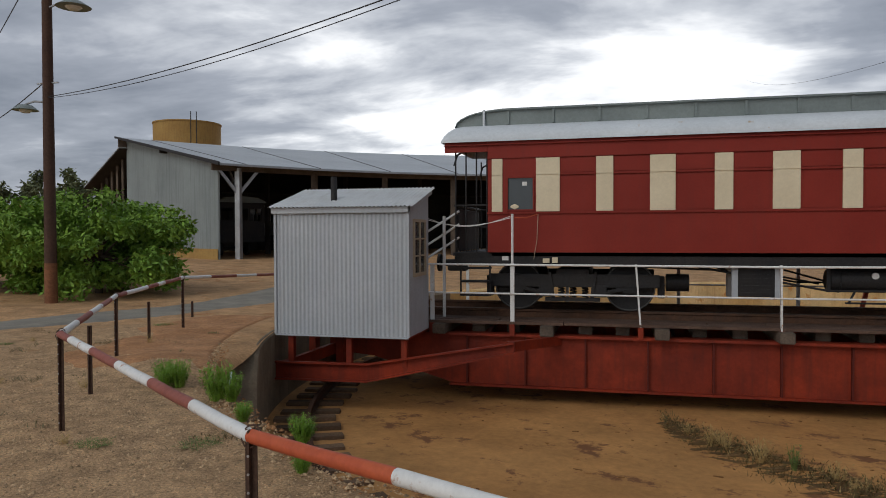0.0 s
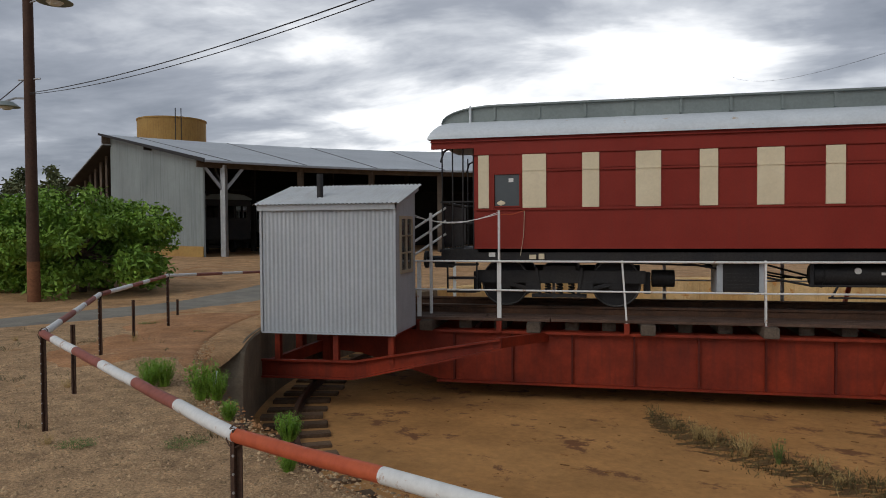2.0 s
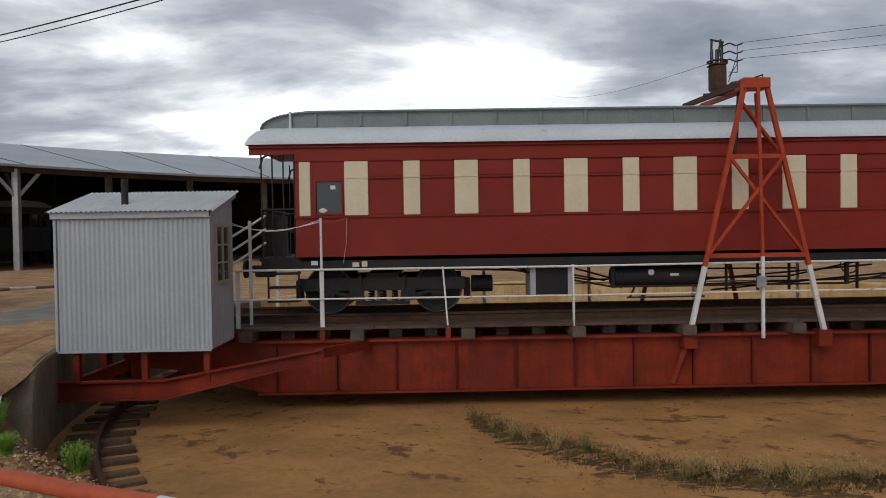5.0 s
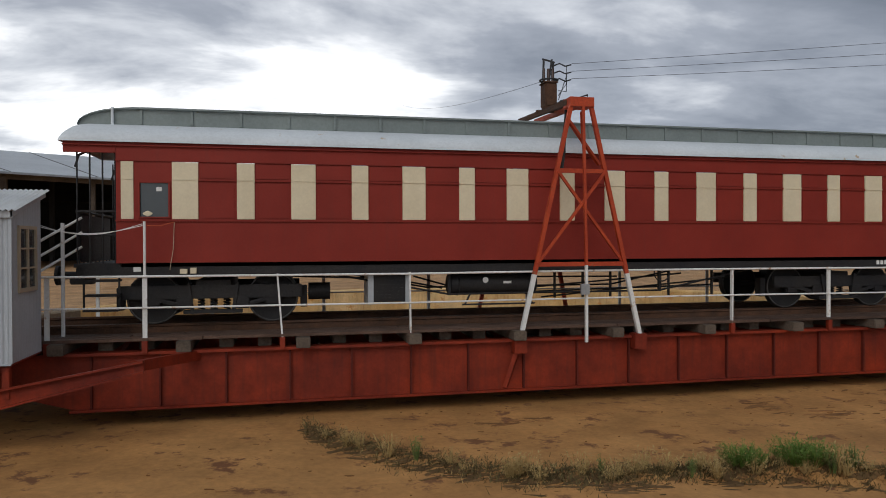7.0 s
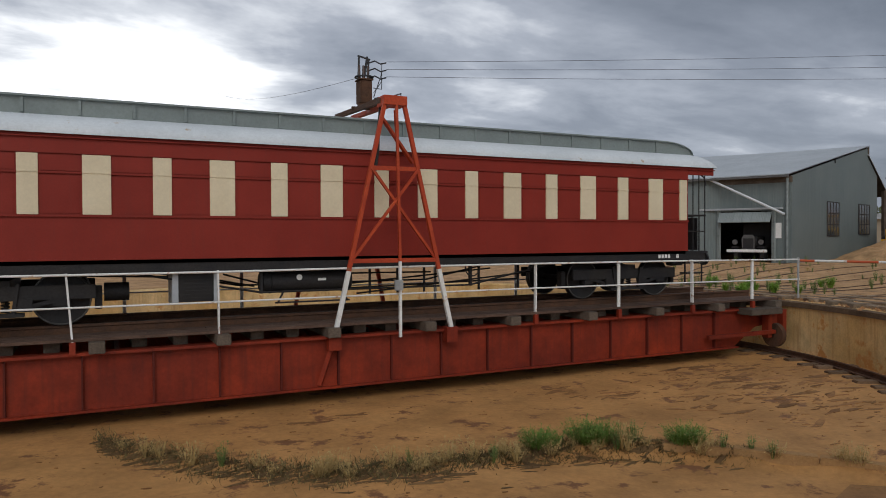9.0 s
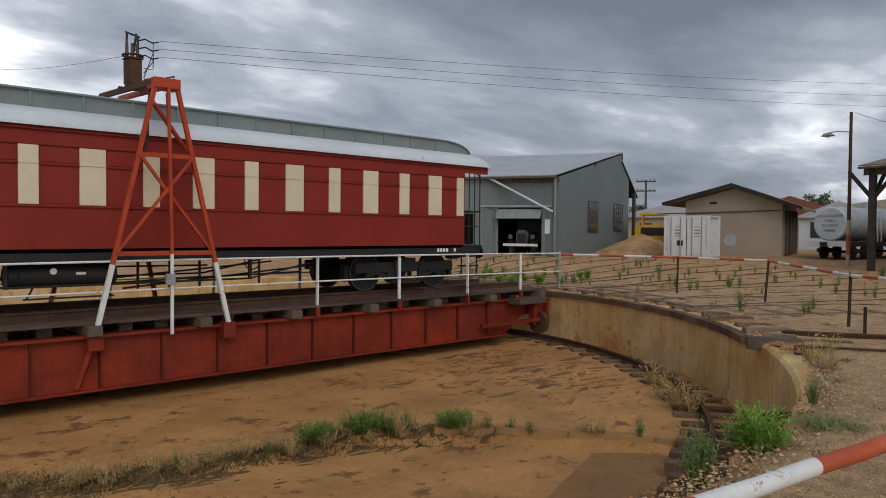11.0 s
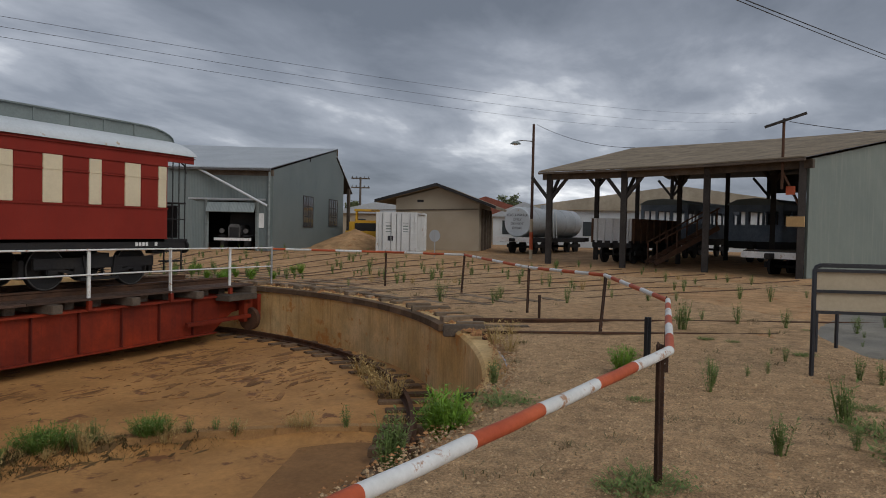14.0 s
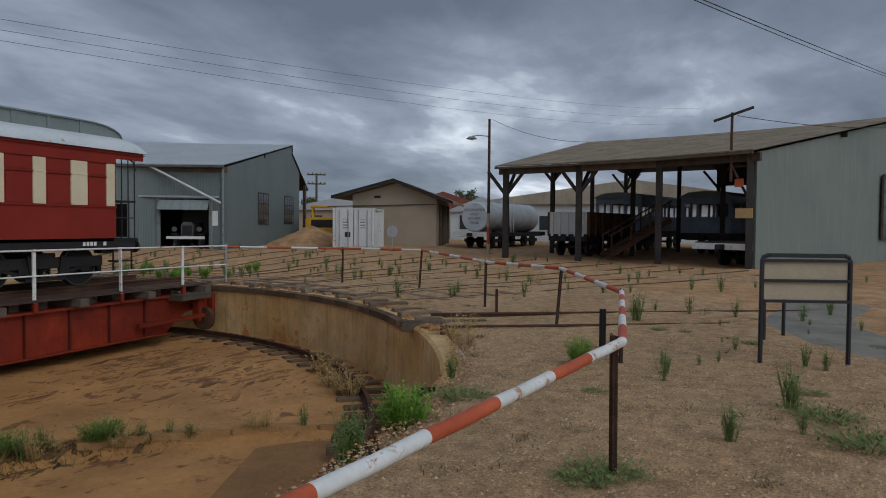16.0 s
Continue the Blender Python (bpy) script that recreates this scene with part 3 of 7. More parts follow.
def make_radial_tracks():
    """Stub tracks fanning out from the pit's rim to the roundhouse stalls."""
    for k, deg in enumerate((-36.4, -28.6, -20.8, -13, -5.2, 2.6, 10.4, 18.2, 26)):
        far = 27.0 if deg < 20 else 24.0
        r_in = 12.0 if deg < 90 else 12.3
        if deg == -36.4:
            r_in = 12.6
        th = thing("stub_track", "rusty rails laid on worn sleepers sunk in the sand", "track", "tracks round the turntable")
        for s in (-0.75, 0.75):
            mb = MB()
            n = 14
            for i in range(n + 1):
                t = Vector((-math.sin(radians(deg)), math.cos(radians(deg)), 0))
                c = polar(lerp(r_in, far, i / n), deg) + t * s
                g = ground_z(c.x, c.y)
                mb.v += [c + t * a + Vector((0, 0, g + h)) for a, h in ((-0.035, -0.1), (-0.035, 0.022), (0.035, 0.022), (0.035, -0.1))]
            for i in range(n):
                for j in range(4):
                    mb.f.append((4 * i + j, 4 * i + (j + 1) % 4, 4 * i + 4 + (j + 1) % 4, 4 * i + 4 + j))
            mb.f += [(0, 1, 2, 3), (4 * n + 3, 4 * n + 2, 4 * n + 1, 4 * n)]
            part("rail", mb, rail_rust, th)
        for i in range(7):
            rr = r_in + 0.18 + i * 0.72
            c = polar(rr, deg)
            c.z = ground_z(c.x, c.y) - 0.045 + random.uniform(-0.015, 0.01) - 0.006 * i
            m = Matrix.Translation(c) @ Matrix.Rotation(radians(deg + random.uniform(-3, 3)), 4, "Z")
            part("sleeper", MB().box(-0.12, -1.15 + random.uniform(-0.1, 0.1), -0.06, 0.12, 1.15, 0.07), grey_timber, th, bevel=0.012, m=m)


# ---- the bridge ----
BX0, BX1, BY0, BY1 = -5.3, 16.75, 12.77, 16.05


def make_bridge():
    th = thing("turntable_bridge", "oxide-red riveted plate girder turntable bridge", "turntable", at=(CX, 14.4, 0))
    inv = Matrix.Translation((-CX, -14.4, 0))

    def p_(name, mb, mt, label="", bevel=0.0, parent=None, smooth=False):
        return part(name, mb, mt, parent or th, label, bevel=bevel, m=inv, smooth=smooth) if parent is None else part(name, mb, mt, parent, label, bevel=bevel, smooth=smooth)

    xa, xb, xc, xd = BX0, -3.2, 15.3, BX1
    for y, out in ((BY0, -1), (BY1, 1)):
        web = [(xa, -0.25), (xd, -0.25), (xd, -0.62), (xc + 0.7, -0.70), (xc, -1.13), (xb + 0.3, -1.13), (xb - 1.2, -0.70), (xa, -0.62)]
        g = p_("girder", MB().prism(web, 1, y, y + 0.03 * -out), girder_red, "deep red plate girder web")
        yo = y + out * 0.0
        part("top_flange", MB().box(xa, y - 0.13, -0.25, xd, y + 0.15, -0.20), girder_red, g, bevel=0.006)
        part("bottom_flange", MB().box(xb + 0.3, y - 0.13, -1.17, xc, y + 0.15, -1.13), girder_red, g, bevel=0.006)
        for i in range(19):
            x = xb + 0.62 + i * 1.07
            if x < xc - 0.1:
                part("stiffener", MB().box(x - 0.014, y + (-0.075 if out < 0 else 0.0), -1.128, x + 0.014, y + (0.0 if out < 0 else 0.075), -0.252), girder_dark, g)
    for x in [xb + 0.6 + 1.91 * i for i in range(10)]:
        p_("cross_frame", MB().bar((x, BY0 + 0.03, -1.0), (x, BY1 - 0.03, -0.4), 0.08, 0.1), girder_red)
    # centre pivot
    p_("pivot", MB().cyl((CX, 14.4, -1.5), (CX, 14.4, -0.3), 0.7, 0.5, 20), black, "dark centre pivot casting", smooth=True)
    # transverse sleepers, ends proud of the girder
    tie = None
    n = 34
    for i in range(n):
        x = BX0 + 0.3 + i * (BX1 - BX0 - 0.6) / (n - 1)
        long = i % 3 == 0
        y0 = BY0 + (-0.34 if long else 0.14) + random.uniform(-0.03, 0.03)
        p_("sleeper", MB().box(x - 0.12, y0, -0.20, x + 0.12, BY1 + 0.3, -0.02), timber, bevel=0.012)
    # rails
    for y in (13.6, 15.2):
        mb = MB().prism([(y - 0.065, -0.02), (y + 0.065, -0.02), (y + 0.065, 0.0), (y + 0.012, 0.02), (y + 0.012, 0.11), (y + 0.035, 0.125), (y + 0.035, 0.165), (y - 0.035, 0.165), (y - 0.035, 0.125), (y - 0.012, 0.11), (y - 0.012, 0.02), (y - 0.065, 0.0)], 0, BX0, BX1)
        p_("rail", mb, rusty, "worn steel running rail")
    # long planks of the walkway and between the rails
    for y0, w in ((12.62, 0.22), (12.86, 0.24), (13.12, 0.24), (13.72, 0.3), (14.05, 0.3), (14.38, 0.3), (14.71, 0.3), (15.4, 0.24), (15.66, 0.24), (15.92, 0.24)):
        x = BX0 + 0.05
        while x < BX1 - 0.3:
            ln = min(random.uniform(3.2, 4.6), BX1 - 0.05 - x)
            z = random.uniform(-0.004, 0.006)
            p_("plank", MB().box(x + 0.008, y0, -0.018 + z, x + ln - 0.008, y0 + w - 0.012, 0.035 + z), deck_wood, bevel=0.006)
            x += ln
    # end carriages: cross beam, bearing wheels on the ring rail
    for x, s in ((BX0 + 0.25, -1), (BX1 - 0.35, 1)):
        p_("end_beam", MB().box(x - 0.14, BY0 - 0.25, -0.62, x + 0.14, BY1 + 0.25, -0.27), girder_red, bevel=0.008)
        for y in (12.55, 16.2):
            xw = CX + s * math.sqrt(R_RAIL ** 2 - (y - CY) ** 2)
            w = p_("bearing_wheel", MB().cyl((xw - 0.07, y, -0.90), (xw + 0.07, y, -0.90), 0.31, n=24), rusty, "rusty bearing wheel", smooth=True)
            part("axle", MB().cyl((xw - 0.3, y, -0.86), (xw + 0.3, y, -0.86), 0.06), black, w)
            for d in (-0.27, 0.27):
                p_("bearing_bracket", MB().box(xw + d - 0.07, y - 0.1, -0.95, xw + d + 0.07, y + 0.1, -0.25), girder_red, bevel=0.008)
    p_("end_strut", MB().bar((14.2, 12.6, -0.84), (16.35, 12.45, -0.80), 0.1, 0.1), girder_red, bevel=0.006)
    p_("end_step", MB().box(15.3, 12.25, -0.33, 16.4, 12.7, -0.18), timber, bevel=0.01)
    # outrigger frame that carries the hut
    ch = [(-5.85, -0.90), (-5.85, -0.60), (-4.0, -0.58), (-1.5, -0.14), (-1.5, -0.30), (-4.0, -0.88)]
    o = p_("outrigger", MB().prism(ch, 1, 11.28, 11.36), girder_red, "bent red channel beam carrying the hut", bevel=0.006)
    part("outrigger_flange", MB().prism([(-5.85, -0.62), (-5.85, -0.59), (-4.0, -0.57), (-1.5, -0.13), (-1.5, -0.16), (-4.0, -0.60)], 1, 11.2, 11.28), girder_red, o)
    part("outrigger_flange", MB().prism([(-5.85, -0.91), (-5.85, -0.88), (-4.0, -0.86), (-1.5, -0.28), (-1.5, -0.31), (-4.0, -0.89)], 1, 11.2, 11.28), girder_red, o)
    p_("outrigger_arm", MB().bar((-1.6, 11.32, -0.22), (-0.9, 12.77, -0.3), 0.1, 0.16), girder_red)
    p_("outrigger_arm", MB().bar((-5.7, 11.32, -0.75), (-5.0, 12.77, -0.5), 0.1, 0.2), girder_red)
    for x in (-5.4, -4.33, -3.35):
        p_("hut_post", MB().box(x - 0.05, 11.26, -0.62, x + 0.05, 11.36, -0.06), girder_red, bevel=0.006)
        p_("hut_bearer", MB().box(x - 0.05, 11.26, -0.16, x + 0.05, 12.9, -0.08), girder_red)


def make_handrail():
    th = thing("handrail", "white-painted pipe handrail along the turntable bridge", "railing")
    posts = [(-3.22, -3.22, 1.06), (-1.73, -1.73, 1.9), (0.5, 0.42, 1.06), (2.75, 2.74, 1.06), (9.25, 9.26, 1.06), (11.5, 11.5, 1.06), (13.74, 13.73, 1.05), (15.78, 15.78, 1.03)]
    for xb, xt, z in posts:
        tall = z > 1.5
        p = part("post", MB().bar((xb, 12.66, -0.02), (xt, 12.66, min(z, 1.06) + 0.015), 0.075, 0.03), white_paint, th)
        part("post_foot", MB().box(xb - 0.045, 12.6, -0.22, xb + 0.045, 12.68, -0.018), girder_red, p, "red lower end of the post")
        if tall:
            part("mast", MB().cyl((xt, 12.66, 0.95), (xt, 12.66, 1.97), 0.022), white_paint, p)
    mast = [(-3.4, 12.62, 1.06), (-1.73, 12.62, 1.055), (0.42, 12.62, 1.05), (2.75, 12.62, 1.045), (6, 12.62, 1.06), (9.26, 12.62, 1.06), (13.0, 12.62, 1.045), (17.5, 12.62, 1.01)]
    part("top_rail", MB().tube(mast, 0.02), white_paint, th, smooth=True)
    part("mid_rail", MB().tube([(x, y, z - 0.52) for x, y, z in mast], 0.017), white_paint, th, smooth=True)
    part("end_post", MB().cyl((17.45, 12.62, 0.0), (17.45, 12.62, 1.06), 0.03), silver, th)
    # far side of the bridge
    for x in (-3.3, -1, 1.4, 3.8, 6.2, 8.6, 11, 13.4, 15.8):
        part("post", MB().box(x - 0.035, 16.22, -0.2, x + 0.035, 16.25, 1.0), white_paint, th)
    part("top_rail", MB().tube([(-3.4, 16.2, 1.0), (16.4, 16.2, 0.98)], 0.02), white_paint, th)
    part("mid_rail", MB().tube([(-3.4, 16.2, 0.5), (16.4, 16.2, 0.48)], 0.017), white_paint, th)
    # sloping stair rails behind the hut
    for k in range(3):
        part("stair_rail", MB().tube([(-3.55, 12.9, 1.55 - 0.25 * k), (-2.85, 13.3, 2.05 - 0.25 * k)], 0.022), white_paint, th)
    part("stair_post", MB().cyl((-3.1, 13.1, 0.0), (-3.1, 13.1, 1.95), 0.03), white_paint, th)


def corrugated(x0, x1, z0, z1, y, pitch=0.0762, amp=0.009, per=6):
    mb = MB()
    n = int((x1 - x0) / pitch * per)
    for i in range(n + 1):
        x = lerp(x0, x1, i / n)
        yy = y + amp * math.sin(2 * math.pi * (x - x0) / pitch)
        mb.v += [Vector((x, yy, z0)), Vector((x, yy, z1))]
    for i in range(n):
        mb.f.append((2 * i, 2 * i + 2, 2 * i + 3, 2 * i + 1))
    return mb


HX0, HX1, HY0, HY1 = -5.63, -3.24, 11.17, 12.45


def make_hut():
    th = thing("control_hut", "pale grey corrugated iron control hut on red steel posts", "hut", at=((HX0 + HX1) / 2, (HY0 + HY1) / 2, -0.08))
    m = Matrix.Translation((-(HX0 + HX1) / 2, -(HY0 + HY1) / 2, 0.08))

    def q(name, mb, mt, label="", bevel=0.0, smooth=False, parent=None, fix=True):
        return part(name, mb, mt, parent or th, label, smooth, bevel, fix, None if parent else m)

    q("front_sheet", corrugated(HX0, HX1, -0.1, 1.97, HY0), hut_grey, smooth=True, fix=False)
    back = q("back_sheet", corrugated(HX0, HX1, -0.1, 2.4, HY1), hut_grey, smooth=True, fix=False)
    for x in (HX0, HX1):
        mb = corrugated(HY0, HY1, -0.1, 2.0, 0)
        n = len(mb.v)
        mb.v = [Vector((x + v.y, v.x, v.z if v.z < 0 else 2.0 + 0.36 * (v.x - HY0) / (HY1 - HY0))) for v in mb.v]
        q("side_sheet", mb, hut_grey, smooth=True, fix=False)
    q("floor_panel", MB().box(HX0 + 0.02, HY0 + 0.02, -0.09, HX1 - 0.02, HY1 - 0.02, -0.03), timber)
    for x in (HX0 + 0.0, HX1 - 0.0):
        q("corner_strip", MB().box(x - 0.022, HY0 - 0.024, -0.1, x + 0.022, HY0 + 0.02, 1.99), hut_grey, bevel=0.004)
    q("base_strip", MB().box(HX0, HY0 - 0.018, -0.125, HX1, HY0 + 0.012, -0.095), hut_grey)
    q("fascia", MB().box(HX0 - 0.05, HY0 - 0.06, 1.97, HX1 + 0.05, HY0 - 0.03, 2.07), hut_grey, "flat grey fascia board under the roof", bevel=0.004)
    q("side_fascia", MB().prism([(HY0 - 0.06, 1.98), (HY0 - 0.06, 2.07), (HY1 + 0.1, 2.44), (HY1 + 0.1, 2.35)], 0, HX1 + 0.02, HX1 + 0.05), hut_grey)
    roof = MB()
    per, pitch = 6, 0.0762
    n = int((HX1 - HX0 + 0.2) / pitch * per)
    for i in range(n + 1):
        x = lerp(HX0 - 0.1, HX1 + 0.1, i / n)
        h = 0.012 * math.sin(2 * math.pi * x / pitch)
        roof.v += [Vector((x, HY0 - 0.12, 2.075 + h)), Vector((x, HY1 + 0.13, 2.47 + h))]
    for i in range(n):
        roof.f.append((2 * i, 2 * i + 2, 2 * i + 3, 2 * i + 1))
    q("roof", roof, hut_roof, "corrugated iron lean-to roof", smooth=True, fix=False)
    q("flue", MB().cyl((-4.72, 11.6, 2.15), (-4.72, 11.6, 2.62), 0.055, n=14), black, "dark stove pipe", smooth=True)
    # side window in old timber
    y0, y1, z0, z1 = 11.46, 12.12, 0.95, 1.82
    w = q("window", MB().box(HX1 + 0.0, y0, z0, HX1 + 0.012, y1, z1), pane, "small-paned window in weathered wood")
    for a, b, c, d in ((y0 - 0.05, z0 - 0.06, y1 + 0.05, z0), (y0 - 0.05, z1, y1 + 0.05, z1 + 0.05), (y0 - 0.05, z0, y0, z1), (y1, z0, y1 + 0.05, z1), ((y0 + y1) / 2 - 0.02, z0, (y0 + y1) / 2 + 0.02, z1), (y0, z0 + 0.28, y1, z0 + 0.305), (y0, z0 + 0.57, y1, z0 + 0.595)):
        part("window_bar", MB().box(HX1 + 0.005, a, b, HX1 + 0.04, c, d), sign_ply, w)


# ---- the carriage ----
C0, C1, CY0, CY1 = -2.24, 13.95, 13.0, 15.8
ROOF0, ROOF1 = -3.12, 14.86


def make_carriage():
    th = thing("railway_carriage", "maroon wooden railway carriage with cream panels standing on the bridge", "carriage", at=((C0 + C1) / 2, 14.4, 0.165))
    m = Matrix.Translation((-(C0 + C1) / 2, -14.4, -0.165))

    def q(name, mb, mt, label="", bevel=0.0, smooth=False, parent=None, fix=True):
        return part(name, mb, mt, parent or th, label, smooth, bevel, fix, None if parent else m)

    # body: hollow box with window openings closed by shutters
    body = q("body", MB().box(C0, CY0, 1.27, C1, CY0 + 0.05, 1.985), car_red, "maroon lower side panels", bevel=0.006)
    part("body_side", MB().box(C0, CY1 - 0.05, 1.27, C1, CY1, 3.3), car_red, body)
    part("floor_slab", MB().box(C0, CY0 + 0.06, 1.2, C1, CY1 - 0.06, 1.265), black, body)
    part("letterboard", MB().box(C0, CY0 - 0.004, 3.015, C1, CY0 + 0.05, 3.335), car_red, body, bevel=0.004)
    for x in (C0, C1 - 0.06):
        part("end_wall", MB().box(x, CY0 + 0.05, 1.27, x + 0.06, CY1 - 0.05, 3.45), car_red, body)
    for xa_, xb_ in ((ROOF0 + 0.06, C0 - 0.002), (C1 + 0.002, ROOF1 - 0.06)):
        part("platform_fascia", MB().box(xa_, CY0 - 0.004, 3.14, xb_, CY0 + 0.05, 3.335), car_red, body, bevel=0.004)
    part("waist_moulding", MB().box(C0 - 0.01, CY0 - 0.03, 1.975, C1 + 0.01, CY0 - 0.0, 2.015), car_red, body, bevel=0.008)
    part("upper_moulding", MB().box(C0 - 0.01, CY0 - 0.025, 3.005, C1 + 0.01, CY0 - 0.004, 3.03), car_red, body, bevel=0.006)
    part("cornice", MB().box(ROOF0 + 0.05, CY0 - 0.05, 3.255, ROOF1 - 0.05, CY0 - 0.004, 3.275), car_red, body, bevel=0.006)
    part("sill_moulding", MB().box(C0, CY0 - 0.015, 1.27, C1, CY0, 1.295), car_red, body)
    # cream pillars and maroon shutters between
    edges = [(-2.16, -1.96)]
    x = -1.34
    while x < 13.4:
        edges.append((x, x + 0.43))
        if x + 1.08 < 13.4:
            edges.append((x + 1.075, x + 1.375))
        x += 2.005
    edges = sorted(e for e in edges if e[1] < 13.4) + [(13.66, 13.9)]
    for a, b in edges:
        p = q("cream_panel", MB().box(a, CY0 - 0.018, 2.02, b, CY0 + 0.02, 3.0), car_cream, "cream-painted side panel", bevel=0.005)
        part("panel_bead", MB().box(a, CY0 - 0.028, 2.695, b, CY0 - 0.0175, 2.715), car_cream, p)
    gaps = [(C0, edges[0][0])] + [(e[1], f[0]) for e, f in zip(edges, edges[1:])] + [(edges[-1][1], C1)]
    for i, (a, b) in enumerate(gaps):
        if i == 1:
            # the one glazed window
            part("window_surround", MB().box(a, CY0 + 0.0, 2.015, -1.86, CY0 + 0.05, 3.01).box(-1.4, CY0, 2.015, b, CY0 + 0.05, 3.01).box(-1.86, CY0, 2.015, -1.4, CY0 + 0.05, 2.06).box(-1.86, CY0, 2.64, -1.4, CY0 + 0.05, 3.01), car_red, body)
            w = q("window", MB().box(-1.86, CY0 + 0.03, 2.06, -1.4, CY0 + 0.036, 2.64), pane, "dark glazed window with a paper notice inside")
            part("window_frame", MB().box(-1.89, CY0 - 0.02, 2.035, -1.86, CY0 + 0.03, 2.665).box(-1.4, CY0 - 0.02, 2.035, -1.37, CY0 + 0.03, 2.665).box(-1.86, CY0 - 0.02, 2.64, -1.4, CY0 + 0.03, 2.665).box(-1.86, CY0 - 0.02, 2.035, -1.4, CY0 + 0.03, 2.06), car_red, w)
            part("paper_notice", MB().box(-1.60, CY0 + 0.024, 2.50, -1.51, CY0 + 0.028, 2.57), white_paint, w)
            part("paper_bag", MB().grid(lambda u, v: (-1.74 + 0.16 * math.sin(math.pi * v) * math.cos(2 * math.pi * u) * 0.5, CY0 + 0.02 + 0.006 * math.sin(math.pi * v) * math.sin(2 * math.pi * u), 2.065 + 0.1 * v), 10, 6), car_cream, w)
            continue
        part("shutter_back", MB().box(a, CY0 + 0.012, 2.0, b, CY0 + 0.05, 3.02), car_red, body)
        if b - a > 0.3:
            part("shutter", MB().box(a + 0.045, CY0 + 0.002, 2.04, b - 0.045, CY0 + 0.012, 2.66), car_red, body, "closed maroon shutter", bevel=0.003)
            part("fanlight", MB().box(a + 0.02, CY0 - 0.002, 2.73, b - 0.02, CY0 + 0.012, 2.99), car_red, body, bevel=0.004)
            part("transom", MB().box(a, CY0 - 0.022, 2.68, b, CY0 + 0.012, 2.715), car_red, body, bevel=0.005)
    # lower roof: white, curved to the clerestory, ends rounded down
    def end_drop(x, z):
        d = min(x - ROOF0, ROOF1 - x)
        t = smooth01(d / 0.35) ** 0.5
        return t

    prof = [(CY0 - 0.075, 3.32), (CY0 - 0.07, 3.37), (CY0 - 0.03, 3.44), (CY0 + 0.10, 3.55), (CY0 + 0.32, 3.65), (CY0 + 0.62, 3.715), (CY0 + 0.75, 3.735)]
    full = prof + [(28.8 - y, z) for y, z in reversed(prof)]
    xs = [0, 0.02, 0.06, 0.12, 0.2, 0.3, 0.42, 0.9] + [1.5 + i for i in range(16)]
    L = ROOF1 - ROOF0
    xs = [ROOF0 + d for d in xs if d < L / 2] + [ROOF1 - d for d in reversed(xs) if d < L / 2]
    mb = MB()
    for x in xs:
        t = 0.42 + 0.58 * math.sqrt(max(0, 1 - (1 - min(1, min(x - ROOF0, ROOF1 - x) / 0.3)) ** 2))
        for y, z in full:
            mb.v.append(Vector((x, 14.4 + (y - 14.4) * (0.985 + 0.015 * t), 3.32 + (z - 3.32) * t)))
    k = len(full)
    for i in range(len(xs) - 1):
        for j in range(k - 1):
            mb.f.append((i * k + j, i * k + j + 1, (i + 1) * k + j + 1, (i + 1) * k + j))
    mb.f.append(tuple(range(k)))
    mb.f.append(tuple((len(xs) - 1) * k + j for j in range(k)))
    roof = q("roof", mb, roof_white, "white-painted curved canvas roof", smooth=True)
    # clerestory with ribs, hooded ends
    ya, yb = CY0 + 0.66, 28.8 - CY0 - 0.66
    cp = [(ya, 3.66), (ya - 0.0, 3.99), (ya - 0.06, 4.005), (ya - 0.06, 4.03), (ya + 0.3, 4.10), (14.4, 4.13)]
    cf = cp + [(28.8 - y, z) for y, z in reversed(cp[:-1])]
    cxs = [0, 0.04, 0.12, 0.24, 0.4, 0.6, 0.85, 1.1] + [2 + i for i in range(15)]
    x0, x1 = ROOF0 + 0.12, ROOF1 - 0.12
    L = x1 - x0
    cxs = [x0 + d for d in cxs if d < L / 2] + [x1 - d for d in reversed(cxs) if d < L / 2]
    mb = MB()
    for x in cxs:
        t = math.sqrt(max(0.0, 1 - (1 - min(1, min(x - x0, x1 - x) / 1.0)) ** 2))
        for y, z in cf:
            mb.v.append(Vector((x, y, 3.66 + (z - 3.66) * (0.12 + 0.88 * t))))
    k = len(cf)
    for i in range(len(cxs) - 1):
        for j in range(k - 1):
            mb.f.append((i * k + j, i * k + j + 1, (i + 1) * k + j + 1, (i + 1) * k + j))
    mb.f.append(tuple(range(k)))
    mb.f.append(tuple((len(cxs) - 1) * k + j for j in range(k)))
    cl = q("clerestory", mb, roof_grey, "grey-green clerestory along the roof")
    x = x0 + 1.05
    i = 0
    while x < x1 - 0.9:
        part("clerestory_rib", MB().box(x - 0.025, ya - 0.03, 3.74, x + 0.025, ya + 0.0, 4.0), roof_grey, cl)
        x += 0.86
    part("roof_pipe", MB().cyl((-2.42, ya - 0.05, 3.7), (-2.42, ya - 0.05, 4.02), 0.025), roof_white, cl)
    # underframe
    q("solebar", MB().box(ROOF0 + 0.35, CY0 + 0.06, 1.02, ROOF1 - 0.35, CY0 + 0.16, 1.268), black, "black solebar")
    q("solebar", MB().box(ROOF0 + 0.35, CY1 - 0.16, 1.02, ROOF1 - 0.35, CY1 - 0.06, 1.268), black)
    for x in (ROOF0 + 0.22, ROOF1 - 0.34):
        q("headstock", MB().box(x, CY0 + 0.1, 0.98, x + 0.12, CY1 - 0.1, 1.2), black, bevel=0.01)
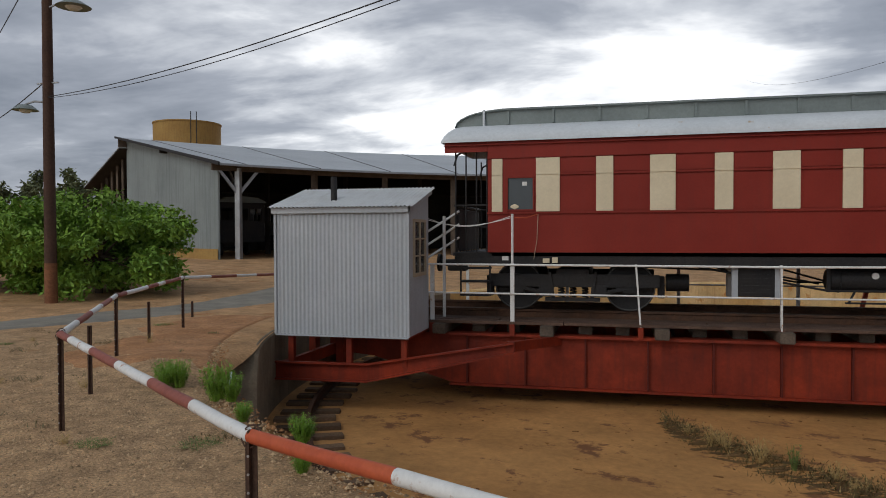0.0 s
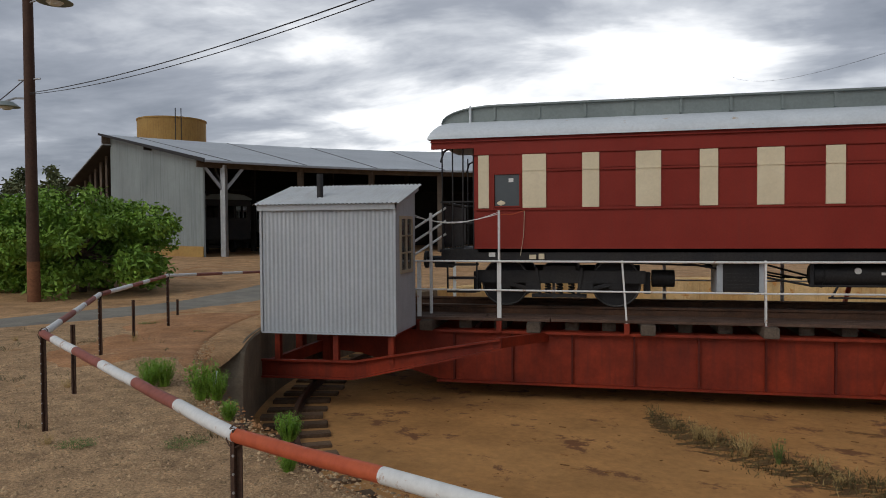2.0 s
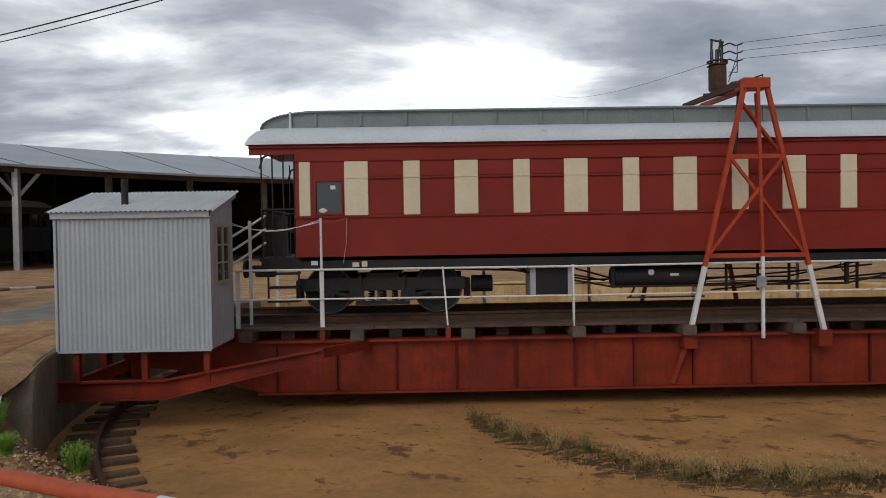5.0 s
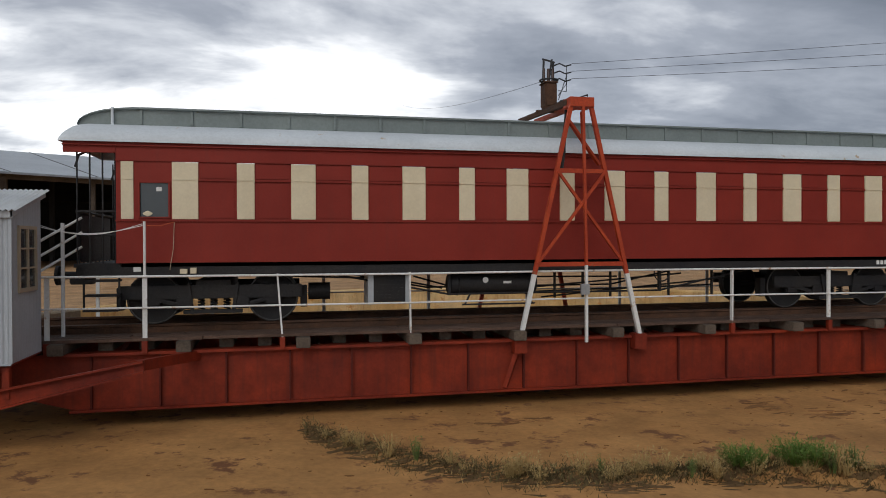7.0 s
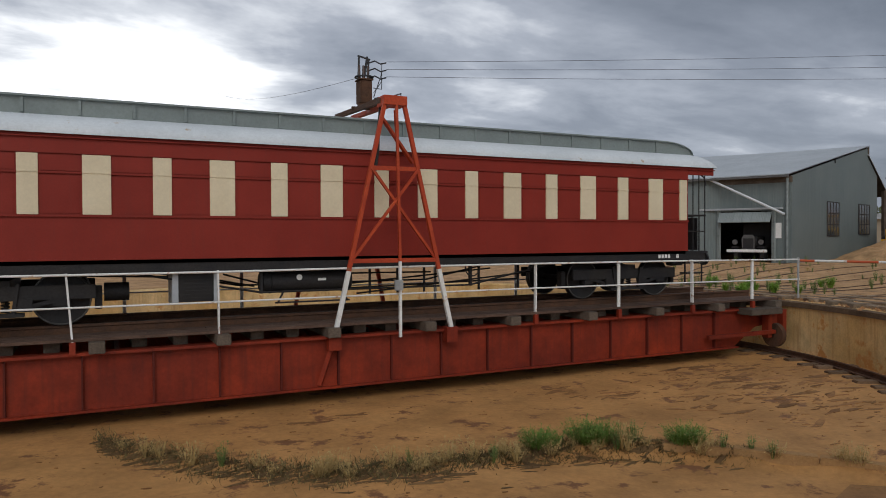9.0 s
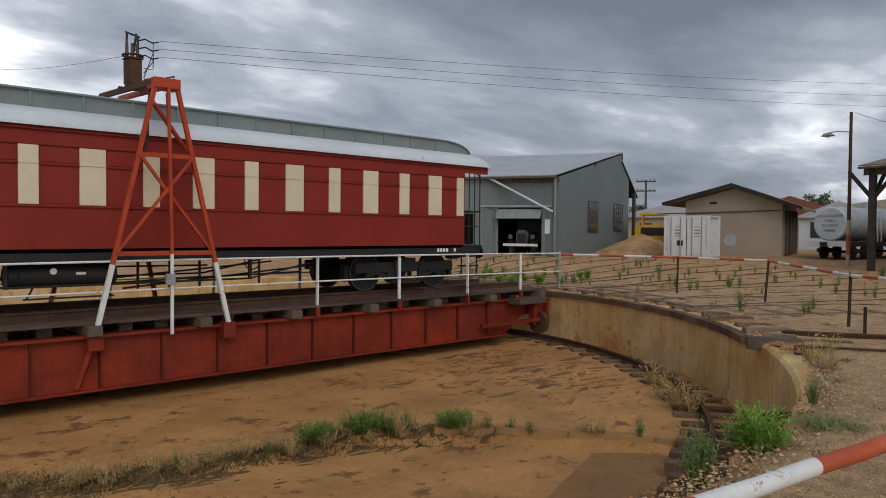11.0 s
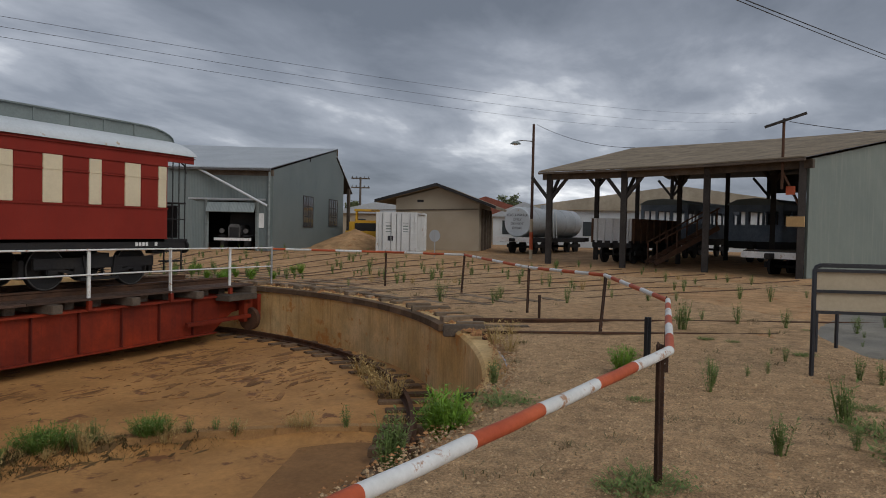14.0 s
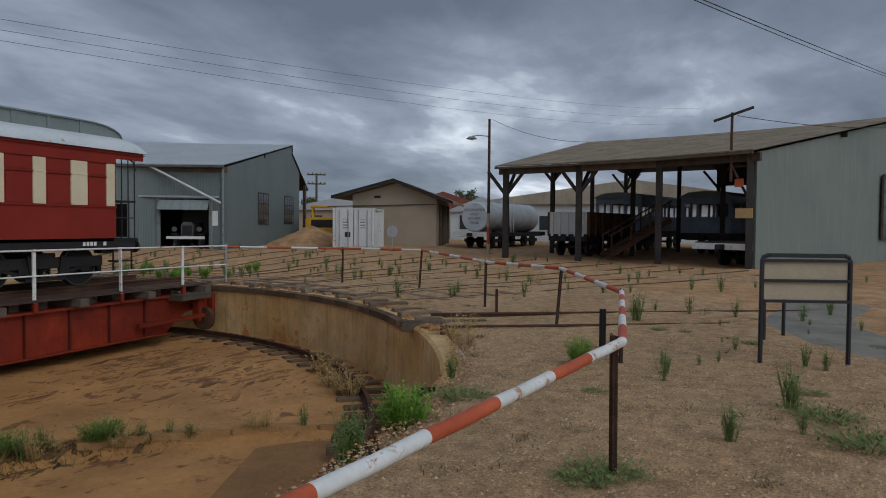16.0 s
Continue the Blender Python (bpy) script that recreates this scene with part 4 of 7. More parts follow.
    for x, sgn in ((ROOF0 + 0.2, -1), (ROOF1 - 0.2, 1)):
        q("platform_floor", MB().box(min(x, x - sgn * 0.75), CY0 + 0.05, 1.2, max(x, x - sgn * 0.75), CY1 - 0.05, 1.262), black)
        for y in (13.55, 15.25):
            bf = q("buffer", MB().cyl((x, y, 1.05), (x + sgn * 0.35, y, 1.05), 0.07, n=12).cyl((x + sgn * 0.35, y, 1.05), (x + sgn * 0.4, y, 1.05), 0.17, n=18), black, "round iron buffer", smooth=True)
        q("coupler", MB().box(min(x, x + sgn * 0.4), 14.28, 0.85, max(x, x + sgn * 0.4), 14.52, 1.08), black, bevel=0.02)
        # platform gates and rails of thin bars
        for y in (CY0 + 0.1, CY1 - 0.1):
            for k in range(4):
                xx = x - sgn * 0.05 - sgn * 0.2 * k
                q("platform_bar", MB().cyl((xx, y, 1.26), (xx, y, 3.22), 0.016, n=6), black)
            q("platform_rail", MB().tube([(x - sgn * 0.05, y, 2.15), (x - sgn * 0.75, y, 2.15)], 0.02), black)
            q("platform_rail", MB().tube([(x - sgn * 0.05, y, 1.75), (x - sgn * 0.75, y, 1.75)], 0.014), black)
            q("canopy_bracket", MB().tube([(x - sgn * 0.02, y, 2.9), (x - sgn * 0.08, y, 3.1), (x - sgn * 0.3, y, 3.22), (x - sgn * 0.8, y, 3.25)], 0.02), black)
        for k in range(9):
            y = CY0 + 0.3 + 0.27 * k
            q("end_bar", MB().cyl((x - sgn * 0.03, y, 1.26), (x - sgn * 0.03, y, 2.15), 0.013, n=6), black)
        q("end_rail", MB().tube([(x - sgn * 0.03, CY0 + 0.1, 2.15), (x - sgn * 0.03, CY1 - 0.1, 2.15)], 0.022), black)
        q("end_panel", MB().box(min(x - sgn * 0.045, x - sgn * 0.035), 13.35, 1.28, max(x - sgn * 0.045, x - sgn * 0.035), 15.45, 2.1), black)
        q("end_door", MB().box(C0 - 0.02 if sgn < 0 else C1 - 0.01, 14.0, 1.3, C0 + 0.01 if sgn < 0 else C1 + 0.02, 14.8, 3.1), black, bevel=0.005)
        for k in range(3):
            z = 0.45 + 0.25 * k
            q("step", MB().box(min(x - sgn * 0.15, x - sgn * 0.7), CY0 - 0.02 + 0.05 * k, z, max(x - sgn * 0.15, x - sgn * 0.7), CY0 + 0.24 + 0.05 * k, z + 0.035), black)
        for k in (0.14, 0.7):
            q("step_hanger", MB().box(x - sgn * k - 0.015, CY0 + 0.1, 0.45, x - sgn * k + 0.015, CY0 + 0.13, 1.2), black)
    # bogies
    for xc, w0 in ((-0.7, 1.03), (12.25, 1.1)):
        bg = q("bogie", MB().box(xc - 1.55, 13.28, 0.62, xc + 1.55, 13.36, 0.86).box(xc - 1.55, 15.44, 0.62, xc + 1.55, 15.52, 0.86).box(xc - 0.3, 13.3, 0.7, xc + 0.3, 15.5, 0.95), black, "black four-wheel bogie frame", bevel=0.01)
        for dx in (-w0, w0):
            for y, s in ((13.6, -1), (15.2, 1)):
                wh = part("wheel", MB().cyl((xc + dx, y - 0.065, 0.625), (xc + dx, y + 0.065, 0.625), 0.46, n=36), black, bg, smooth=True)
                part("axlebox", MB().box(xc + dx - 0.13, y + s * 0.2 - 0.1, 0.5, xc + dx + 0.13, y + s * 0.2 + 0.1, 0.78), black, bg, bevel=0.02)
                part("tyre", MB().tube([(xc + dx + 0.44 * math.cos(t * math.pi / 18), y - 0.07, 0.625 + 0.44 * math.sin(t * math.pi / 18)) for t in range(37)], 0.014, 6), dull_steel, bg, "worn wheel rim", smooth=True)
            part("axle", MB().cyl((xc + dx, 13.6, 0.625), (xc + dx, 15.2, 0.625), 0.07), black, bg)
        for dx in (-0.22, 0.0, 0.22):
            part("coil_spring", MB().tube([(xc + dx + 0.055 * math.cos(t * 0.9), 13.46 + 0.055 * math.sin(t * 0.9), 0.42 + 0.0072 * t) for t in range(34)], 0.017, 5), black, bg)
        for g_ in (-1, 1):
            part("spring_guard", MB().box(xc + g_ * 0.48 - 0.14, 13.26, 0.44, xc + g_ * 0.48 + 0.14, 13.3, 0.66), black, bg, bevel=0.01)
            part("swing_link", MB().bar((xc + g_ * 0.42, 13.25, 0.9), (xc + g_ * 0.34, 13.25, 0.4), 0.04, 0.05), black, bg)
        part("spring_plank", MB().box(xc - 0.5, 13.22, 0.36, xc + 0.5, 13.42, 0.42), black, bg)
        for s in (-1, 1):
            part("brake_block", MB().box(xc + s * (w0 + 0.5), 13.5, 0.42, xc + s * (w0 + 0.62), 13.7, 0.82), black, bg, bevel=0.01)
            part("guard_bar", MB().bar((xc + s * 1.5, 13.32, 0.75), (xc + s * 0.35, 13.32, 0.46), 0.05, 0.07), black, bg)
    # truss rods, air reservoir, battery box, brake gear
    for y in (13.25, 15.5):
        q("truss_rod", MB().tube([(1.3, y, 1.05), (3.6, y, 0.62), (8.0, y, 0.62), (10.2, y, 1.05)], 0.02), black)
    for x in (3.6, 8.0):
        q("queen_post", MB().box(x - 0.03, 13.22, 0.6, x + 0.03, 13.28, 1.05), black)
    tank = q("air_reservoir", MB().cyl((3.65, 13.45, 0.8), (5.35, 13.45, 0.8), 0.21, n=24), black, "black air reservoir with a white disc", smooth=True)
    part("tank_end", MB().cyl((3.61, 13.45, 0.8), (3.65, 13.45, 0.8), 0.16, 0.21, n=24).cyl((5.35, 13.45, 0.8), (5.39, 13.45, 0.8), 0.21, 0.16, n=24), black, tank)
    part("white_disc", MB().cyl((4.32, 13.228, 0.88), (4.32, 13.262, 0.88), 0.055, n=18), white_paint, tank, "white round mark")
    part("stencil", MB().box(4.68, 13.236, 0.81, 4.84, 13.26, 0.855), white_paint, tank)
    for x in (3.8, 5.2):
        part("tank_strap", MB().tube([(x, 13.45 + 0.215 * math.cos(t * 0.35), 0.8 + 0.215 * math.sin(t * 0.35)) for t in range(19)], 0.014, 5), black, tank)
    q("hanger_frame", MB().bar((3.85, 13.2, 0.42), (5.3, 13.2, 0.42), 0.03, 0.03).bar((3.9, 13.2, 0.42), (4.0, 13.2, 0.62), 0.03, 0.03).bar((5.25, 13.2, 0.42), (5.15, 13.2, 0.62), 0.03, 0.03), black)
    bx = q("battery_box", MB().box(2.15, 13.2, 0.5, 2.75, 13.9, 1.02), black, "battery box with a louvred door and pale frame", bevel=0.01)
    part("box_frame", MB().box(2.05, 13.18, 0.46, 2.15, 13.9, 1.02), hut_grey, bx)
    part("box_frame", MB().box(2.75, 13.18, 0.46, 2.84, 13.9, 1.02), hut_grey, bx)
    for k in range(7):
        part("louvre", MB().box(2.2, 13.19, 0.55 + 0.063 * k, 2.7, 13.2, 0.575 + 0.063 * k), black, bx)
    for k, (xa, xb_, z, z2) in enumerate(((0.6, 2.0, 1.0, 0.95), (5.4, 8.6, 0.72, 0.95), (5.4, 9.4, 0.62, 0.7), (5.6, 10.0, 0.5, 0.85), (3.0, 3.7, 0.95, 0.75), (2.85, 3.6, 0.85, 0.7), (5.4, 7.4, 0.9, 0.88))):
        q("brake_rod", MB().tube([(xa, 13.35 + 0.1 * k, z), (xb_, 13.35 + 0.1 * k, z2)], 0.018, 6), black)
    for x in (5.8, 6.4, 7.0, 8.3, 9.3):
        q("rod_hanger", MB().box(x - 0.02, 13.4, 0.5, x + 0.02, 13.44, 1.05), black)
    hw = q("hand_wheel", MB().tube([(8.0 + 0.17 * math.cos(t * 0.3), 13.15, 0.98 + 0.17 * math.sin(t * 0.3)) for t in range(22)], 0.014, 6), black)
    q("dynamo", MB().cyl((0.98, 13.7, 0.7), (1.38, 13.7, 0.7), 0.16, n=18), black, "black axle dynamo", smooth=True)
    # small stencilled code at the end of the solebar, as plain bars
    for k in range(4):
        q("stencil", MB().box(13.05 + 0.1 * k, CY0 + 0.052, 1.1, 13.12 + 0.1 * k, CY0 + 0.062, 1.19), white_paint)
    q("stencil", MB().box(13.62, CY0 + 0.052, 1.1, 13.7, CY0 + 0.062, 1.19), white_paint)
    q("stencil", MB().box(-1.98, CY0 + 0.052, 1.12, -1.86, CY0 + 0.062, 1.2), white_paint)
    # cord and socket boxes hanging on the side
    q("socket_box", MB().box(-1.22, CY0 + 0.0, 1.08, -1.1, CY0 + 0.06, 1.16).box(-1.05, CY0, 1.08, -0.95, CY0 + 0.06, 1.18), car_cream)


def make_cords():
    c = thing("slack_cable", "thin pale cable slung from the mast to the hut", "cable")
    part("cord", MB().tube([(lerp(-3.6, -1.76, t / 10), lerp(12.5, 12.66, t / 10), lerp(1.98, 1.9, t / 10) - 0.25 * math.sin(math.pi * t / 10) * 0.7) for t in range(11)], 0.007, 5), white_paint, c)
    part("cord", MB().tube([(lerp(-3.6, -1.76, t / 10), lerp(12.5, 12.66, t / 10), lerp(2.05, 1.93, t / 10) - 0.3 * math.sin(math.pi * t / 10) * 0.8) for t in range(11)], 0.006, 5), white_paint, c)
    part("cord", MB().tube([(-1.76, 12.66, 1.9), (-1.5, 12.8, 1.9), (-1.3, 12.95, 1.97)], 0.007, 5), pipe_red, c)
    part("cord", MB().tube([(-1.3, 12.95, 1.97), (-1.32, 12.95, 1.5), (-1.38, 12.96, 1.15)], 0.006, 5), sign_ply, c)


def make_tower():
    th = thing("power_gantry", "tall red lattice gantry bringing power to the turntable", "gantry", at=(6.0, 12.6, -0.25))
    m = Matrix.Translation((-6.0, -12.6, 0.25))

    def q(name, mb, mt, label="", bevel=0.0):
        return part(name, mb, mt, th, label, bevel=bevel, m=m)

    y = 12.56
    legs = (((4.79, y, -0.2), (5.82, y, 4.26)), ((7.2, y, -0.2), (6.18, y, 4.26)))
    for a, b in legs:
        a, b = Vector(a), Vector(b)
        c = a.lerp(b, 0.27)
        q("leg_foot", MB().bar(a, c, 0.08, 0.08), white_paint, "white-painted lower leg", bevel=0.004)
        q("leg", MB().bar(c, b, 0.075, 0.075), tower_red, bevel=0.004)
        q("foot_plate", MB().box(a.x - 0.12, y - 0.05, -0.45, a.x + 0.12, y + 0.2, -0.15), girder_red, bevel=0.006)
    q("leg_strut", MB().bar((4.78, y + 0.05, -0.3), (4.55, 12.75, -1.1), 0.08, 0.08), girder_red)
    q("centre_post", MB().bar((6.08, y - 0.05, -0.28), (6.08, y - 0.05, 1.17), 0.05, 0.05), white_paint)
    q("centre_post", MB().bar((6.08, y - 0.05, 1.17), (6.02, y - 0.05, 4.2), 0.05, 0.05), tower_red)
    q("switch_box", MB().box(5.95, y - 0.12, 0.62, 6.12, y - 0.06, 0.82), silver, bevel=0.008)

    def at_z(leg, z):
        a, b = Vector(legs[leg][0]), Vector(legs[leg][1])
        return a.lerp(b, (z + 0.2) / 4.46)

    for z in (1.19, 2.94):
        q("cross_bar", MB().bar(at_z(0, z), at_z(1, z), 0.06, 0.08), tower_red)
    for za, zb in ((1.19, 2.94), (2.94, 1.19)):
        q("brace", MB().bar(at_z(0, za) + Vector((0, -0.03, 0)), at_z(1, zb) + Vector((0, -0.03 if za < zb else 0.03, 0)), 0.05, 0.05), tower_red)
    q("brace", MB().bar(at_z(0, 3.9), (6.5, y + 0.3, 3.1), 0.07, 0.05), tower_red)
    q("brace", MB().bar((6.12, y + 0.25, 4.1), (6.42, y + 0.8, 2.9), 0.06, 0.06), tower_red)
    q("head_plate", MB().box(5.76, y - 0.07, 4.14, 6.24, y + 0.3, 4.32), tower_red, bevel=0.008)
    # two beams over the carriage to legs on the far side
    for xa, xb, xf in ((5.78, 6.05, 5.0), (6.12, 6.45, 7.3)):
        q("beam", MB().bar((xa, y + 0.1, 4.24), (xb, 16.3, 4.5), 0.08, 0.1), tower_red if xa > 6 else rusty)
        q("far_leg", MB().bar((xb, 16.3, 4.52), (xb, 16.34, 4.2), 0.08, 0.08), rusty)
        q("far_leg", MB().bar((xb, 16.34, 4.2), (xf, 16.4, -0.2), 0.08, 0.08), tower_red)
    yc = 14.4
    for dy in (-0.2, 0.2):
        q("collector_cradle", MB().bar((5.85, yc + dy, 4.42), (6.35, yc + dy, 4.44), 0.06, 0.06), rusty)
    tr = q("collector_box", MB().box(5.93, yc - 0.16, 4.47, 6.19, yc + 0.16, 4.97), rusty, "rusty collector box", bevel=0.02)
    part("box_lid", MB().box(5.91, yc - 0.18, 4.97, 6.21, yc + 0.18, 5.0), rusty, tr, bevel=0.006)
    part("ring", MB().tube([(6.06 + 0.19 * math.cos(t * 0.35), yc + 0.19 * math.sin(t * 0.35), 5.05) for t in range(19)], 0.02, 6), wire_black, tr)
    for k in range(3):
        part("insulator", MB().cyl((5.95 + 0.1 * k, yc, 5.0), (5.95 + 0.1 * k, yc, 5.3), 0.035, 0.028, 8), insulator, tr)
        zk = 5.02 + 0.16 * k
        part("wire_arm", MB().tube([(6.1, yc, zk), (6.3, yc - 0.02, zk + 0.08), (6.42, yc - 0.05, zk + 0.02), (6.55, yc - 0.05, zk + 0.06)], 0.016, 5), wire_black, tr)
        part("jumper", MB().tube([(6.45, yc - 0.05, zk + 0.04), (6.4, yc - 0.15, zk - 0.22), (6.2, yc - 0.2, 4.8 - 0.1 * k)], 0.009, 5), wire_black, tr)
    for dx, tilt in ((5.93, 0.02), (6.06, 0.07), (6.16, 0.0)):
        part("frame_bar", MB().bar((dx, yc, 5.0), (dx + tilt, yc, 5.5 - 0.04 * (dx > 6.1)), 0.035, 0.035), wire_black, tr)
    part("frame_top", MB().bar((5.92, yc, 5.5), (6.2, yc, 5.44), 0.03, 0.03), wire_black, tr)
    q("conduit", MB().tube([(6.15, yc - 0.2, 4.5), (6.0, 13.4, 4.42), (5.85, y + 0.35, 4.15), (5.72, y + 0.12, 3.7), (5.68, y + 0.06, 3.3), (5.62, y + 0.05, 2.9)], 0.035), black)
    q("conduit", MB().tube([(6.0, 13.6, 4.46), (6.2, y + 0.6, 4.44), (6.22, y + 0.2, 4.42), (6.22, y + 0.2, 4.27)], 0.014), wire_black)


make_ground()
make_gravel_apron()
make_red_soil()
make_pit()
make_ring_track()
make_radial_tracks()
make_bridge()
make_handrail()
make_hut()
make_carriage()
make_cords()
make_tower()


# ---- striped pipe fence round the pit ----
def make_fence(label, spans, posts, red):
    """spans: start, end and the lengths of the painted bands in order, starting with red if the first is given as negative."""
    th = thing("pipe_fence", label, "fence", "fences round the pit")
    for a, b, white_first, bands in spans:
        a, b = Vector(a), Vector(b)
        ln = (b - a).length
        d = (b - a) / ln
        s, k = 0.0, 0
        while s < ln - 0.02:
            e = min(ln, s + bands[k % len(bands)])
            w = (k % 2 == 0) == white_first
            mid_ = a + d * (s + e) / 2 + Vector((0, 0, -0.004))
            part("pipe_length", MB().tube([a + d * s, mid_, a + d * e], 0.031, 14), white_paint if w else red, th, "chipped white paint" if w else "red oxide paint", smooth=True)
            s, k = e, k + 1
    for x, y, z, lean in posts:
        g = ground_z(x, y)
        p = part("post", MB().bar((x, y, g - 0.15), (x + lean, y, z + 0.03), 0.008, 0.055).bar((x, y, g - 0.15), (x + lean, y, z + 0.03), 0.055, 0.008), picket, th, "dark steel star picket")
        n = 9
        for i in range(n):
            t = (i + 1.0) / (n + 1)
            part("hole", MB().cyl((x + lean * t, y - 0.031, lerp(g, z, t)), (x + lean * t, y - 0.026, lerp(g, z, t)), 0.006, n=6), silver, p)
        part("wire_tie", MB().tube([(x + lean + 0.045 * math.cos(q), y + 0.02 * math.sin(q), z + 0.045 * math.sin(q * 1.0)) for q in [i * 0.7 for i in range(10)]], 0.004, 5), picket, p)
    return th


q0, q1, q2, q3, q4, q5, q6 = (-7.91, 15.6, 0.66), (-7.36, 11.03, 0.86), (-6.34, 8.01, 0.81), (-4.4, 4.88, 0.79), (-1.4, 2.62, 0.75), (2.1, 0.86, 0.82), (5.82, 0.2, 0.89)
e1, e2, e3, e4, e5, e6 = (9.89, 0.75, 0.85), (13.23, 2.23, 0.92), (15.15, 4.2, 0.89), (18.09, 6.91, 0.99), (18.6, 9.53, 0.97), (17.5, 12.6, 0.98)
make_fence("faded red and white striped pipe fence on steel pickets",
           [(q1, q0, True, (1.1, 1.2)), (q3, q2, True, (0.75, 0.8)), (q2, q1, False, (0.35, 0.9, 0.5)), (q4, q3, True, (0.68, 0.66))],
           [(x, y, z, 0.0) for x, y, z in (q1, q2, q3, q4)], maroon_pipe)
make_fence("bright red and white striped pipe fence before the walk",
           [(q4, q5, False, (0.87, 0.8)), (q6, q5, True, (0.65, 0.54, 0.61, 0.56, 0.63, 0.6))],
           [(2.1, 0.86, 0.82, 0), (5.9, 0.26, 0.89, -0.06)], pipe_red)
make_fence("red and white striped pipe fence round the eastern rim",
           [(q6, e1, False, (0.68, 0.7)), (e1, e2, False, (0.6, 0.62)), (e2, e3, False, (0.46, 0.47)), (e3, e4, True, (0.66, 0.7)), (e4, e5, True, (0.65, 0.7)), (e5, e6, False, (0.7, 0.75))],
           [(9.89, 0.75, 0.85, 0), (12.8, 2.2, 0.92, 0.4), (15.08, 4.2, 0.89, 0.06), (17.9, 6.91, 0.99, 0.18), (18.56, 9.53, 0.97, 0.03)], pipe_red)


def make_stake(x, y, h, w=0.05, mt=None, label="short dark steel stake in the sand"):
    g = ground_z(x, y)
    th = thing("stake", label, "stake", "stakes", at=(x, y, g))
    part("shaft", MB().bar((0, 0, -0.15), (0, 0, h), 0.012, w).bar((0, 0, -0.15), (0, 0, h), w, 0.012), mt or picket, th)
    return th


for x, y, h in ((-5.16, 6.12, 0.72), (-7.05, 9.66, 0.62), (14.04, 3.62, 0.46), (-8.2, 12.6, 0.32), (-9.6, 7.2, 0.25), (-11.2, 9.4, 0.3), (-12.4, 12.0, 0.3)):
    make_stake(x, y, h)
th = make_stake(10.9, 1.13, 0.56, 0.09, black_paint, "black stake backed by a white board")
part("board", MB().box(0.04, 0.02, 0.06, 0.16, 0.04, 0.48), white_paint, th)


# ---- roundhouse ranges ----
def sheet_between(name, pts, mt, parent, label="", thick=0.05):
    """A flat slab through four or more corners; its own x axis runs along the first edge."""
    p = [Vector(q) for q in pts]
    xax = (p[1] - p[0]).normalized()
    nrm = xax.cross(p[-1] - p[0]).normalized()
    yax = nrm.cross(xax)
    m = Matrix((xax, yax, nrm)).transposed().to_4x4()
    m.translation = p[0]
    inv = m.inverted()
    loc = [inv @ q for q in p]
    mb = MB()
    n = len(loc)
    for dz in (0, -thick):
        mb.v += [Vector((q.x, q.y, q.z + dz)) for q in loc]
    mb.f.append(tuple(range(n)))
    mb.f.append(tuple(reversed(range(n, 2 * n))))
    for i in range(n):
        j = (i + 1) % n
        mb.f.append((i, n + i, n + j, j))
    ob = part(name, mb, mt, parent, label, m=m)
    SHEETS[ob] = m
    return ob


def roundhouse(label, degs, ri, re, ridge, outer, base, eave_z, roof_mt, gutter=None):
    """Roof in straight bays between the given bearings, rising from the eave to a ridge and falling behind."""
    th = thing("roundhouse_range", label, "building", "roundhouse")
    rr, rz = ridge
    ro, oz = outer
    sl = (rz - eave_z) / (rr - ri)
    ez = eave_z - sl * (ri - re)
    for a, b in zip(degs, degs[1:]):
        rf = sheet_between("roof_bay", [polar(re, a, ez), polar(re, b, ez), polar(rr, b, rz), polar(rr, a, rz)], roof_mt, th)
        sheet_between("back_roof_bay", [polar(rr - 0.1, a, rz - 0.55), polar(rr - 0.1, b, rz - 0.55), polar(ro, b, oz), polar(ro, a, oz)], roof_mt, th)
        # extra dark sheet that paints the shade beneath the back roof
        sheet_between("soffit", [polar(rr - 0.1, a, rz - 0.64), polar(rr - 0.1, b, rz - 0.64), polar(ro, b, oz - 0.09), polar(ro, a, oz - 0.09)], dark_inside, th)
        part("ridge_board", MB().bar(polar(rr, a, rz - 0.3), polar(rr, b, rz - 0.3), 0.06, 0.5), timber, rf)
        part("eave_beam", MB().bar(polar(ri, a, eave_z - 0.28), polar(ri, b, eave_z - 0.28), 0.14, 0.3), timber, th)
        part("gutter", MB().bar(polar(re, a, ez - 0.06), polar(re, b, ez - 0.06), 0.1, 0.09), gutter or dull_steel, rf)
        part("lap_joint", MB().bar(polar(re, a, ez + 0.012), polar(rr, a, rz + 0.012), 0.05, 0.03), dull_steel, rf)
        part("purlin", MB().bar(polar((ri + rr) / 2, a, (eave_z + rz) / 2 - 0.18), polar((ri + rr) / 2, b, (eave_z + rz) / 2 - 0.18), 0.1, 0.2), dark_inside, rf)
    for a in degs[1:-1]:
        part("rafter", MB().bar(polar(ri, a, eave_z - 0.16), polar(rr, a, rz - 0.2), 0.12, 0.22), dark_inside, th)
    return th


def timber_post(th, r, deg, base, top, mt, w=0.24, brace=True):
    p = polar(r, deg)
    t = Vector((-math.sin(radians(deg)), math.cos(radians(deg)), 0))
    o = Vector((math.cos(radians(deg)), math.sin(radians(deg)), 0))
    post = part("post", MB().bar((p.x, p.y, base - 0.2), (p.x, p.y, top), w, w), mt, th, bevel=0.012)
    if brace:
        for d in (t, -t, o):
            part("brace", MB().bar(p + Vector((0, 0, top - 1.25)), p + d * 0.95 + Vector((0, 0, top - 0.12)), 0.1, 0.14), mt, post)
    return post


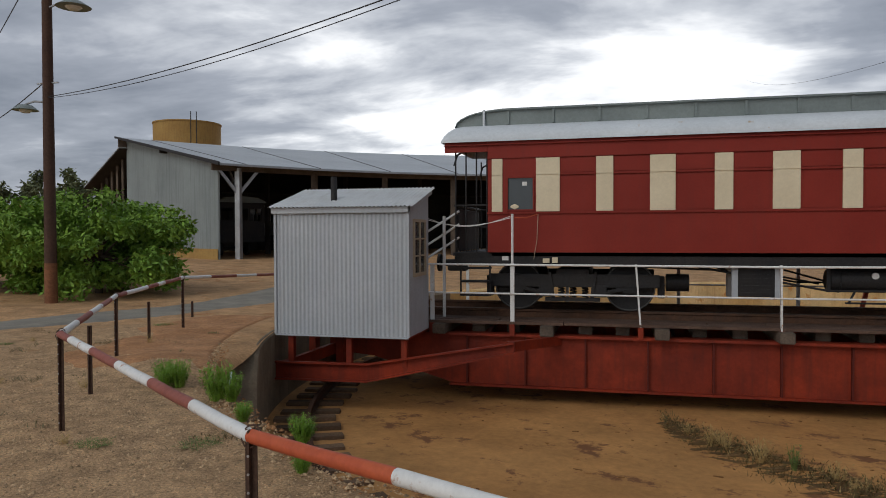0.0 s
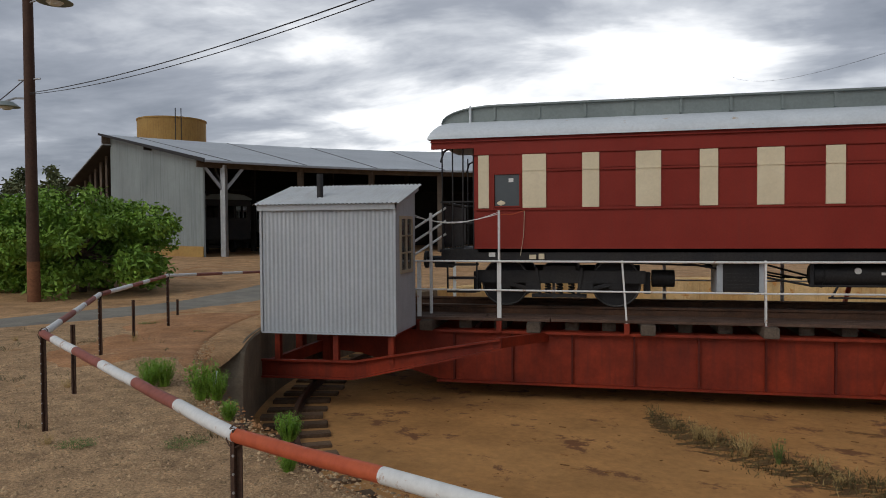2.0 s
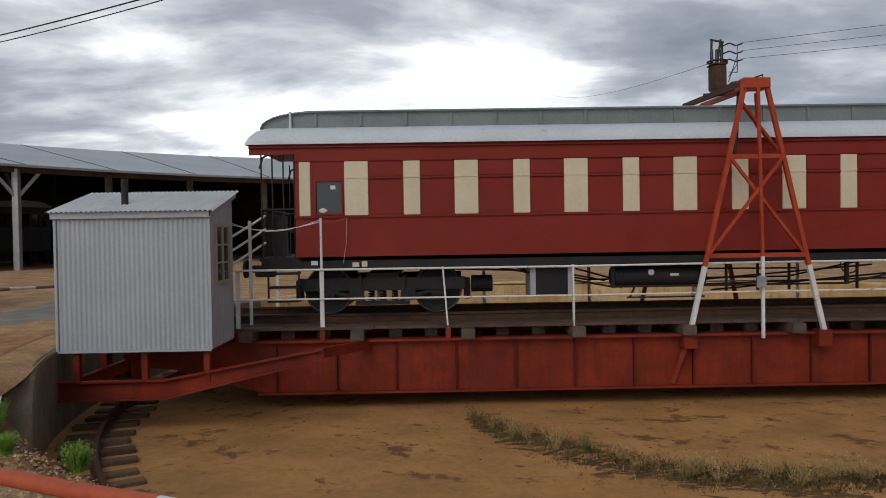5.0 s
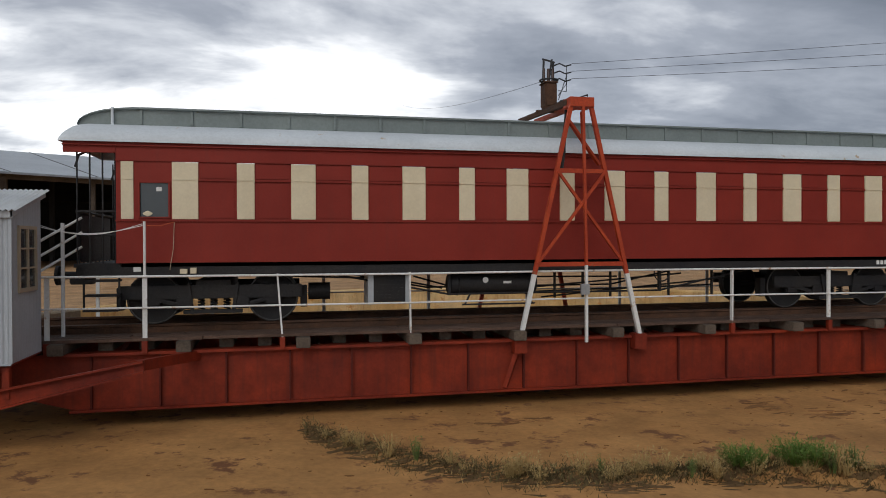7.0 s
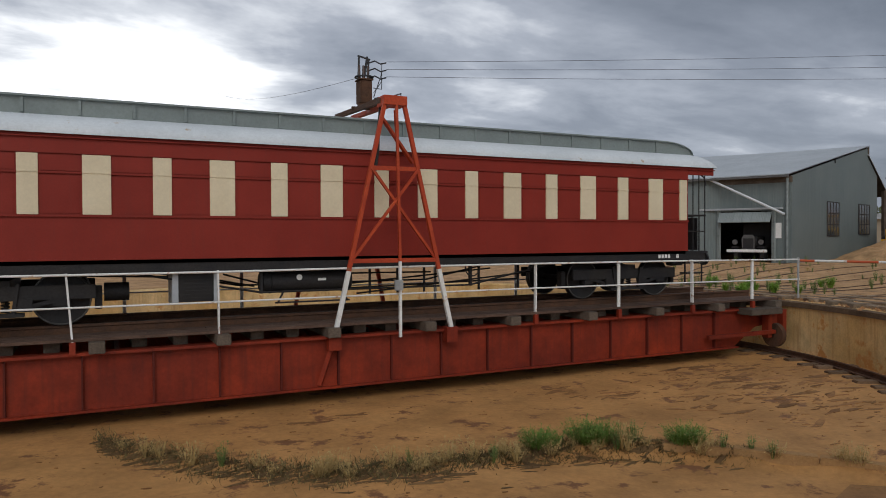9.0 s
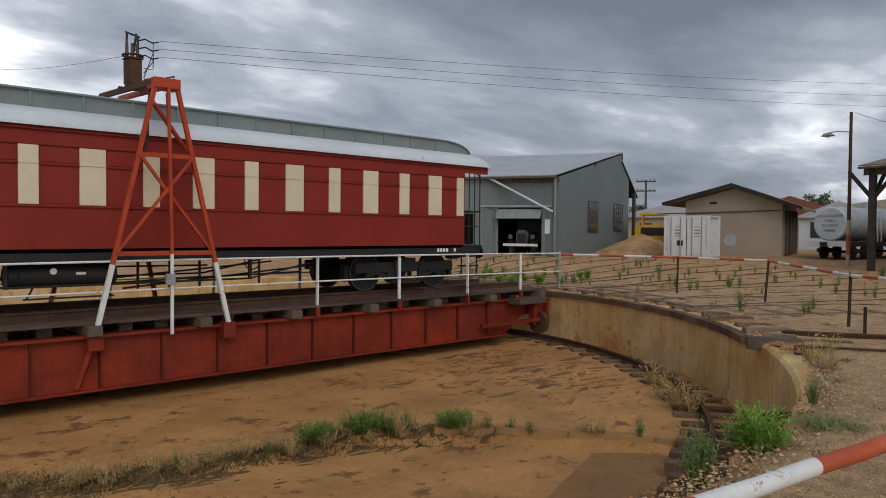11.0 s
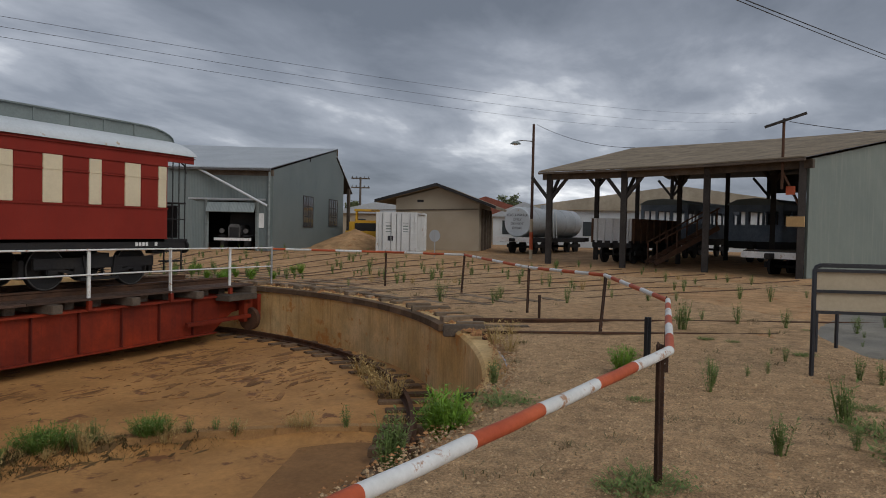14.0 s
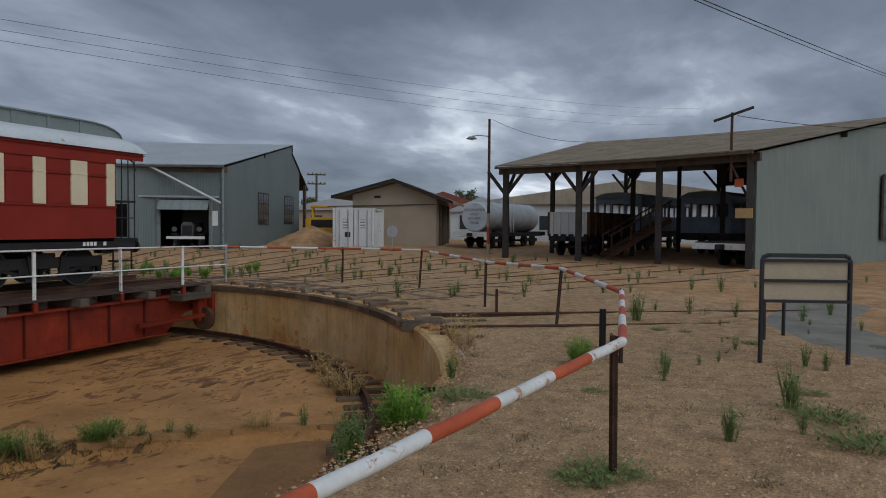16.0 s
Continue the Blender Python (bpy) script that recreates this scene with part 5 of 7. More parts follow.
# west range, seen from its end wall
dl = [146.8, 144.9, 136.8, 128.8, 120.8, 112.8, 104.8, 96.8, 88.8]
west = roundhouse("grey corrugated iron roundhouse range with an open front", [147.6] + dl[1:], 28, 27.2, (39.7, 7.25), (45.8, 4.7), 0.55, 5.02, roof_iron, silver)
w0, w1 = polar(28, 146.8), polar(39.7, 146.8)
sheet_between("end_wall", [polar(28, 146.8, 0.25), polar(39.7, 146.8, 0.25), polar(39.7, 146.8, 7.15), polar(28, 146.8, 4.95)], shed_iron_pale, west, "weathered corrugated end wall", 0.08)
sheet_between("rust_skirt", [polar(27.98, 147.05, 0.2), polar(36, 147.05, 0.2), polar(36, 147.05, 0.95), polar(27.98, 147.05, 0.95)], tank_ochre, west, "rust-stained foot of the wall", 0.02)
sheet_between("bargeboard", [polar(27.1, 147.7, 4.75), polar(39.9, 147.7, 7.2), polar(39.9, 147.7, 7.32), polar(27.1, 147.7, 4.92)], black, west, "", 0.06)
win = sheet_between("window", [polar(34.3, 147.0, 1.5), polar(35.7, 147.0, 1.5), polar(35.7, 147.0, 2.35), polar(34.3, 147.0, 2.35)], pane, west, "small barred window", 0.03)
for k in range(5):
    r = 34.4 + 0.3 * k
    part("window_bar", MB().bar(polar(r, 147.08, 1.5), polar(r, 147.08, 2.35), 0.06, 0.04), timber, win)
for k in range(6):
    r = 40 + 0.95 * k
    part("back_post", MB().bar(polar(r, 146.6, 0.2), polar(r, 146.6, 6.5 - 0.3 * k), 0.14, 0.14), timber, west)
for d in dl[1:]:
    timber_post(west, 28, d, 0.45, 4.75, silver if d > 140 else timber, 0.26, d > 140)
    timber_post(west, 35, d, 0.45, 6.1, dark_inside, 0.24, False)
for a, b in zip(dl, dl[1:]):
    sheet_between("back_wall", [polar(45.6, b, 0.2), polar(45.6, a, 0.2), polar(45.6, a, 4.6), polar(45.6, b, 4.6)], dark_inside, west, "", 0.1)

# north-east range with the roller door
dn = [20.85, 29, 37, 45, 53]
ne = roundhouse("grey-green corrugated iron workshop with a half-open roller door", dn, 26.8, 26.3, (40.8, 6.85), (45.8, 4.0), 0.2, 4.33, roof_iron)
sheet_between("end_wall", [polar(43.1, 21.1, -0.1), polar(26.8, 21.1, -0.1), polar(26.8, 21.1, 4.2), polar(40.8, 21.1, 6.75), polar(41.0, 21.1, 6.3), polar(43.1, 21.1, 5.3)], shed_iron, ne, "grey-green corrugated end wall", 0.1)
for r0, r1, z0, z1 in ((32.4, 34.55, 1.3, 3.15), (38.65, 41.0, 1.4, 3.2)):
    w = sheet_between("window", [polar(r1, 20.95, z0), polar(r0, 20.95, z0), polar(r0, 20.95, z1), polar(r1, 20.95, z1)], pane, ne, "tall many-paned workshop window", 0.04)
    for k in range(5):
        r = lerp(r0, r1, k / 4)
        part("glazing_bar", MB().bar(polar(r, 20.9, z0), polar(r, 20.9, z1), 0.05, 0.05), dark_wood, w)
    for k in range(4):
        z = lerp(z0, z1, k / 3)
        part("glazing_bar", MB().bar(polar(r0, 20.9, z), polar(r1, 20.9, z), 0.05, 0.05), dark_wood, w)
for a0, a1, z0, z1, mt, lb in ((21.1, 22.6, -0.1, 4.2, shed_iron, ""), (28.2, 53, -0.1, 4.2, shed_iron, ""), (22.6, 28.2, 2.55, 4.2, shed_iron, "")):
    sheet_between("front_wall", [polar(26.8, a0, z0), polar(26.8, a1, z0), polar(26.8, a1, z1), polar(26.8, a0, z1)], mt, ne, lb, 0.08)
sheet_between("roller_door", [polar(26.6, 22.7, 2.5), polar(26.6, 28.1, 2.5), polar(26.25, 28.1, 2.0), polar(26.25, 22.7, 2.0)], shed_iron_pale, ne, "rolled-up pale roller door", 0.05)
part("door_track", MB().bar(polar(26.6, 21.6, 2.66), polar(26.6, 30.5, 2.66), 0.12, 0.09), silver, ne)
for d in (22.55, 28.2):
    part("door_jamb", MB().bar(polar(26.65, d, -0.1), polar(26.65, d, 2.6), 0.14, 0.14), shed_iron_pale, ne)
part("downpipe", MB().cyl(polar(26.6, 21.2, 0.0), polar(26.6, 21.2, 4.1), 0.06), shed_iron_pale, ne)
part("brace_pipe", MB().cyl(polar(26.4, 21.3, 2.35), polar(26.4, 29.5, 4.3), 0.06), roof_white, ne, "pale pipe slanting across the front")
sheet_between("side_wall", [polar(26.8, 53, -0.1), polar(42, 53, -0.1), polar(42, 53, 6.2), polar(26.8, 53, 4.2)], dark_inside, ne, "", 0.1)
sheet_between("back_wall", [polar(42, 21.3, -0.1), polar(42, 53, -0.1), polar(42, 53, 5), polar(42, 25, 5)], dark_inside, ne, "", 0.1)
for d, r in ((21.8, 26.68), (21.05, 27.6)):
    sheet_between("notice", [polar(r, d, 1.2), polar(r, d + 0.9, 1.2) if r < 27 else polar(r - 0.5, d, 1.2), polar(r, d + 0.9, 1.95) if r < 27 else polar(r - 0.5, d, 1.95), polar(r, d, 1.95)], white_paint, ne, "faded white notice", 0.02)
part("lean_post", MB().bar(polar(45, 21.0, -0.1), polar(45, 21.0, 4.3), 0.2, 0.2), timber, ne)

# south-east range: open bays at one end, clad wall at the other
ds = [-33.2, -24.7, -16.9, -8.6]
se = roundhouse("open-fronted timber roundhouse range with a brown weathered roof", ds, 28, 27.5, (40, 6.5), (47, 5.2), 0, 4.2, roof_brown, timber)
for d in (-32.4, -24.6, -16.9, -9.3):
    timber_post(se, 28, d, -0.1, 4.05, dark_wood, 0.25, d > -20)
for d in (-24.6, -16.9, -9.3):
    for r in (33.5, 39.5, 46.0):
        timber_post(se, r, d, -0.1, 4.05 + (r - 28) * 0.17 if r < 41 else 5.1, dark_wood, 0.22, True)
sheet_between("end_wall", [polar(28.1, -32.8, -0.1), polar(44, -32.8, -0.1), polar(44, -32.8, 5.6), polar(40, -32.8, 6.4), polar(28.1, -32.8, 4.1)], green_iron, se, "pale green weathered corrugated end wall", 0.1)
w = sheet_between("window", [polar(37.4, -32.95, 0.95), polar(39.6, -32.95, 0.95), polar(39.6, -32.95, 3.7), polar(37.4, -32.95, 3.7)], pane, se, "tall dark window in the end wall", 0.04)
for k in range(5):
    z = lerp(0.95, 3.7, k / 4)
    part("glazing_bar", MB().bar(polar(37.4, -33.0, z), polar(39.6, -33.0, z), 0.06, 0.08), timber, w)
for k in range(4):
    r = lerp(37.4, 39.6, k / 3)
    part("glazing_bar", MB().bar(polar(r, -33.0, 0.95), polar(r, -33.0, 3.7), 0.06, 0.08), timber, w)
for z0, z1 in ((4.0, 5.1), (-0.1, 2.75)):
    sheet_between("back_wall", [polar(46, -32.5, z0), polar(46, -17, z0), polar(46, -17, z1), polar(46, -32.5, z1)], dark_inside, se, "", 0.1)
for d in (-28.5, -20.8):
    part("back_stud", MB().bar(polar(45.9, d, -0.1), polar(45.9, d, 5.1), 0.22, 0.22), dark_wood, se)
sheet_between("hazard_plate", [polar(27.82, -32.9, 1.72), polar(27.82, -31.5, 1.72), polar(27.82, -31.5, 2.08), polar(27.82, -32.9, 2.08)], ochre_plate, se, "ochre plate on the corner post", 0.03)
sheet_between("hazard_plate", [polar(27.82, -32.1, 2.85), polar(27.82, -31.4, 2.85), polar(27.82, -31.4, 3.15), polar(27.82, -32.1, 3.15)], pipe_red, se, "small orange plate on the corner post", 0.03)


# ---- rolling stock in the sheds and yard ----
def wagon_base(th, L, W, m=None):
    part("underframe", MB().box(-L / 2, -W / 2 + 0.2, 0.75, L / 2, W / 2 - 0.2, 1.0), black, th, bevel=0.01)
    for x in (-L * 0.36, -L * 0.36 + 1.3, L * 0.36 - 1.3, L * 0.36):
        for y in (-0.75, 0.75):
            part("wheel", MB().cyl((x, y - 0.06, 0.45), (x, y + 0.06, 0.45), 0.42, n=20), black, th, smooth=True)
        part("axle", MB().cyl((x, -0.75, 0.45), (x, 0.75, 0.45), 0.06), black, th)
    for x in (-L * 0.36 + 0.65, L * 0.36 - 0.65):
        for y in (-0.95, 0.95):
            part("bogie_frame", MB().box(x - 0.95, y - 0.05, 0.4, x + 0.95, y + 0.05, 0.62), black, th, bevel=0.01)
    for s in (-1, 1):
        part("headstock", MB().box(s * L / 2 - 0.08, -W / 2, 0.78, s * L / 2 + 0.08, W / 2, 1.05), black, th, bevel=0.01)
        part("coupler", MB().box(min(s * L / 2, s * (L / 2 + 0.45)), -0.12, 0.78, max(s * L / 2, s * (L / 2 + 0.45)), 0.12, 0.98), black, th, bevel=0.02)


def stand_at(r, deg, z=None):
    c = polar(r, deg)
    return Matrix.Translation((c.x, c.y, (ground_z(c.x, c.y) if z is None else z) - 0.02)) @ Matrix.Rotation(radians(deg), 4, "Z")


def make_coach(label, r, deg, L, paint, group="coaches in the sheds"):
    th = thing("old_coach", label, "coach", group, stand_at(r + L / 2, deg))
    W, H = 2.6, 3.0
    wagon_base(th, L, W)
    part("floor_frame", MB().box(-L / 2, -W / 2, 1.0, L / 2, W / 2, 1.12), black, th)
    for s in (-1, 1):
        part("side_panel", MB().box(-L / 2, s * W / 2 - 0.03, 1.12, L / 2, s * W / 2 + 0.03, 1.95), paint, th, bevel=0.008)
        part("top_panel", MB().box(-L / 2, s * W / 2 - 0.03, 2.65, L / 2, s * W / 2 + 0.03, 2.95), paint, th, bevel=0.008)
        n = int(L / 1.1)
        for k in range(n + 1):
            x = -L / 2 + 0.05 + k * (L - 0.1) / n
            part("window_pillar", MB().box(x - 0.08, s * W / 2 - 0.03, 1.95, x + 0.08, s * W / 2 + 0.03, 2.65), paint, th)
        part("end_panel", MB().box(s * L / 2 - 0.03, -W / 2 + 0.03, 1.12, s * L / 2 + 0.03, W / 2 - 0.03, 1.95), paint, th)
        part("end_top", MB().box(s * L / 2 - 0.03, -W / 2 + 0.03, 2.6, s * L / 2 + 0.03, W / 2 - 0.03, 2.95), paint, th)
        for y in (-1.2, -0.42, 0.42, 1.2):
            part("end_pillar", MB().box(s * L / 2 - 0.03, y - 0.07, 1.95, s * L / 2 + 0.03, y + 0.07, 2.6), paint, th)
    rf = [(-W / 2 - 0.08, 2.93), (-W / 2 - 0.08, 2.99), (-0.9, 3.2), (0, 3.27), (0.9, 3.2), (W / 2 + 0.08, 2.99), (W / 2 + 0.08, 2.93)]
    part("roof", MB().prism(rf, 0, -L / 2 - 0.12, L / 2 + 0.12), roof_grey, th)
    return th


def make_open_wagon(label, r, deg, L, paint, h=1.2, end_paint=None, W=2.4):
    th = thing("open_wagon", label, "wagon", "wagons in the sheds", stand_at(r + L / 2, deg))
    end_paint = end_paint or paint
    wagon_base(th, L, W)
    part("wagon_floor", MB().box(-L / 2, -W / 2, 1.0, L / 2, W / 2, 1.1), black, th)
    n = int(L / 0.75)
    for s in (-1, 1):
        part("side", MB().box(-L / 2, s * W / 2 - 0.03, 1.1, L / 2, s * W / 2 + 0.03, 1.1 + h), paint, th, bevel=0.006)
        part("end", MB().box(s * L / 2 - 0.03, -W / 2 + 0.03, 1.1, s * L / 2 + 0.03, W / 2 - 0.03, 1.1 + h), end_paint, th, bevel=0.006)
        for k in range(n + 1):
            x = -L / 2 + 0.06 + k * (L - 0.12) / n
            part("stanchion", MB().box(x - 0.05, s * (W / 2 + 0.07) - 0.04, 1.0, x + 0.05, s * (W / 2 + 0.07) + 0.04, 1.1 + h), paint, th)
        for y in (-0.8, -0.4, 0.0, 0.4, 0.8):
            part("stanchion", MB().box(s * (L / 2 + 0.07) - 0.04, y - 0.05, 1.0, s * (L / 2 + 0.07) + 0.04, y + 0.05, 1.1 + h), end_paint, th)
    return th


stock = [make_open_wagon("rust-brown open wagon with a pale slatted end under the shed roof", 30.2, -13.6, 5.4, rusty, 1.05, box_white, 2.0),
         make_coach("faded blue open-window coach stored in the shed", 36.9, -13.2, 9, blue_coach),
         make_coach("faded blue coach with dark windows under the shed roof", 36.5, -21.0, 9, blue_coach)]
make_coach("long pale coach standing in the dark west shed", 33.5, 132.6, 11, tank_silver)
make_coach("dim grey coach deep inside the west shed", 35.5, 124.6, 9, tank_silver)
make_coach("dark coach half hidden in the west shed", 33.0, 140.6, 9, black)

# flat wagon with a white headstock
fw = thing("flat_wagon", "flat wagon with a white-painted headstock in the shed mouth", "wagon", "wagons in the sheds", stand_at(33.2, -29.8, -0.25))
wagon_base(fw, 9.5, 2.4)
part("deck", MB().box(-4.7, -1.2, 1.0, 4.7, 1.2, 1.08), timber, fw)
part("white_beam", MB().box(-4.9, -1.25, 0.78, -4.82, 1.25, 1.02), white_paint, fw, "white headstock board")

# timber ramp stair beside the coach
st = thing("boarding_stair", "brown timber stair climbing to a stored coach", "stair", at=Matrix.Translation((33.6, 5.2, -0.04)) @ Matrix.Rotation(radians(-58), 4, "Z"))
for s in (-0.5, 0.5):
    part("stringer", MB().bar((0, s, 0.1), (2.9, s, 1.75), 0.06, 0.22), rusty, st)
    part("hand_rail", MB().bar((0, s, 1.0), (2.9, s, 2.6), 0.05, 0.06), rusty, st)
    for k in range(4):
        x = 0.1 + 0.9 * k
        part("baluster", MB().bar((x, s, 0.1 + x * 0.55), (x, s, 1.05 + x * 0.55), 0.05, 0.05), rusty, st)
for k in range(10):
    part("tread", MB().box(0.1 + 0.28 * k, -0.48, 0.13 + 0.165 * k, 0.38 + 0.28 * k, 0.48, 0.17 + 0.165 * k), rusty, st)

# tank wagon with a lettered end
tw = thing("tank_wagon", "dull silver tank wagon with dark lettering on its end", "wagon", at=Matrix.Translation((45.6, 13.9, -0.12)) @ Matrix.Rotation(radians(-9), 4, "Z"))
wagon_base(tw, 8.2, 2.4)
tk = part("tank", MB().cyl((-3.7, 0, 1.95), (3.6, 0, 1.95), 0.92, n=32), tank_silver, tw, smooth=True)
part("tank_end", MB().cyl((-3.78, 0, 1.95), (-3.7, 0, 1.95), 0.86, 0.92, n=32), roof_white, tk, "pale dished tank end")
part("tank_end", MB().cyl((3.6, 0, 1.95), (3.68, 0, 1.95), 0.92, 0.86, n=32), tank_silver, tk)
part("dome", MB().cyl((0, 0, 2.8), (0, 0, 3.1), 0.35, n=20), tank_silver, tk, smooth=True)
for x in (-2.6, -1.2, 1.2, 2.6):
    part("band", MB().tube([(x, 0.925 * math.cos(t * 0.2), 1.95 + 0.925 * math.sin(t * 0.2)) for t in range(33)], 0.02, 5), tank_silver, tk)
part("ladder", MB().bar((-0.9, -1.05, 1.0), (-0.9, -0.95, 2.7), 0.05, 0.05).bar((-0.5, -1.05, 1.0), (-0.5, -0.95, 2.7), 0.05, 0.05), white_paint, tw)
part("white_beam", MB().box(-4.22, -1.25, 0.76, -4.18, 1.25, 1.06), white_paint, tw, "white headstock board")


def lettering(text, size, m, mt, parent, name="lettering"):
    cu = bpy.data.curves.new(name, "FONT")
    cu.body, cu.size, cu.align_x, cu.extrude = text, size, "CENTER", 0.002
    tmp = new(name + "_curve", cu)
    me = bpy.data.meshes.new_from_object(tmp.evaluated_get(bpy.context.evaluated_depsgraph_get()))
    bpy.data.objects.remove(tmp)
    bpy.data.curves.remove(cu)
    me.materials.append(mt)
    ob = new(name, me)
    ob.matrix_basis = m
    ob.parent = parent
    return ob


face = Matrix.Translation((-3.79, 0, 0)) @ Matrix(((0, 0, -1, 0), (-1, 0, 0, 0), (0, 1, 0, 0), (0, 0, 0, 1)))
for i, word in enumerate(("LOCO WATER", "ONLY", "DO NOT", "DRINK")):
    lettering(word, 0.22, face @ Matrix.Translation((0, 2.3 - 0.26 * i, 0)), black_paint, tw)

# ---- house, container, loader, heap ----
hs = thing("yard_building", "buff rendered yard building with a low gable roof", "building", at=Matrix.Translation((42, 17.05, -0.1)) @ Matrix.Rotation(radians(15), 4, "Z"))
hm = Matrix.Translation((-42, -17.05, 0.1))


def hq(name, mb, mt, label="", bevel=0.0):
    return part(name, mb, mt, hs, label, bevel=bevel, m=hm)


hq("wall", MB().prism([(17.05, -0.4), (22.4, -0.4), (22.4, 3.2), (19.6, 3.93), (17.05, 2.98)], 0, 42.0, 42.2), render_wall, "buff rendered gable wall")
hq("wall", MB().box(42.2, 17.05, -0.4, 47.5, 17.25, 2.97), render_wall)
hq("wall", MB().box(42.2, 22.2, -0.4, 47.5, 22.4, 3.15), render_wall)
hq("wall", MB().prism([(17.05, -0.4), (22.4, -0.4), (22.4, 3.2), (19.6, 3.93), (17.05, 2.98)], 0, 47.5, 47.7), render_wall)
hq("roof", MB().prism([(19.65, 4.16), (19.65, 3.98), (23.55, 2.95), (23.55, 3.1)], 0, 41.3, 48.2), roof_brown, "low brown roof slope")
hq("roof", MB().prism([(19.65, 4.16), (19.65, 3.98), (16.0, 2.62), (16.0, 2.78)], 0, 41.3, 48.2), roof_brown, "low brown roof slope")
hq("bargeboard", MB().prism([(19.65, 4.18), (19.65, 4.0), (23.6, 2.95), (23.6, 3.12)], 0, 41.24, 41.3), black)
hq("bargeboard", MB().prism([(19.65, 4.18), (19.65, 4.0), (15.95, 2.62), (15.95, 2.8)], 0, 41.24, 41.3), black)
hq("conduit", MB().bar((41.95, 17.1, 2.62), (41.95, 24, 2.45), 0.06, 0.06), timber)
hq("wall_vent", MB().box(41.96, 20.6, 3.0, 42.0, 21.0, 3.15), black)
for x in (43.2, 44.5, 45.8, 47.1):
    hq("pilaster", MB().box(x - 0.15, 16.9, -0.4, x + 0.15, 17.05, 2.65), timber)

ct = thing("shipping_container", "white steel shipping container with closed end doors", "container", at=Matrix.Translation((36.5, 19.8, 0.0)) @ Matrix.Rotation(radians(17), 4, "Z"))
Lc, Wc, Hc = 3.0, 2.24, 2.3
for s in (-1, 1):
    mb = corrugated(0.1, Lc - 0.1, 0.12, Hc - 0.08, s * (Wc / 2 - 0.03), 0.28, 0.018, 8)
    part("side_panel", mb, box_white, ct, smooth=False, fix=False)
    for x in (0.06, Lc - 0.06):
        part("corner_post", MB().box(x - 0.08, s * Wc / 2 - 0.08, 0.0, x + 0.08, s * Wc / 2 + 0.08, Hc), box_white, ct, bevel=0.01)
    part("bottom_rail", MB().box(0.1, s * Wc / 2 - 0.06, 0.02, Lc - 0.1, s * Wc / 2 + 0.06, 0.14), box_white, ct)
    part("top_rail", MB().box(0.1, s * Wc / 2 - 0.05, Hc - 0.1, Lc - 0.1, s * Wc / 2 + 0.05, Hc), box_white, ct)
    d = part("door", MB().box(0.0, 0.02 if s > 0 else -Wc / 2 + 0.09, 0.15, 0.06, Wc / 2 - 0.09 if s > 0 else -0.02, Hc - 0.12), box_white, ct, "white container door", bevel=0.01)
    for y in (0.3, 0.8):
        part("lock_bar", MB().cyl((-0.04, s * y, 0.1), (-0.04, s * y, Hc - 0.08), 0.025, n=8), silver, d)
    for z in (0.62, 1.12, 1.62):
        part("door_rib", MB().box(-0.022, 0.06 if s > 0 else -Wc / 2 + 0.12, z, 0.0, Wc / 2 - 0.12 if s > 0 else -0.06, z + 0.05), box_white, d, bevel=0.006)
    for z in (0.5, 1.0, 1.5, 1.9):
        part("hinge", MB().box(-0.03, s * 1.0 - 0.08, z, 0.0, s * 1.0 + 0.1, z + 0.05), box_white, d)
    for k in range(4):
        part("code_bar", MB().box(-0.006, s * 0.5 - 0.18, 1.15 + 0.16 * k, -0.001, s * 0.5 + 0.12, 1.22 + 0.16 * k), roof_grey, d)
    part("header", MB().box(0, -Wc / 2 + 0.08, Hc - 0.12 if s > 0 else 0.02, 0.12, Wc / 2 - 0.08, Hc if s > 0 else 0.14), box_white, ct)
part("roof_panel", MB().box(0.05, -Wc / 2 + 0.05, Hc - 0.05, Lc - 0.05, Wc / 2 - 0.05, Hc - 0.01), box_white, ct)
part("end_panel", MB().box(Lc - 0.08, -Wc / 2 + 0.08, 0.1, Lc - 0.03, Wc / 2 - 0.08, Hc - 0.05), box_white, ct)
part("dark_label", MB().box(-0.008, 0.18, 0.62, -0.002, 0.5, 0.95), black_paint, ct)

ld = thing("yellow_grader", "yellow road machine parked behind a heap of soil", "machine", at=Matrix.Translation((44.5, 26.8, 0.1)) @ Matrix.Rotation(radians(30), 4, "Z"))
part("body", MB().box(-0.9, -1.2, 0.8, 2.6, 1.2, 1.6), yellow, ld, bevel=0.05)
part("cab", MB().box(0.2, -0.8, 1.6, 1.8, 0.8, 1.7).box(0.1, -0.9, 2.35, 1.9, 0.9, 2.5), yellow, ld, bevel=0.02)
for x in (0.25, 1.75):
    for y in (-0.75, 0.75):
        part("cab_pillar", MB().box(x - 0.06, y - 0.06, 1.6, x + 0.06, y + 0.06, 2.4), yellow, ld)
part("grille", MB().box(-0.93, -0.8, 0.95, -0.9, 0.8, 1.5), black, ld)
for x in (-0.3, 2.0):
    for y in (-1.2, 1.2):
        part("wheel", MB().cyl((x, y - 0.2, 0.55), (x, y + 0.2, 0.55), 0.6, n=22), black, ld, "black tyre", smooth=True)
part("blade", MB().box(-1.5, -1.4, 0.3, -1.35, 1.4, 0.95), yellow, ld, bevel=0.02)

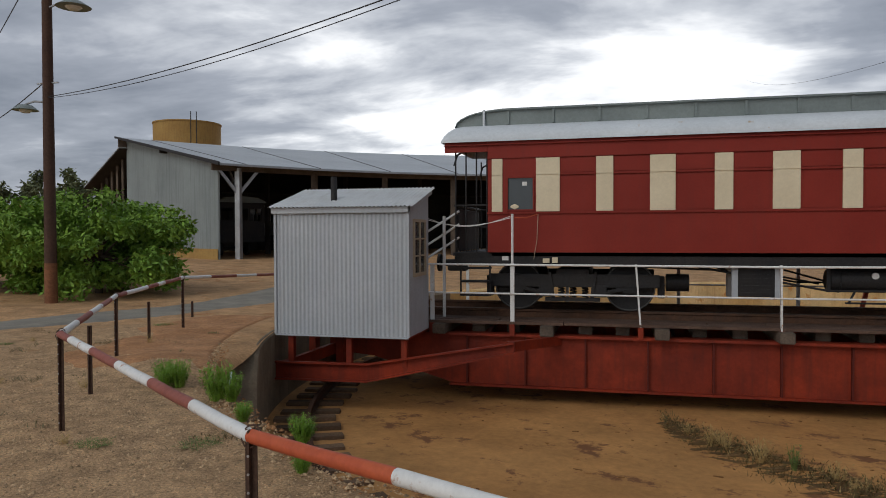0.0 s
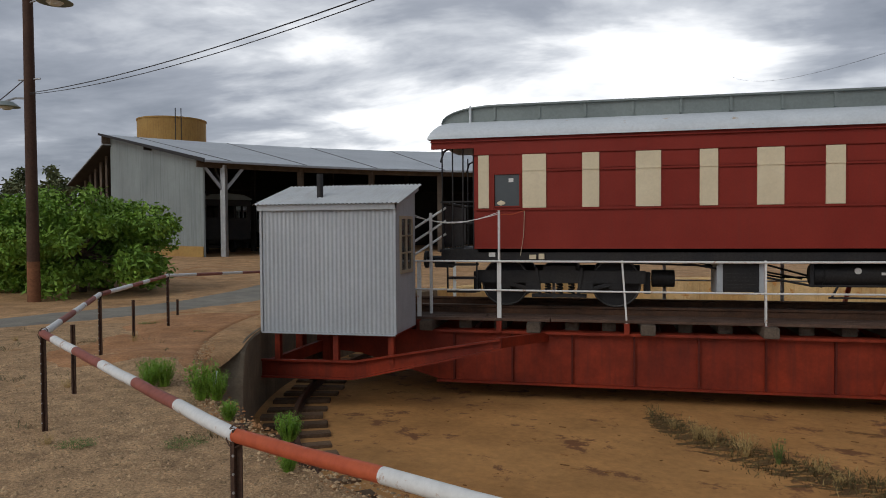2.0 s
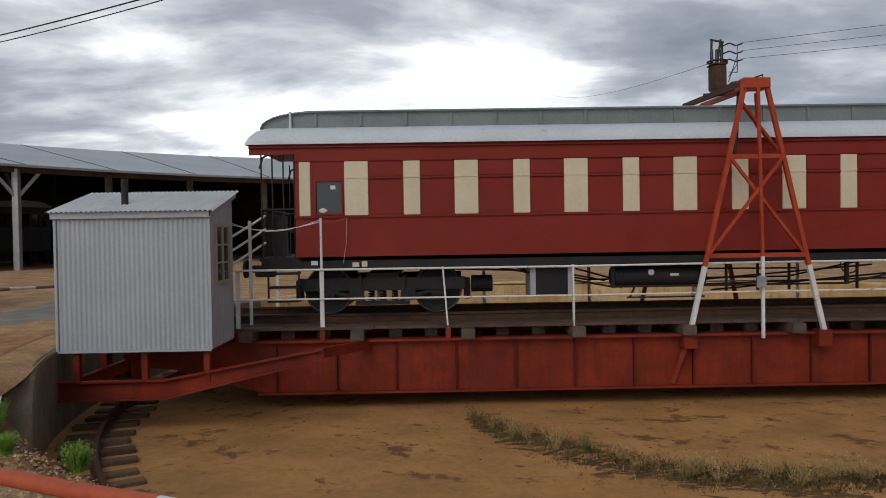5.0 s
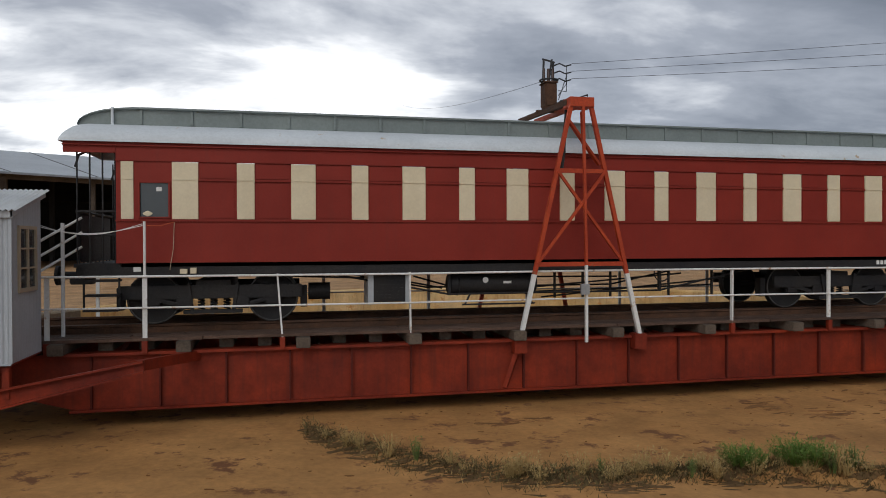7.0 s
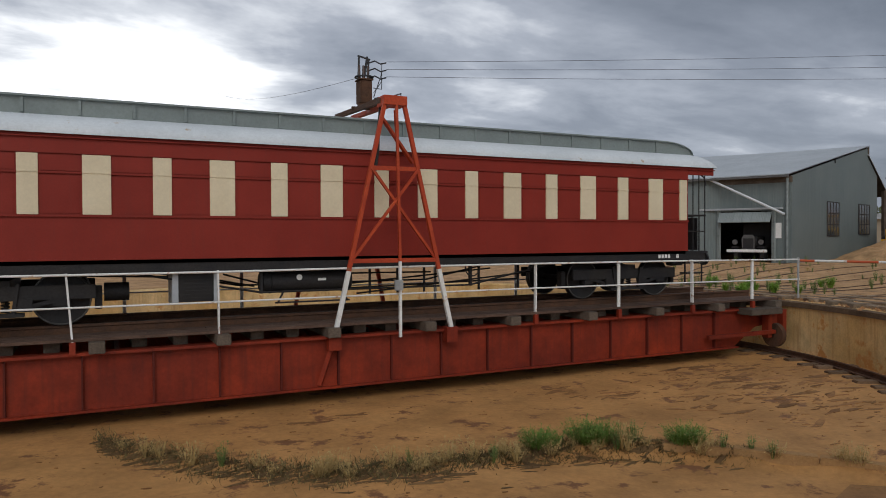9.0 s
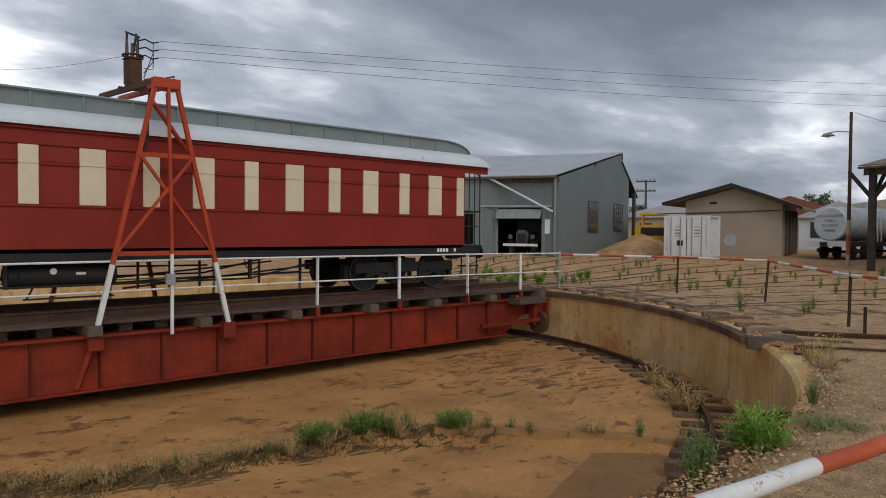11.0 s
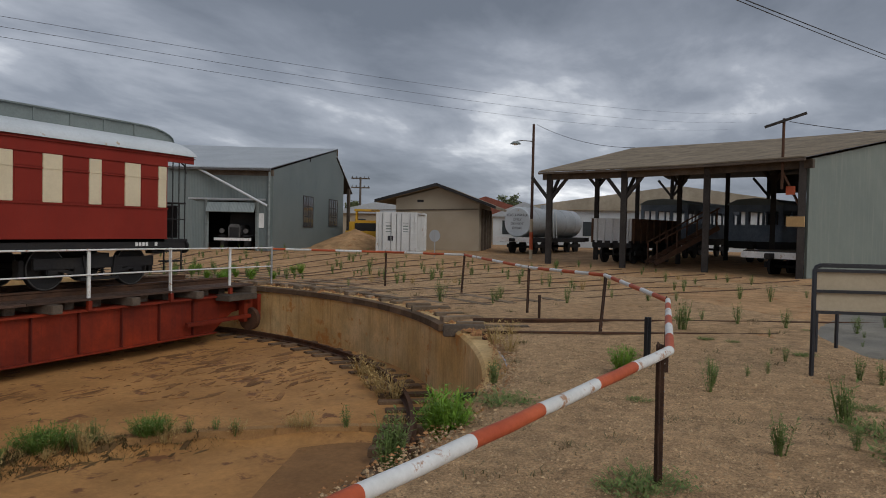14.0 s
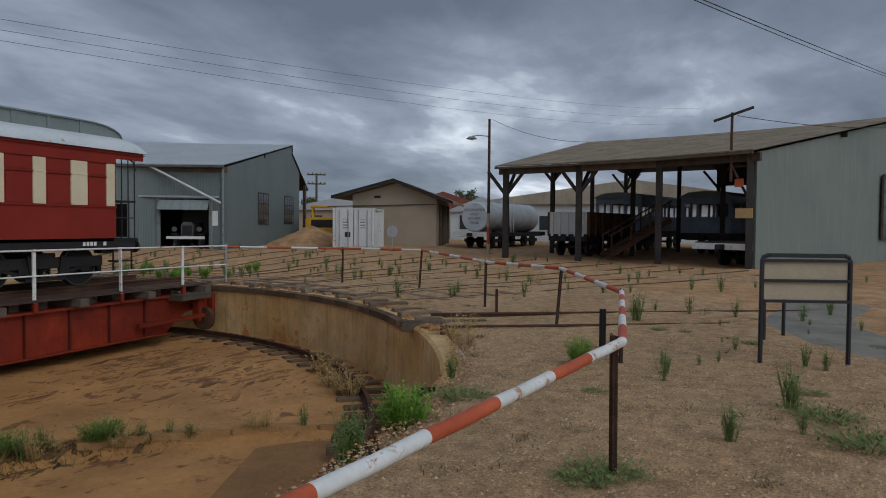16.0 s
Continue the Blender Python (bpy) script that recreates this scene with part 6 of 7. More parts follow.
heap = MB()
heap.grid(lambda u, v: (39.6 + 3.4 * v * math.cos(2 * math.pi * u), 24.6 + 2.6 * v * math.sin(2 * math.pi * u), 0.0 + 1.25 * (1 - v) ** 0.9 + 0.08 * noise.noise((5 * v * math.cos(6.28 * u), 5 * v * math.sin(6.28 * u), 0))), 36, 10)
heap_ob = tagged(part("soil_mound", heap, sand, smooth=True, fix=False), "heap of tan soil beside the container", "heap")

rsn = thing("round_sign", "round white sign on a post, seen from behind", "sign", at=(33.0, 15.6, 0))
part("post", MB().cyl((0, 0, -0.1), (0, 0, 1.2), 0.03), silver, rsn)
part("disc", MB().cyl((-0.02, 0, 0.95), (0.0, 0, 0.95), 0.3, n=24), hut_grey, rsn)

# old motor vehicle in the roller doorway
vc = thing("vintage_car", "old motor vehicle with a tall radiator in the workshop doorway", "car", at=stand_at(28.0, 25.0))
part("radiator", MB().prism([(-0.3, 0.65), (0.3, 0.65), (0.33, 1.2), (0.2, 1.38), (-0.2, 1.38), (-0.33, 1.2)], 0, -1.55, -1.45), dull_steel, vc, "dull radiator shell", bevel=0.02)
part("grille", MB().box(-1.57, -0.24, 0.7, -1.55, 0.24, 1.2), black, vc)
part("bonnet", MB().box(-1.45, -0.36, 0.75, 0.0, 0.36, 1.32), black, vc, bevel=0.06)
part("cabin", MB().box(0.0, -0.75, 0.6, 1.9, 0.75, 1.95), black, vc, bevel=0.08)
part("bumper", MB().box(-1.85, -0.95, 0.52, -1.78, 0.95, 0.66), white_paint, vc, "white bumper bar", bevel=0.01)
for y in (-0.62, 0.62):
    part("headlamp", MB().cyl((-1.62, y, 1.02), (-1.45, y, 1.02), 0.13, 0.09, 16), dull_steel, vc, "round headlamp", smooth=True)
    part("mudguard", MB().box(-1.7, y - 0.16, 0.72, -0.6, y + 0.16, 0.8), black, vc, bevel=0.02)
    for x in (-1.15, 1.5):
        part("wheel", MB().cyl((x, y - 0.09, 0.36), (x, y + 0.09, 0.36), 0.37, n=20), black, vc, "black tyre", smooth=True)


# ---- notice boards seen from behind ----
def make_board(x0, y0, x1, y1, h, label, low=0.6, panel=sign_ply):
    a, b = Vector((x0, y0, 0)), Vector((x1, y1, 0))
    mid = (a + b) / 2
    ang = math.atan2(b.y - a.y, b.x - a.x)
    g = ground_z(mid.x, mid.y)
    th = thing("notice_board", label, "sign", "notice boards", Matrix.Translation((mid.x, mid.y, g)) @ Matrix.Rotation(ang, 4, "Z"))
    w = (b - a).length / 2
    for s in (-1, 1):
        part("leg", MB().tube([(s * w, 0, -0.2), (s * w, 0, h - 0.06), (s * (w - 0.02), 0, h - 0.02), (s * (w - 0.07), 0, h)], 0.027, 8), black_paint, th, smooth=True)
    part("top_bar", MB().bar((-w + 0.07, 0, h), (w - 0.07, 0, h), 0.05, 0.05), black_paint, th, bevel=0.01)
    for z in (h - 0.06, lerp(low, h, 0.45), low):
        part("cross_bar", MB().bar((-w, 0.015, z), (w, 0.015, z), 0.03, 0.035), black_paint, th)
    part("panel", MB().box(-w + 0.03, -0.02, low + 0.02, w - 0.03, -0.005, h - 0.05), panel, th, "plain tan back of the board")
    return th


make_board(10.79, -1.8, 10.47, -0.82, 1.31, "black-framed information board with a tan back", 0.76)
make_board(13.1, -1.25, 12.5, -0.95, 1.12, "small tilted information board with a white face", 0.98, white_paint)


# ---- poles, lamps and wires ----
def make_pole(label, x, y, h, r, base_paint=None, name="light_pole", paint_h=2.2, mt=None):
    g = ground_z(x, y)
    th = thing(name, label, "pole", "poles", at=(x, y, g))
    part("shaft", MB().cyl((0, 0, -0.3), (0, 0, h), r, r * 0.72, 14), mt or pole_wood, th, smooth=True)
    if base_paint:
        part("painted_base", MB().cyl((0, 0, 0.0), (0, 0, paint_h), r * 1.03, r * 0.99, 14), base_paint, th, smooth=True)
    return th


def lamp(th, z, dx, dy, size=0.3):
    part("bracket", MB().tube([(0, 0, z), (dx * 0.6, dy * 0.6, z + 0.05), (dx, dy, z)], 0.025, 6), silver, th)
    part("shade", MB().cyl((dx, dy, z - 0.02), (dx, dy, z - 0.14), size * 0.5, size, 18), roof_grey, th, "dish lamp shade", smooth=True)
    part("bulb", MB().cyl((dx, dy, z - 0.14), (dx, dy, z - 0.2), size * 0.5, size * 0.3, 12), white_paint, th)


wp = make_pole("dark timber light pole with a rust-brown foot beside the bush", -12.95, 14.1, 9.2, 0.14, foot_brown, paint_h=0.95)
lamp(wp, 6.95, 1.0, -0.3, 0.38)
lamp(wp, 4.75, -0.75, 0.1, 0.3)
part("bolt", MB().cyl((-0.3, 0, 5.2), (0.3, 0, 5.2), 0.02), silver, wp)
ep = make_pole("slim light pole with an orange-painted foot in the yard", 36.5, 11.75, 7.0, 0.09, sign_ply, paint_h=2.1)
part("orange_band", MB().cyl((0, 0, 0.5), (0, 0, 1.4), 0.094, n=14), pipe_red, ep)
lamp(ep, 6.1, -0.35, 0.85, 0.3)
cp_ = thing("roof_pole", "rusty pole with a crossarm fixed to the shed's corner", "pole", "poles", at=(29.2, -0.05, 3.2))
part("shaft", MB().cyl((0, 0, 0), (0, 0, 2.5), 0.05, n=10), rusty, cp_)
part("crossarm", MB().bar((-0.1, 0.62, 2.2), (-0.05, -0.72, 2.65), 0.09, 0.09), dark_wood, cp_)
part("stay", MB().bar((0, 0, 0.6), (0.3, -0.6, -0.6), 0.07, 0.07), rusty, cp_)
for x, y, h in ((64, 44, 7.2), (-46, 62, 10.0), (-40, 34, 8.5)):
    fp = make_pole("distant timber power pole with crossarms", x, y, h, 0.14, name="power_pole")
    part("crossarm", MB().box(-0.08, -1.1, h - 0.5, 0.08, 1.1, h - 0.36), pole_wood, fp)
    part("crossarm", MB().box(-0.08, -0.8, h - 1.2, 0.08, 0.8, h - 1.06), pole_wood, fp)


pp = thing("power_pole", "far timber power pole with two crossarms", "pole", at=Matrix.Translation((64.4, 40.1, -0.2)))
part("shaft", MB().cyl((0, 0, 0), (0, 0, 6.6), 0.14, 0.1, n=10), timber, pp, smooth=True)
for z in (5.5, 6.45):
    arm = part("crossarm", MB().bar((0.95 * 0.54, -0.95 * 0.84, z), (-0.95 * 0.54, 0.95 * 0.84, z), 0.12, 0.13), timber, pp)
    for k in (-0.85, -0.4, 0.4, 0.85):
        part("insulator", MB().cyl((-k * 0.54, k * 0.84, z + 0.06), (-k * 0.54, k * 0.84, z + 0.22), 0.05, n=8), dull_steel, arm)


def make_wire(label, a, b, sag, r=0.012):
    a, b = Vector(a), Vector(b)
    pts = []
    for i in range(25):
        t = i / 24
        p = a.lerp(b, t)
        p.z -= sag * 4 * t * (1 - t)
        pts.append(p)
    tagged(part("overhead_wire", MB().tube(pts, r, 5), wire_black, smooth=True), label, "wire", "overhead wires")


for z0, end in ((5.42, (70.2, 1.5, 12.45)), (5.26, (70.3, 2.5, 11.75)), (5.10, (70.3, 3.9, 11.15))):
    make_wire("thin overhead wire running from the gantry across the yard", (6.55, 14.35, z0), end, 0.75, 0.0045)
make_wire("faint overhead wire reaching the gantry over the carriage", (5.9, 14.4, 5.02), (10, 62, 14.0), 0.6, 0.005)
make_wire("slack black cable slung from the light pole", (-12.98, 14.08, 4.88), (3.0, 4.6, 4.55), 0.33, 0.009)
make_wire("slack black cable slung from the light pole", (-12.98, 14.08, 4.85), (3.0, 4.65, 4.6), 0.42, 0.007)
make_wire("black service cable crossing high over the walk", (6.2, 1.27, 3.97), (30, -6.9, 6.3), 0.03, 0.007)
make_wire("black service cable crossing high over the walk", (6.2, 1.3, 3.99), (30, -6.9, 6.35), 0.13, 0.006)
make_wire("thin service wire from the yard light to the shed roof", (36.7, 11.0, 7.15), (34.0, 5.5, 5.5), 0.3, 0.01)
make_wire("thin service wire over the shed roof", (29.2, -0.7, 5.7), (42, -12, 7.0), 0.5, 0.012)
make_wire("thin wire from the light pole out of the yard", (-12.95, 14.1, 5.3), (-40, 34, 7.6), 0.8, 0.014)
make_wire("thin wire from the light pole out of the yard", (-12.95, 14.1, 8.4), (-40, 34, 8.0), 0.8, 0.014)

# ---- far things ----
wt = thing("water_tank", "ochre steel water tank rising behind the shed roof", "tank", at=(-40.8, 62.0, 0.5))
part("tank", MB().cyl((0, 0, 6.5), (0, 0, 11.8), 3.15, n=40), tank_ochre, wt, smooth=True)
part("rim", MB().cyl((0, 0, 11.8), (0, 0, 11.92), 3.21, n=40), tank_ochre, wt, smooth=True)
for k in range(8):
    a = k * math.pi / 4
    part("leg", MB().bar((2.7 * math.cos(a), 2.7 * math.sin(a), -0.5), (2.7 * math.cos(a), 2.7 * math.sin(a), 6.5), 0.25, 0.25), timber, wt)
part("ladder", MB().bar((2.3, -2.95, 2), (2.3, -2.95, 12.6), 0.06, 0.06).bar((2.7, -2.65, 2), (2.7, -2.65, 12.6), 0.06, 0.06), black, wt)


def far_house(label, x, y, w, d, h, rz, wall_mt, roof_mt, ang=0):
    th = thing("far_house", label, "house", "distant houses", at=Matrix.Translation((x, y, -0.1)) @ Matrix.Rotation(radians(ang), 4, "Z"))
    part("wall", MB().box(-w / 2, -d / 2, -0.3, w / 2, d / 2, h), wall_mt, th)
    part("roof", MB().prism([(-d / 2 - 0.4, h), (0, h + rz), (d / 2 + 0.4, h)], 0, -w / 2 - 0.3, w / 2 + 0.3), roof_mt, th)
    for k in (-0.3, 0.25):
        part("window", MB().box(-w / 2 - 0.03, d * k - 0.5, 1.0, -w / 2, d * k + 0.5, 2.1), pane, th)
    return th


east_houses = [far_house("distant pale house with a grey iron roof", 62, 34, 8, 12, 2.6, 1.4, render_wall, roof_iron, 20),
               far_house("distant house with a red iron roof", 66, 26, 8, 9, 2.8, 1.6, render_wall, tile_red, 15),
               far_house("distant long shed with a pale brown roof", 62, 8, 10, 26, 3.0, 1.9, roof_white, far_roof, 8),
               far_house("distant pale house behind the tank wagon", 58, 19.5, 6, 5, 2.4, 1.2, roof_white, roof_iron, 15)]
far_house("low pale house far beyond the bush", -52, 52, 10, 8, 2.8, 1.6, roof_white, tile_red, 40)


def leaves(mb, centre, radius, n, size, seed, squash=0.75):
    rnd = random.Random(seed)
    for _ in range(n):
        while True:
            d = Vector((rnd.uniform(-1, 1), rnd.uniform(-1, 1), rnd.uniform(-1, 1)))
            if 0.25 < d.length < 1:
                break
        p = Vector(centre) + Vector((d.x * radius, d.y * radius, d.z * radius * squash))
        a = Vector((rnd.uniform(-1, 1), rnd.uniform(-1, 1), rnd.uniform(-1.2, 0.4))).normalized()
        b = a.cross(Vector((rnd.uniform(-1, 1), rnd.uniform(-1, 1), rnd.uniform(-1, 1)))).normalized()
        s = size * rnd.uniform(0.6, 1.3)
        mb.quad(p, p + a * s * 0.5 + b * s * 0.22, p + a * s, p + a * s * 0.5 - b * s * 0.22)


def make_tree(label, x, y, h, spread, clumps, per, size, mt, seed, name="tree", low=0.35):
    rnd = random.Random(seed)
    g = ground_z(x, y)
    th = thing(name, label, "tree" if name == "tree" else "bush", "trees", at=(x, y, g))
    tr_ = part("trunk", MB().cyl((0, 0, -0.3), (0.05, 0, h * 0.45), 0.035 * h, 0.02 * h, 10), bark, th, smooth=True)
    crown = MB()
    for i in range(clumps):
        a = rnd.uniform(0, 2 * math.pi)
        d = math.sqrt(rnd.random())
        z = h * rnd.uniform(low, 0.92) * (1 - 0.25 * d * d)
        c = Vector((spread * d * math.cos(a), spread * d * math.sin(a), z))
        if i % 4 == 0:
            part("limb", MB().cyl((0.03, 0, h * rnd.uniform(0.15, 0.4)), c * 0.9, 0.012 * h, 0.004 * h, 6), bark, tr_)
        leaves(crown, c, spread * rnd.uniform(0.16, 0.27), per, size, rnd.random())
    part("crown", crown, mt, th, fix=False)
    return th


make_tree("dense green bush spreading round the light pole", -13.65, 16.55, 2.95, 2.2, 110, 300, 0.16, leaf, 3, "bush", 0.12)
make_tree("dense green bush beside the bitumen path", -17.0, 16.2, 2.9, 2.1, 80, 300, 0.16, leaf, 5, "bush", 0.16)
make_tree("sparse grey-green gum tree far off", -48.4, 57, 7.7, 2.8, 26, 90, 0.5, leaf_far, 7)
make_tree("sparse grey-green gum tree far off", -52.3, 57, 8.3, 3.0, 26, 90, 0.5, leaf_far, 8)
make_tree("sparse grey-green gum tree far off", -58.5, 57, 7.9, 4.2, 30, 90, 0.5, leaf_far, 9)
make_tree("rounded gum tree far behind the tank wagon", 76, 26.2, 6.1, 1.7, 18, 70, 0.36, leaf_far, 10)
make_tree("low gum tree far behind the houses", 80, 48, 5.0, 3.0, 18, 70, 0.4, leaf_far, 11)


# ---- bitumen path, patches ----
def strip(name, label, pts, w, mt):
    mb = MB()
    pts = [Vector((*p, 0)) for p in pts]
    dense = []
    for a, b in zip(pts, pts[1:]):
        for k in range(12):
            dense.append(a.lerp(b, k / 12))
    dense.append(pts[-1])
    for _ in range(6):
        dense = [dense[0]] + [(dense[i - 1] + dense[i] * 2 + dense[i + 1]) / 4 for i in range(1, len(dense) - 1)] + [dense[-1]]
    n = 6
    for i, p in enumerate(dense):
        d = (dense[min(i + 1, len(dense) - 1)] - dense[max(i - 1, 0)]).normalized()
        s = Vector((-d.y, d.x, 0))
        for k in range(n + 1):
            q = p + s * w * (k / n - 0.5) * (1 + 0.12 * noise.noise((i * 0.5, k, 4)))
            mb.v.append(Vector((q.x, q.y, ground_z(q.x, q.y) + (0.022 if 0 < k < n else -0.02))))
    for i in range(len(dense) - 1):
        for k in range(n):
            a = i * (n + 1) + k
            mb.f.append((a, a + 1, a + n + 2, a + n + 1))
    tagged(part(name, mb, mt, smooth=True, fix=False), label, "path", kind="structure")


strip("road", "cracked grey bitumen path winding past the pit", [(-24, -6), (-14.5, 5), (-10.9, 10.4), (-9.6, 12.8), (-8.9, 16.5), (-9.5, 24)], 2.0, asphalt)
strip("pavement", "patch of grey bitumen beside the notice boards", [(9.6, -6), (11.6, -2.6), (14.5, -1.6), (18, -2.4)], 1.7, asphalt)
strip("yard_track", "grey hard-standing before the shed", [(24.5, 14), (26.3, 7), (25.6, 3), (24, -2)], 2.6, gravel)


# ---- the yard beyond the eastern rim, swung and lifted as one onto the rising ground ----
EYE_X, EYE_Y = 1.0, -0.4
SWING = Matrix.Translation((EYE_X, EYE_Y, 0)) @ Matrix.Rotation(radians(-0.95), 4, "Z") @ Matrix.Translation((-EYE_X, -EYE_Y, 0))


def settle(th, lift):
    """Swings a yard thing into place; lift: how far it stands above its first level."""
    th.matrix_basis = Matrix.Translation((0, 0, lift)) @ SWING @ th.matrix_basis


for th, lift in [(ne, 0.32), (se, 0.27), (hs, 0.32), (ct, 0.26), (ld, 0.36), (heap_ob, 0.3), (rsn, 0.36), (tw, 0.34), (st, 0.26), (fw, 0.3), (cp_, 0.12), (pp, 0.5), (ep, 0.0), (vc, 0.0)] + [(w, 0.0) for w in stock] + [(h, 0.45) for h in east_houses]:
    settle(th, lift)


# ---- weeds and small clutter ----
def weed_mesh(kind, seed):
    rnd = random.Random(seed)
    mb = MB()
    n, h, spread = {"tuft": (150, 0.42, 0.13), "bushy": (170, 0.42, 0.22), "clump": (200, 0.36, 0.26), "tall": (26, 0.5, 0.06), "flat": (130, 0.10, 0.28), "dry": (34, 0.3, 0.12)}[kind]
    for _ in range(n):
        a = rnd.uniform(0, 6.283)
        r = spread * math.sqrt(rnd.random())
        p = Vector((r * math.cos(a) * 0.6, r * math.sin(a) * 0.6, 0))
        lean = Vector((r * math.cos(a) + rnd.uniform(-0.05, 0.05), r * math.sin(a) + rnd.uniform(-0.05, 0.05), h * rnd.uniform(0.5, 1.0)))
        q = p + lean
        s = Vector((-math.sin(a + rnd.uniform(-1, 1)), math.cos(a), 0)) * 0.004
        mb.quad(p - s, p + s, q + s * 0.4, q - s * 0.4)
        m = 8 if kind in ("bushy", "tall", "tuft", "clump") else 4
        for k in range(m):
            t = rnd.uniform(0.25, 1.0)
            c = p.lerp(q, t)
            b = rnd.uniform(0, 6.283)
            d = Vector((math.cos(b), math.sin(b), rnd.uniform(0.1, 0.9))).normalized() * rnd.uniform(0.03, 0.075)
            w = Vector((-d.y, d.x, 0)) * 0.16
            mb.quad(c, c + d * 0.5 + w, c + d, c + d * 0.5 - w)
    return mb


protos = {}
for kind, mt, lb in (("tuft", weed_green, "bright green grass tuft in the gravel"), ("bushy", weed_green, "leafy bright green weed at the pit's edge"), ("clump", weed_mid, "dark green weed clump rooted along the buried kerb"), ("tall", weed_dull, "spindly dull green weed growing in sand"), ("flat", weed_dull, "flat mat of dull green weed"), ("dry", weed_dry, "dry straw-coloured weed standing in sand")):
    protos[kind] = (weed_mesh(kind, hash(len(protos)) + 2), mt, lb)
first = {}


def weed(kind, x, y, s=1.0, z=None):
    z = ground_z(x, y) if z is None else z
    m = Matrix.Translation((x, y, z)) @ Matrix.Rotation(random.uniform(0, 6.28), 4, "Z") @ Matrix.Diagonal((s, s, s * random.uniform(0.85, 1.15), 1))
    if kind not in first:
        mb, mt, lb = protos[kind]
        o = part("weed", mb, mt, fix=False, m=m)
        tagged(o, lb, "weed", kind + " weeds")
        first[kind] = o
    else:
        o = new("weed", first[kind].data)
        o.matrix_basis = m
        tagged(o, protos[kind][2], "weed", kind + " weeds")


for k, x, y, s in (("tuft", -4.7, 6.75, 0.7), ("tuft", -4.45, 6.6, 0.7), ("tuft", -4.55, 6.5, 0.5), ("tuft", -3.75, 6.2, 0.8), ("tuft", -3.6, 6.2, 0.65), ("tuft", -3.1, 5.55, 0.45), ("tuft", -2.31, 5.07, 0.5), ("tuft", -2.3, 5.12, 0.4), ("tuft", -2.0, 4.4, 0.4),
                   ("flat", 7.55, 1.98, 0.9), ("tall", 8.34, 2.35, 0.7), ("tall", 8.4, 2.4, 0.6), ("tall", 9.05, 0.19, 0.75), ("tall", 7.05, -0.49, 0.8), ("tall", 7.08, -0.46, 0.6), ("tall", 13.76, 0.98, 1.1), ("tall", 13.8, 1.05, 0.9), ("tall", 15.0, 0.19, 0.9), ("tall", 15.88, 6.54, 1.4), ("tall", 15.7, -2.2, 0.9), ("tall", 14.6, -1.65, 0.9), ("tall", 14.9, -0.6, 0.9),
                   ("tall", 8.3, -0.98, 1.0), ("tall", 8.25, -1.02, 0.8), ("tall", 7.44, -1.02, 0.6), ("flat", 8.0, -1.24, 0.9), ("flat", 5.86, 0.32, 0.8), ("flat", 5.7, 0.42, 0.6), ("flat", 7.23, -1.46, 1.0), ("tall", 10.4, -1.3, 0.7), ("tall", 10.2, -1.5, 0.7),
                   ("tuft", 9.6, 1.2, 0.9), ("dry", 10.9, 3.3, 1.2), ("dry", 10.4, 2.9, 0.9), ("dry", 11.9, 3.4, 0.9)):
    weed(k, x, y, s)
rw = random.Random(21)
for i in range(150):
    deg, r = rw.uniform(-46, 30), rw.uniform(12.8, 27)
    p = polar(r, deg)
    if p.y < 1.2 and p.x < 11:
        continue
    weed(rw.choice(("tall", "tall", "tall", "tall", "dry", "tall")), p.x, p.y, rw.uniform(0.45, 1.0))
for i in range(34):
    x, y, k, z = rw.uniform(-9, -2.6), rw.uniform(4.2, 12), rw.choice(("dry", "flat", "dry")), rw.uniform(0.25, 0.5)
    if math.hypot(x - CX, y - CY) > 12.6:
        weed(k, x, y, z)
# the rank growth where the bank meets the end of the wall
for k, x, y, z, sc in (("bushy", 6.74, 2.2, -0.22, 0.85), ("bushy", 6.85, 2.25, -0.25, 0.7), ("tuft", 6.7, 2.18, -0.2, 1.2), ("tall", 5.93, 2.28, -0.28, 1.1), ("tall", 5.99, 2.32, -0.28, 1.0), ("tall", 5.85, 2.3, -0.28, 0.9), ("tall", 6.02, 2.26, -0.26, 0.8)):
    weed(k, x, y, sc, z)
for i in range(26):
    weed(rw.choice(("flat", "tall", "tall")), rw.uniform(7.5, 16), rw.uniform(-4.5, 1.2), rw.uniform(0.25, 0.6))
for i in range(60):
    x = rw.uniform(1.0, 11.5)
    weed("dry" if rw.random() < 0.8 else "tall", x, step_y(x) + rw.uniform(-0.22, 0.18), rw.uniform(0.5, 1.1), floor_z(x, step_y(x)) - 0.02)
for x, s in ((6.55, 0.9), (6.75, 0.8), (7.35, 1.15), (7.55, 1.0), (8.55, 1.0), (8.65, 0.8)):
    weed("clump", x, step_y(x) + 0.12, s * 0.85, floor_z(x, step_y(x) + 0.12) - 0.02)
for i in range(10):
    p = polar(rw.uniform(10.5, 11.4), rw.uniform(-62, -40))
    weed("dry", p.x, p.y, rw.uniform(0.8, 1.8), -1.4)


